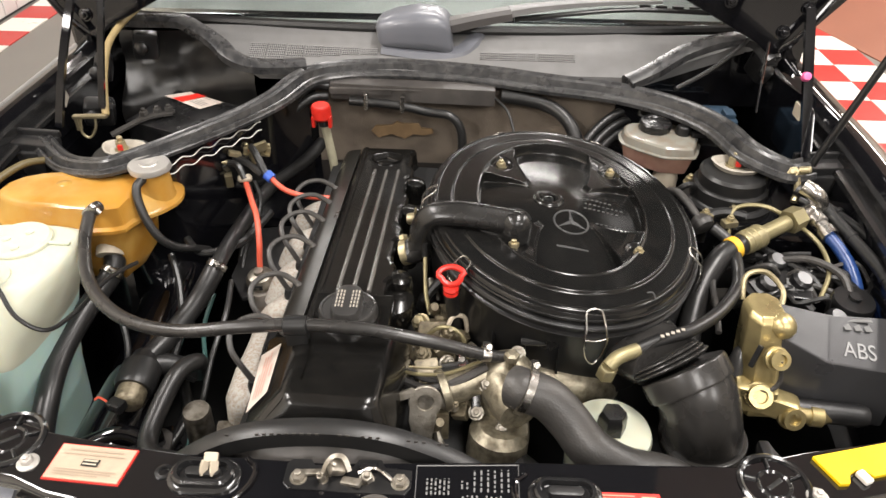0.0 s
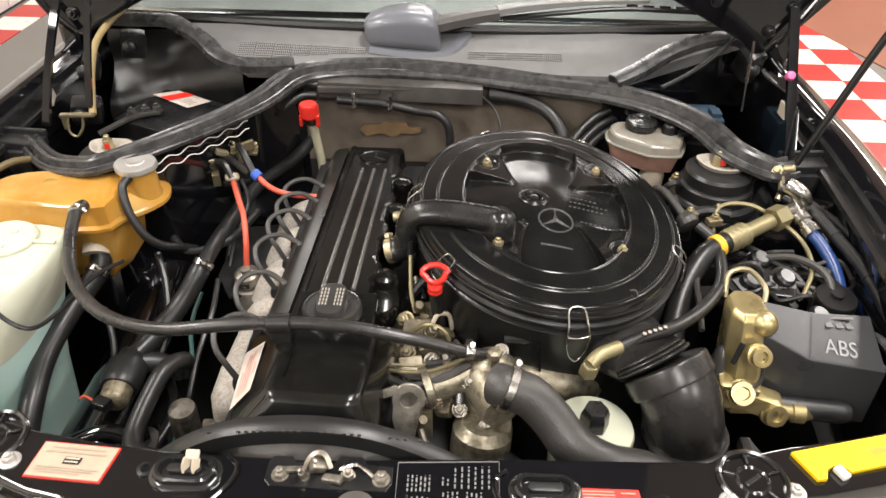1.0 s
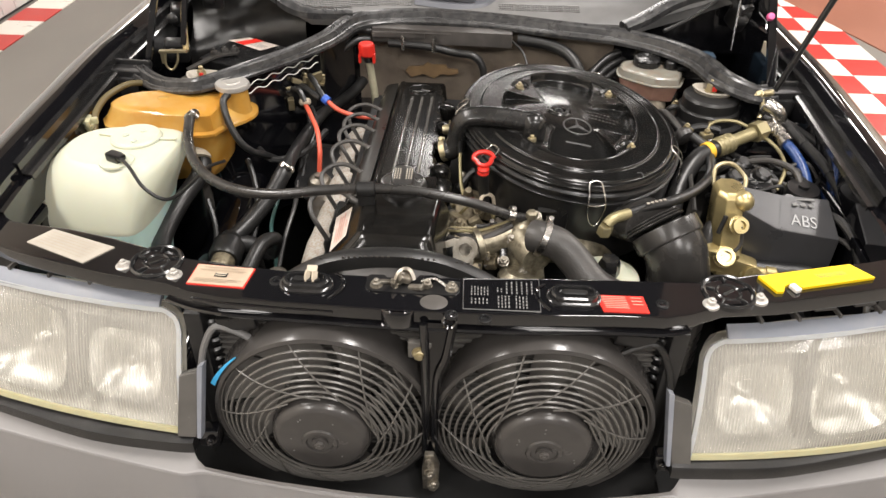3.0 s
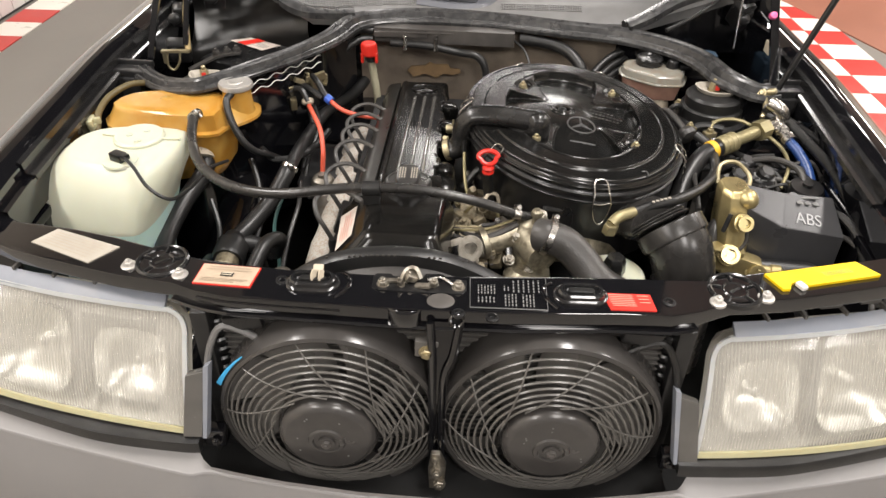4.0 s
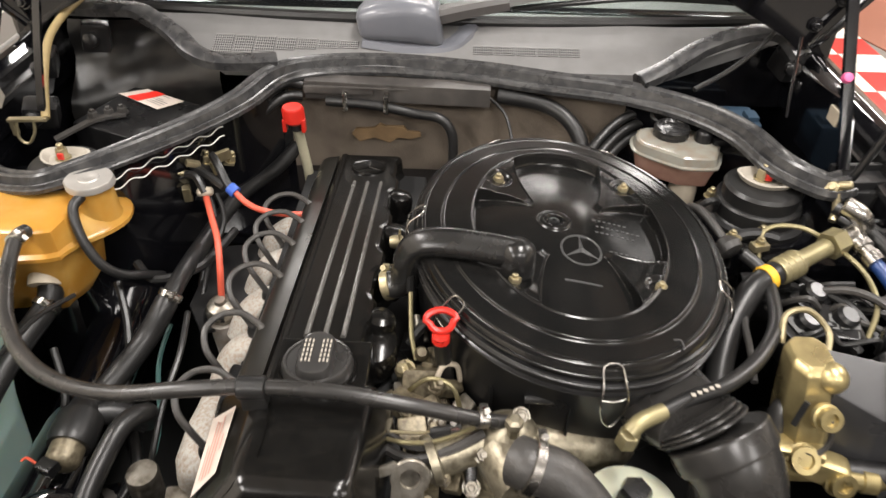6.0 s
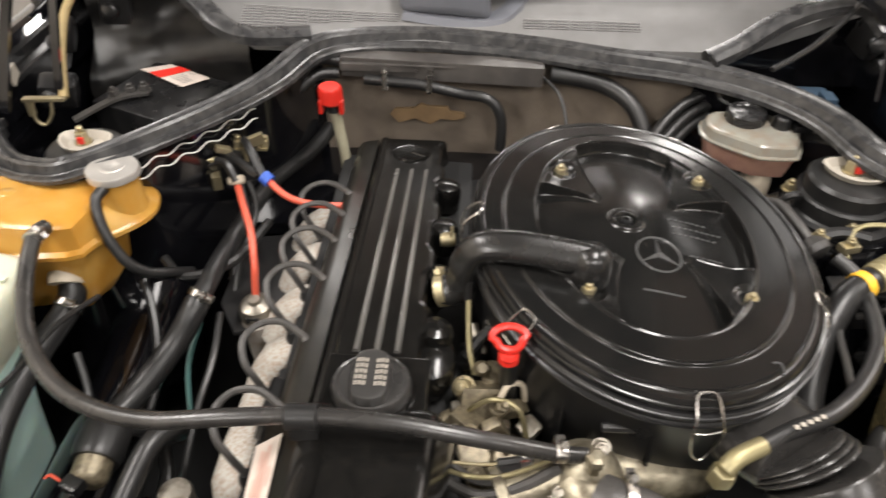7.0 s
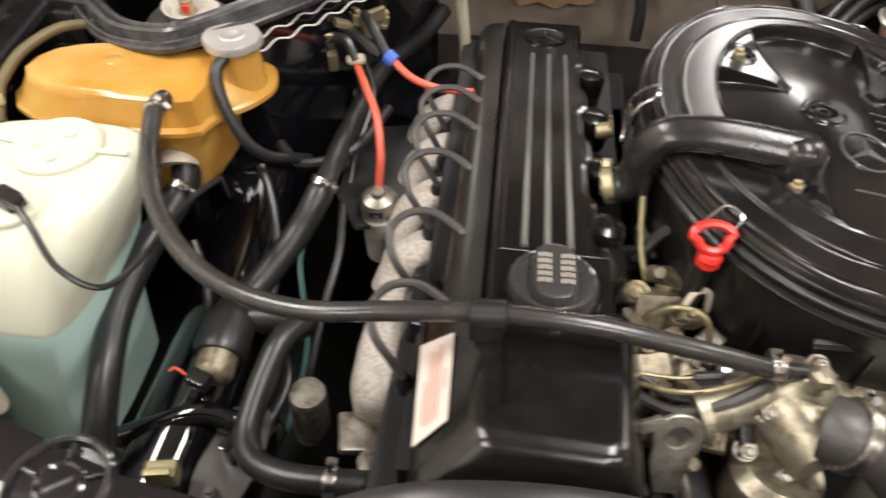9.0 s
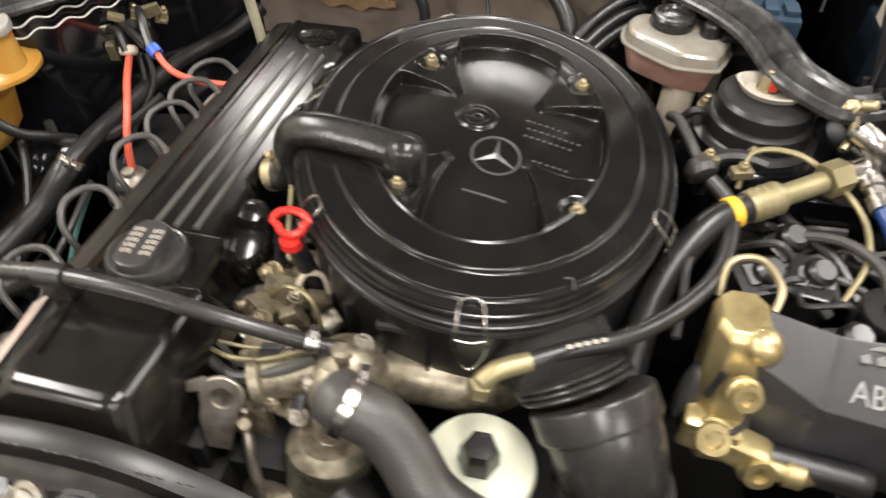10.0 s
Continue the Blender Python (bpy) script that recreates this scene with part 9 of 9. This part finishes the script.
for x, y in ((-0.2, -0.006), (0.275, -0.02), (0.02, -0.055), (0.06, -0.06)):
    bm = bm_new()
    lathe(bm, (x, y, 0.8035), [(0.008, 0), (0.008, 0.003), (0.005, 0.0035), (0.004, 0.001), (0, 0.001)], (0, 0, 1), 18)
    solid("plug_grommet", bm, M_PLASTIC, (x, y, 0.8), "small round black plug in the radiator support", "plug", "support plugs")

# ---- floor tiles ----
TURN = radians(2.5)
PITCH = 0.2055


def tile_strip(x0, cols, y0, rows, phase):
    me = {}
    for name, mt in (("red", M_TILERED), ("white", M_TILEWHITE)):
        bm = bm_new()
        box(bm, (0, 0, 0), (PITCH - 0.003, PITCH - 0.003, 0.008), 0.0015)
        for v in bm.verts:
            v.co *= UNIT
        me[name] = bpy.data.meshes.new("floor_tile")
        bm.to_mesh(me[name])
        bm.free()
        me[name].materials.append(mt)
    for i in range(cols):
        for j in range(rows):
            dx, dy = i * PITCH, j * PITCH
            x = x0 + dx * math.cos(TURN) - dy * math.sin(TURN) * 0
            y = y0 + dy + dx * math.sin(TURN)
            ob = new("floor_tile", me["red" if (i + j + phase) % 2 else "white"])
            ob.parent = floor
            ob.matrix_parent_inverse = Matrix.Identity(4)
            ob.location = V((x, y, Z0 + 0.001)) - ORIGIN[floor.name]


tile_strip(1.158, 5, 1.6715, 14, 0)
tile_strip(-2.36, 1, 1.6715, 14, 0)

# ---- wall tiles, low on the west wall ----
bm = bm_new()
box(bm, (0, 0, 0), (0.012, 0.118, 0.118), 0.002)
for v in bm.verts:
    v.co *= UNIT
me = bpy.data.meshes.new("wall_tile")
bm.to_mesh(me)
bm.free()
me.materials.append(M_WALLTILE)
bm = bm_new()
box(bm, (X0 + 0.001, 3.2, 0.86), (0.006, 3.4, 1.67), 0)
solid("tile_backing", bm, M_JOINT, (X0, 3.2, Z0), "dark grout behind the white wall tiles", "wall", kind="structure")
for j in range(26):
    for k in range(13):
        ob = new("wall_tile", me)
        ob.parent = walls["wall_west"]
        ob.location = V((X0 + 0.006, 1.6 + j * 0.125, 0.1 + k * 0.125)) - ORIGIN["wall_west"]
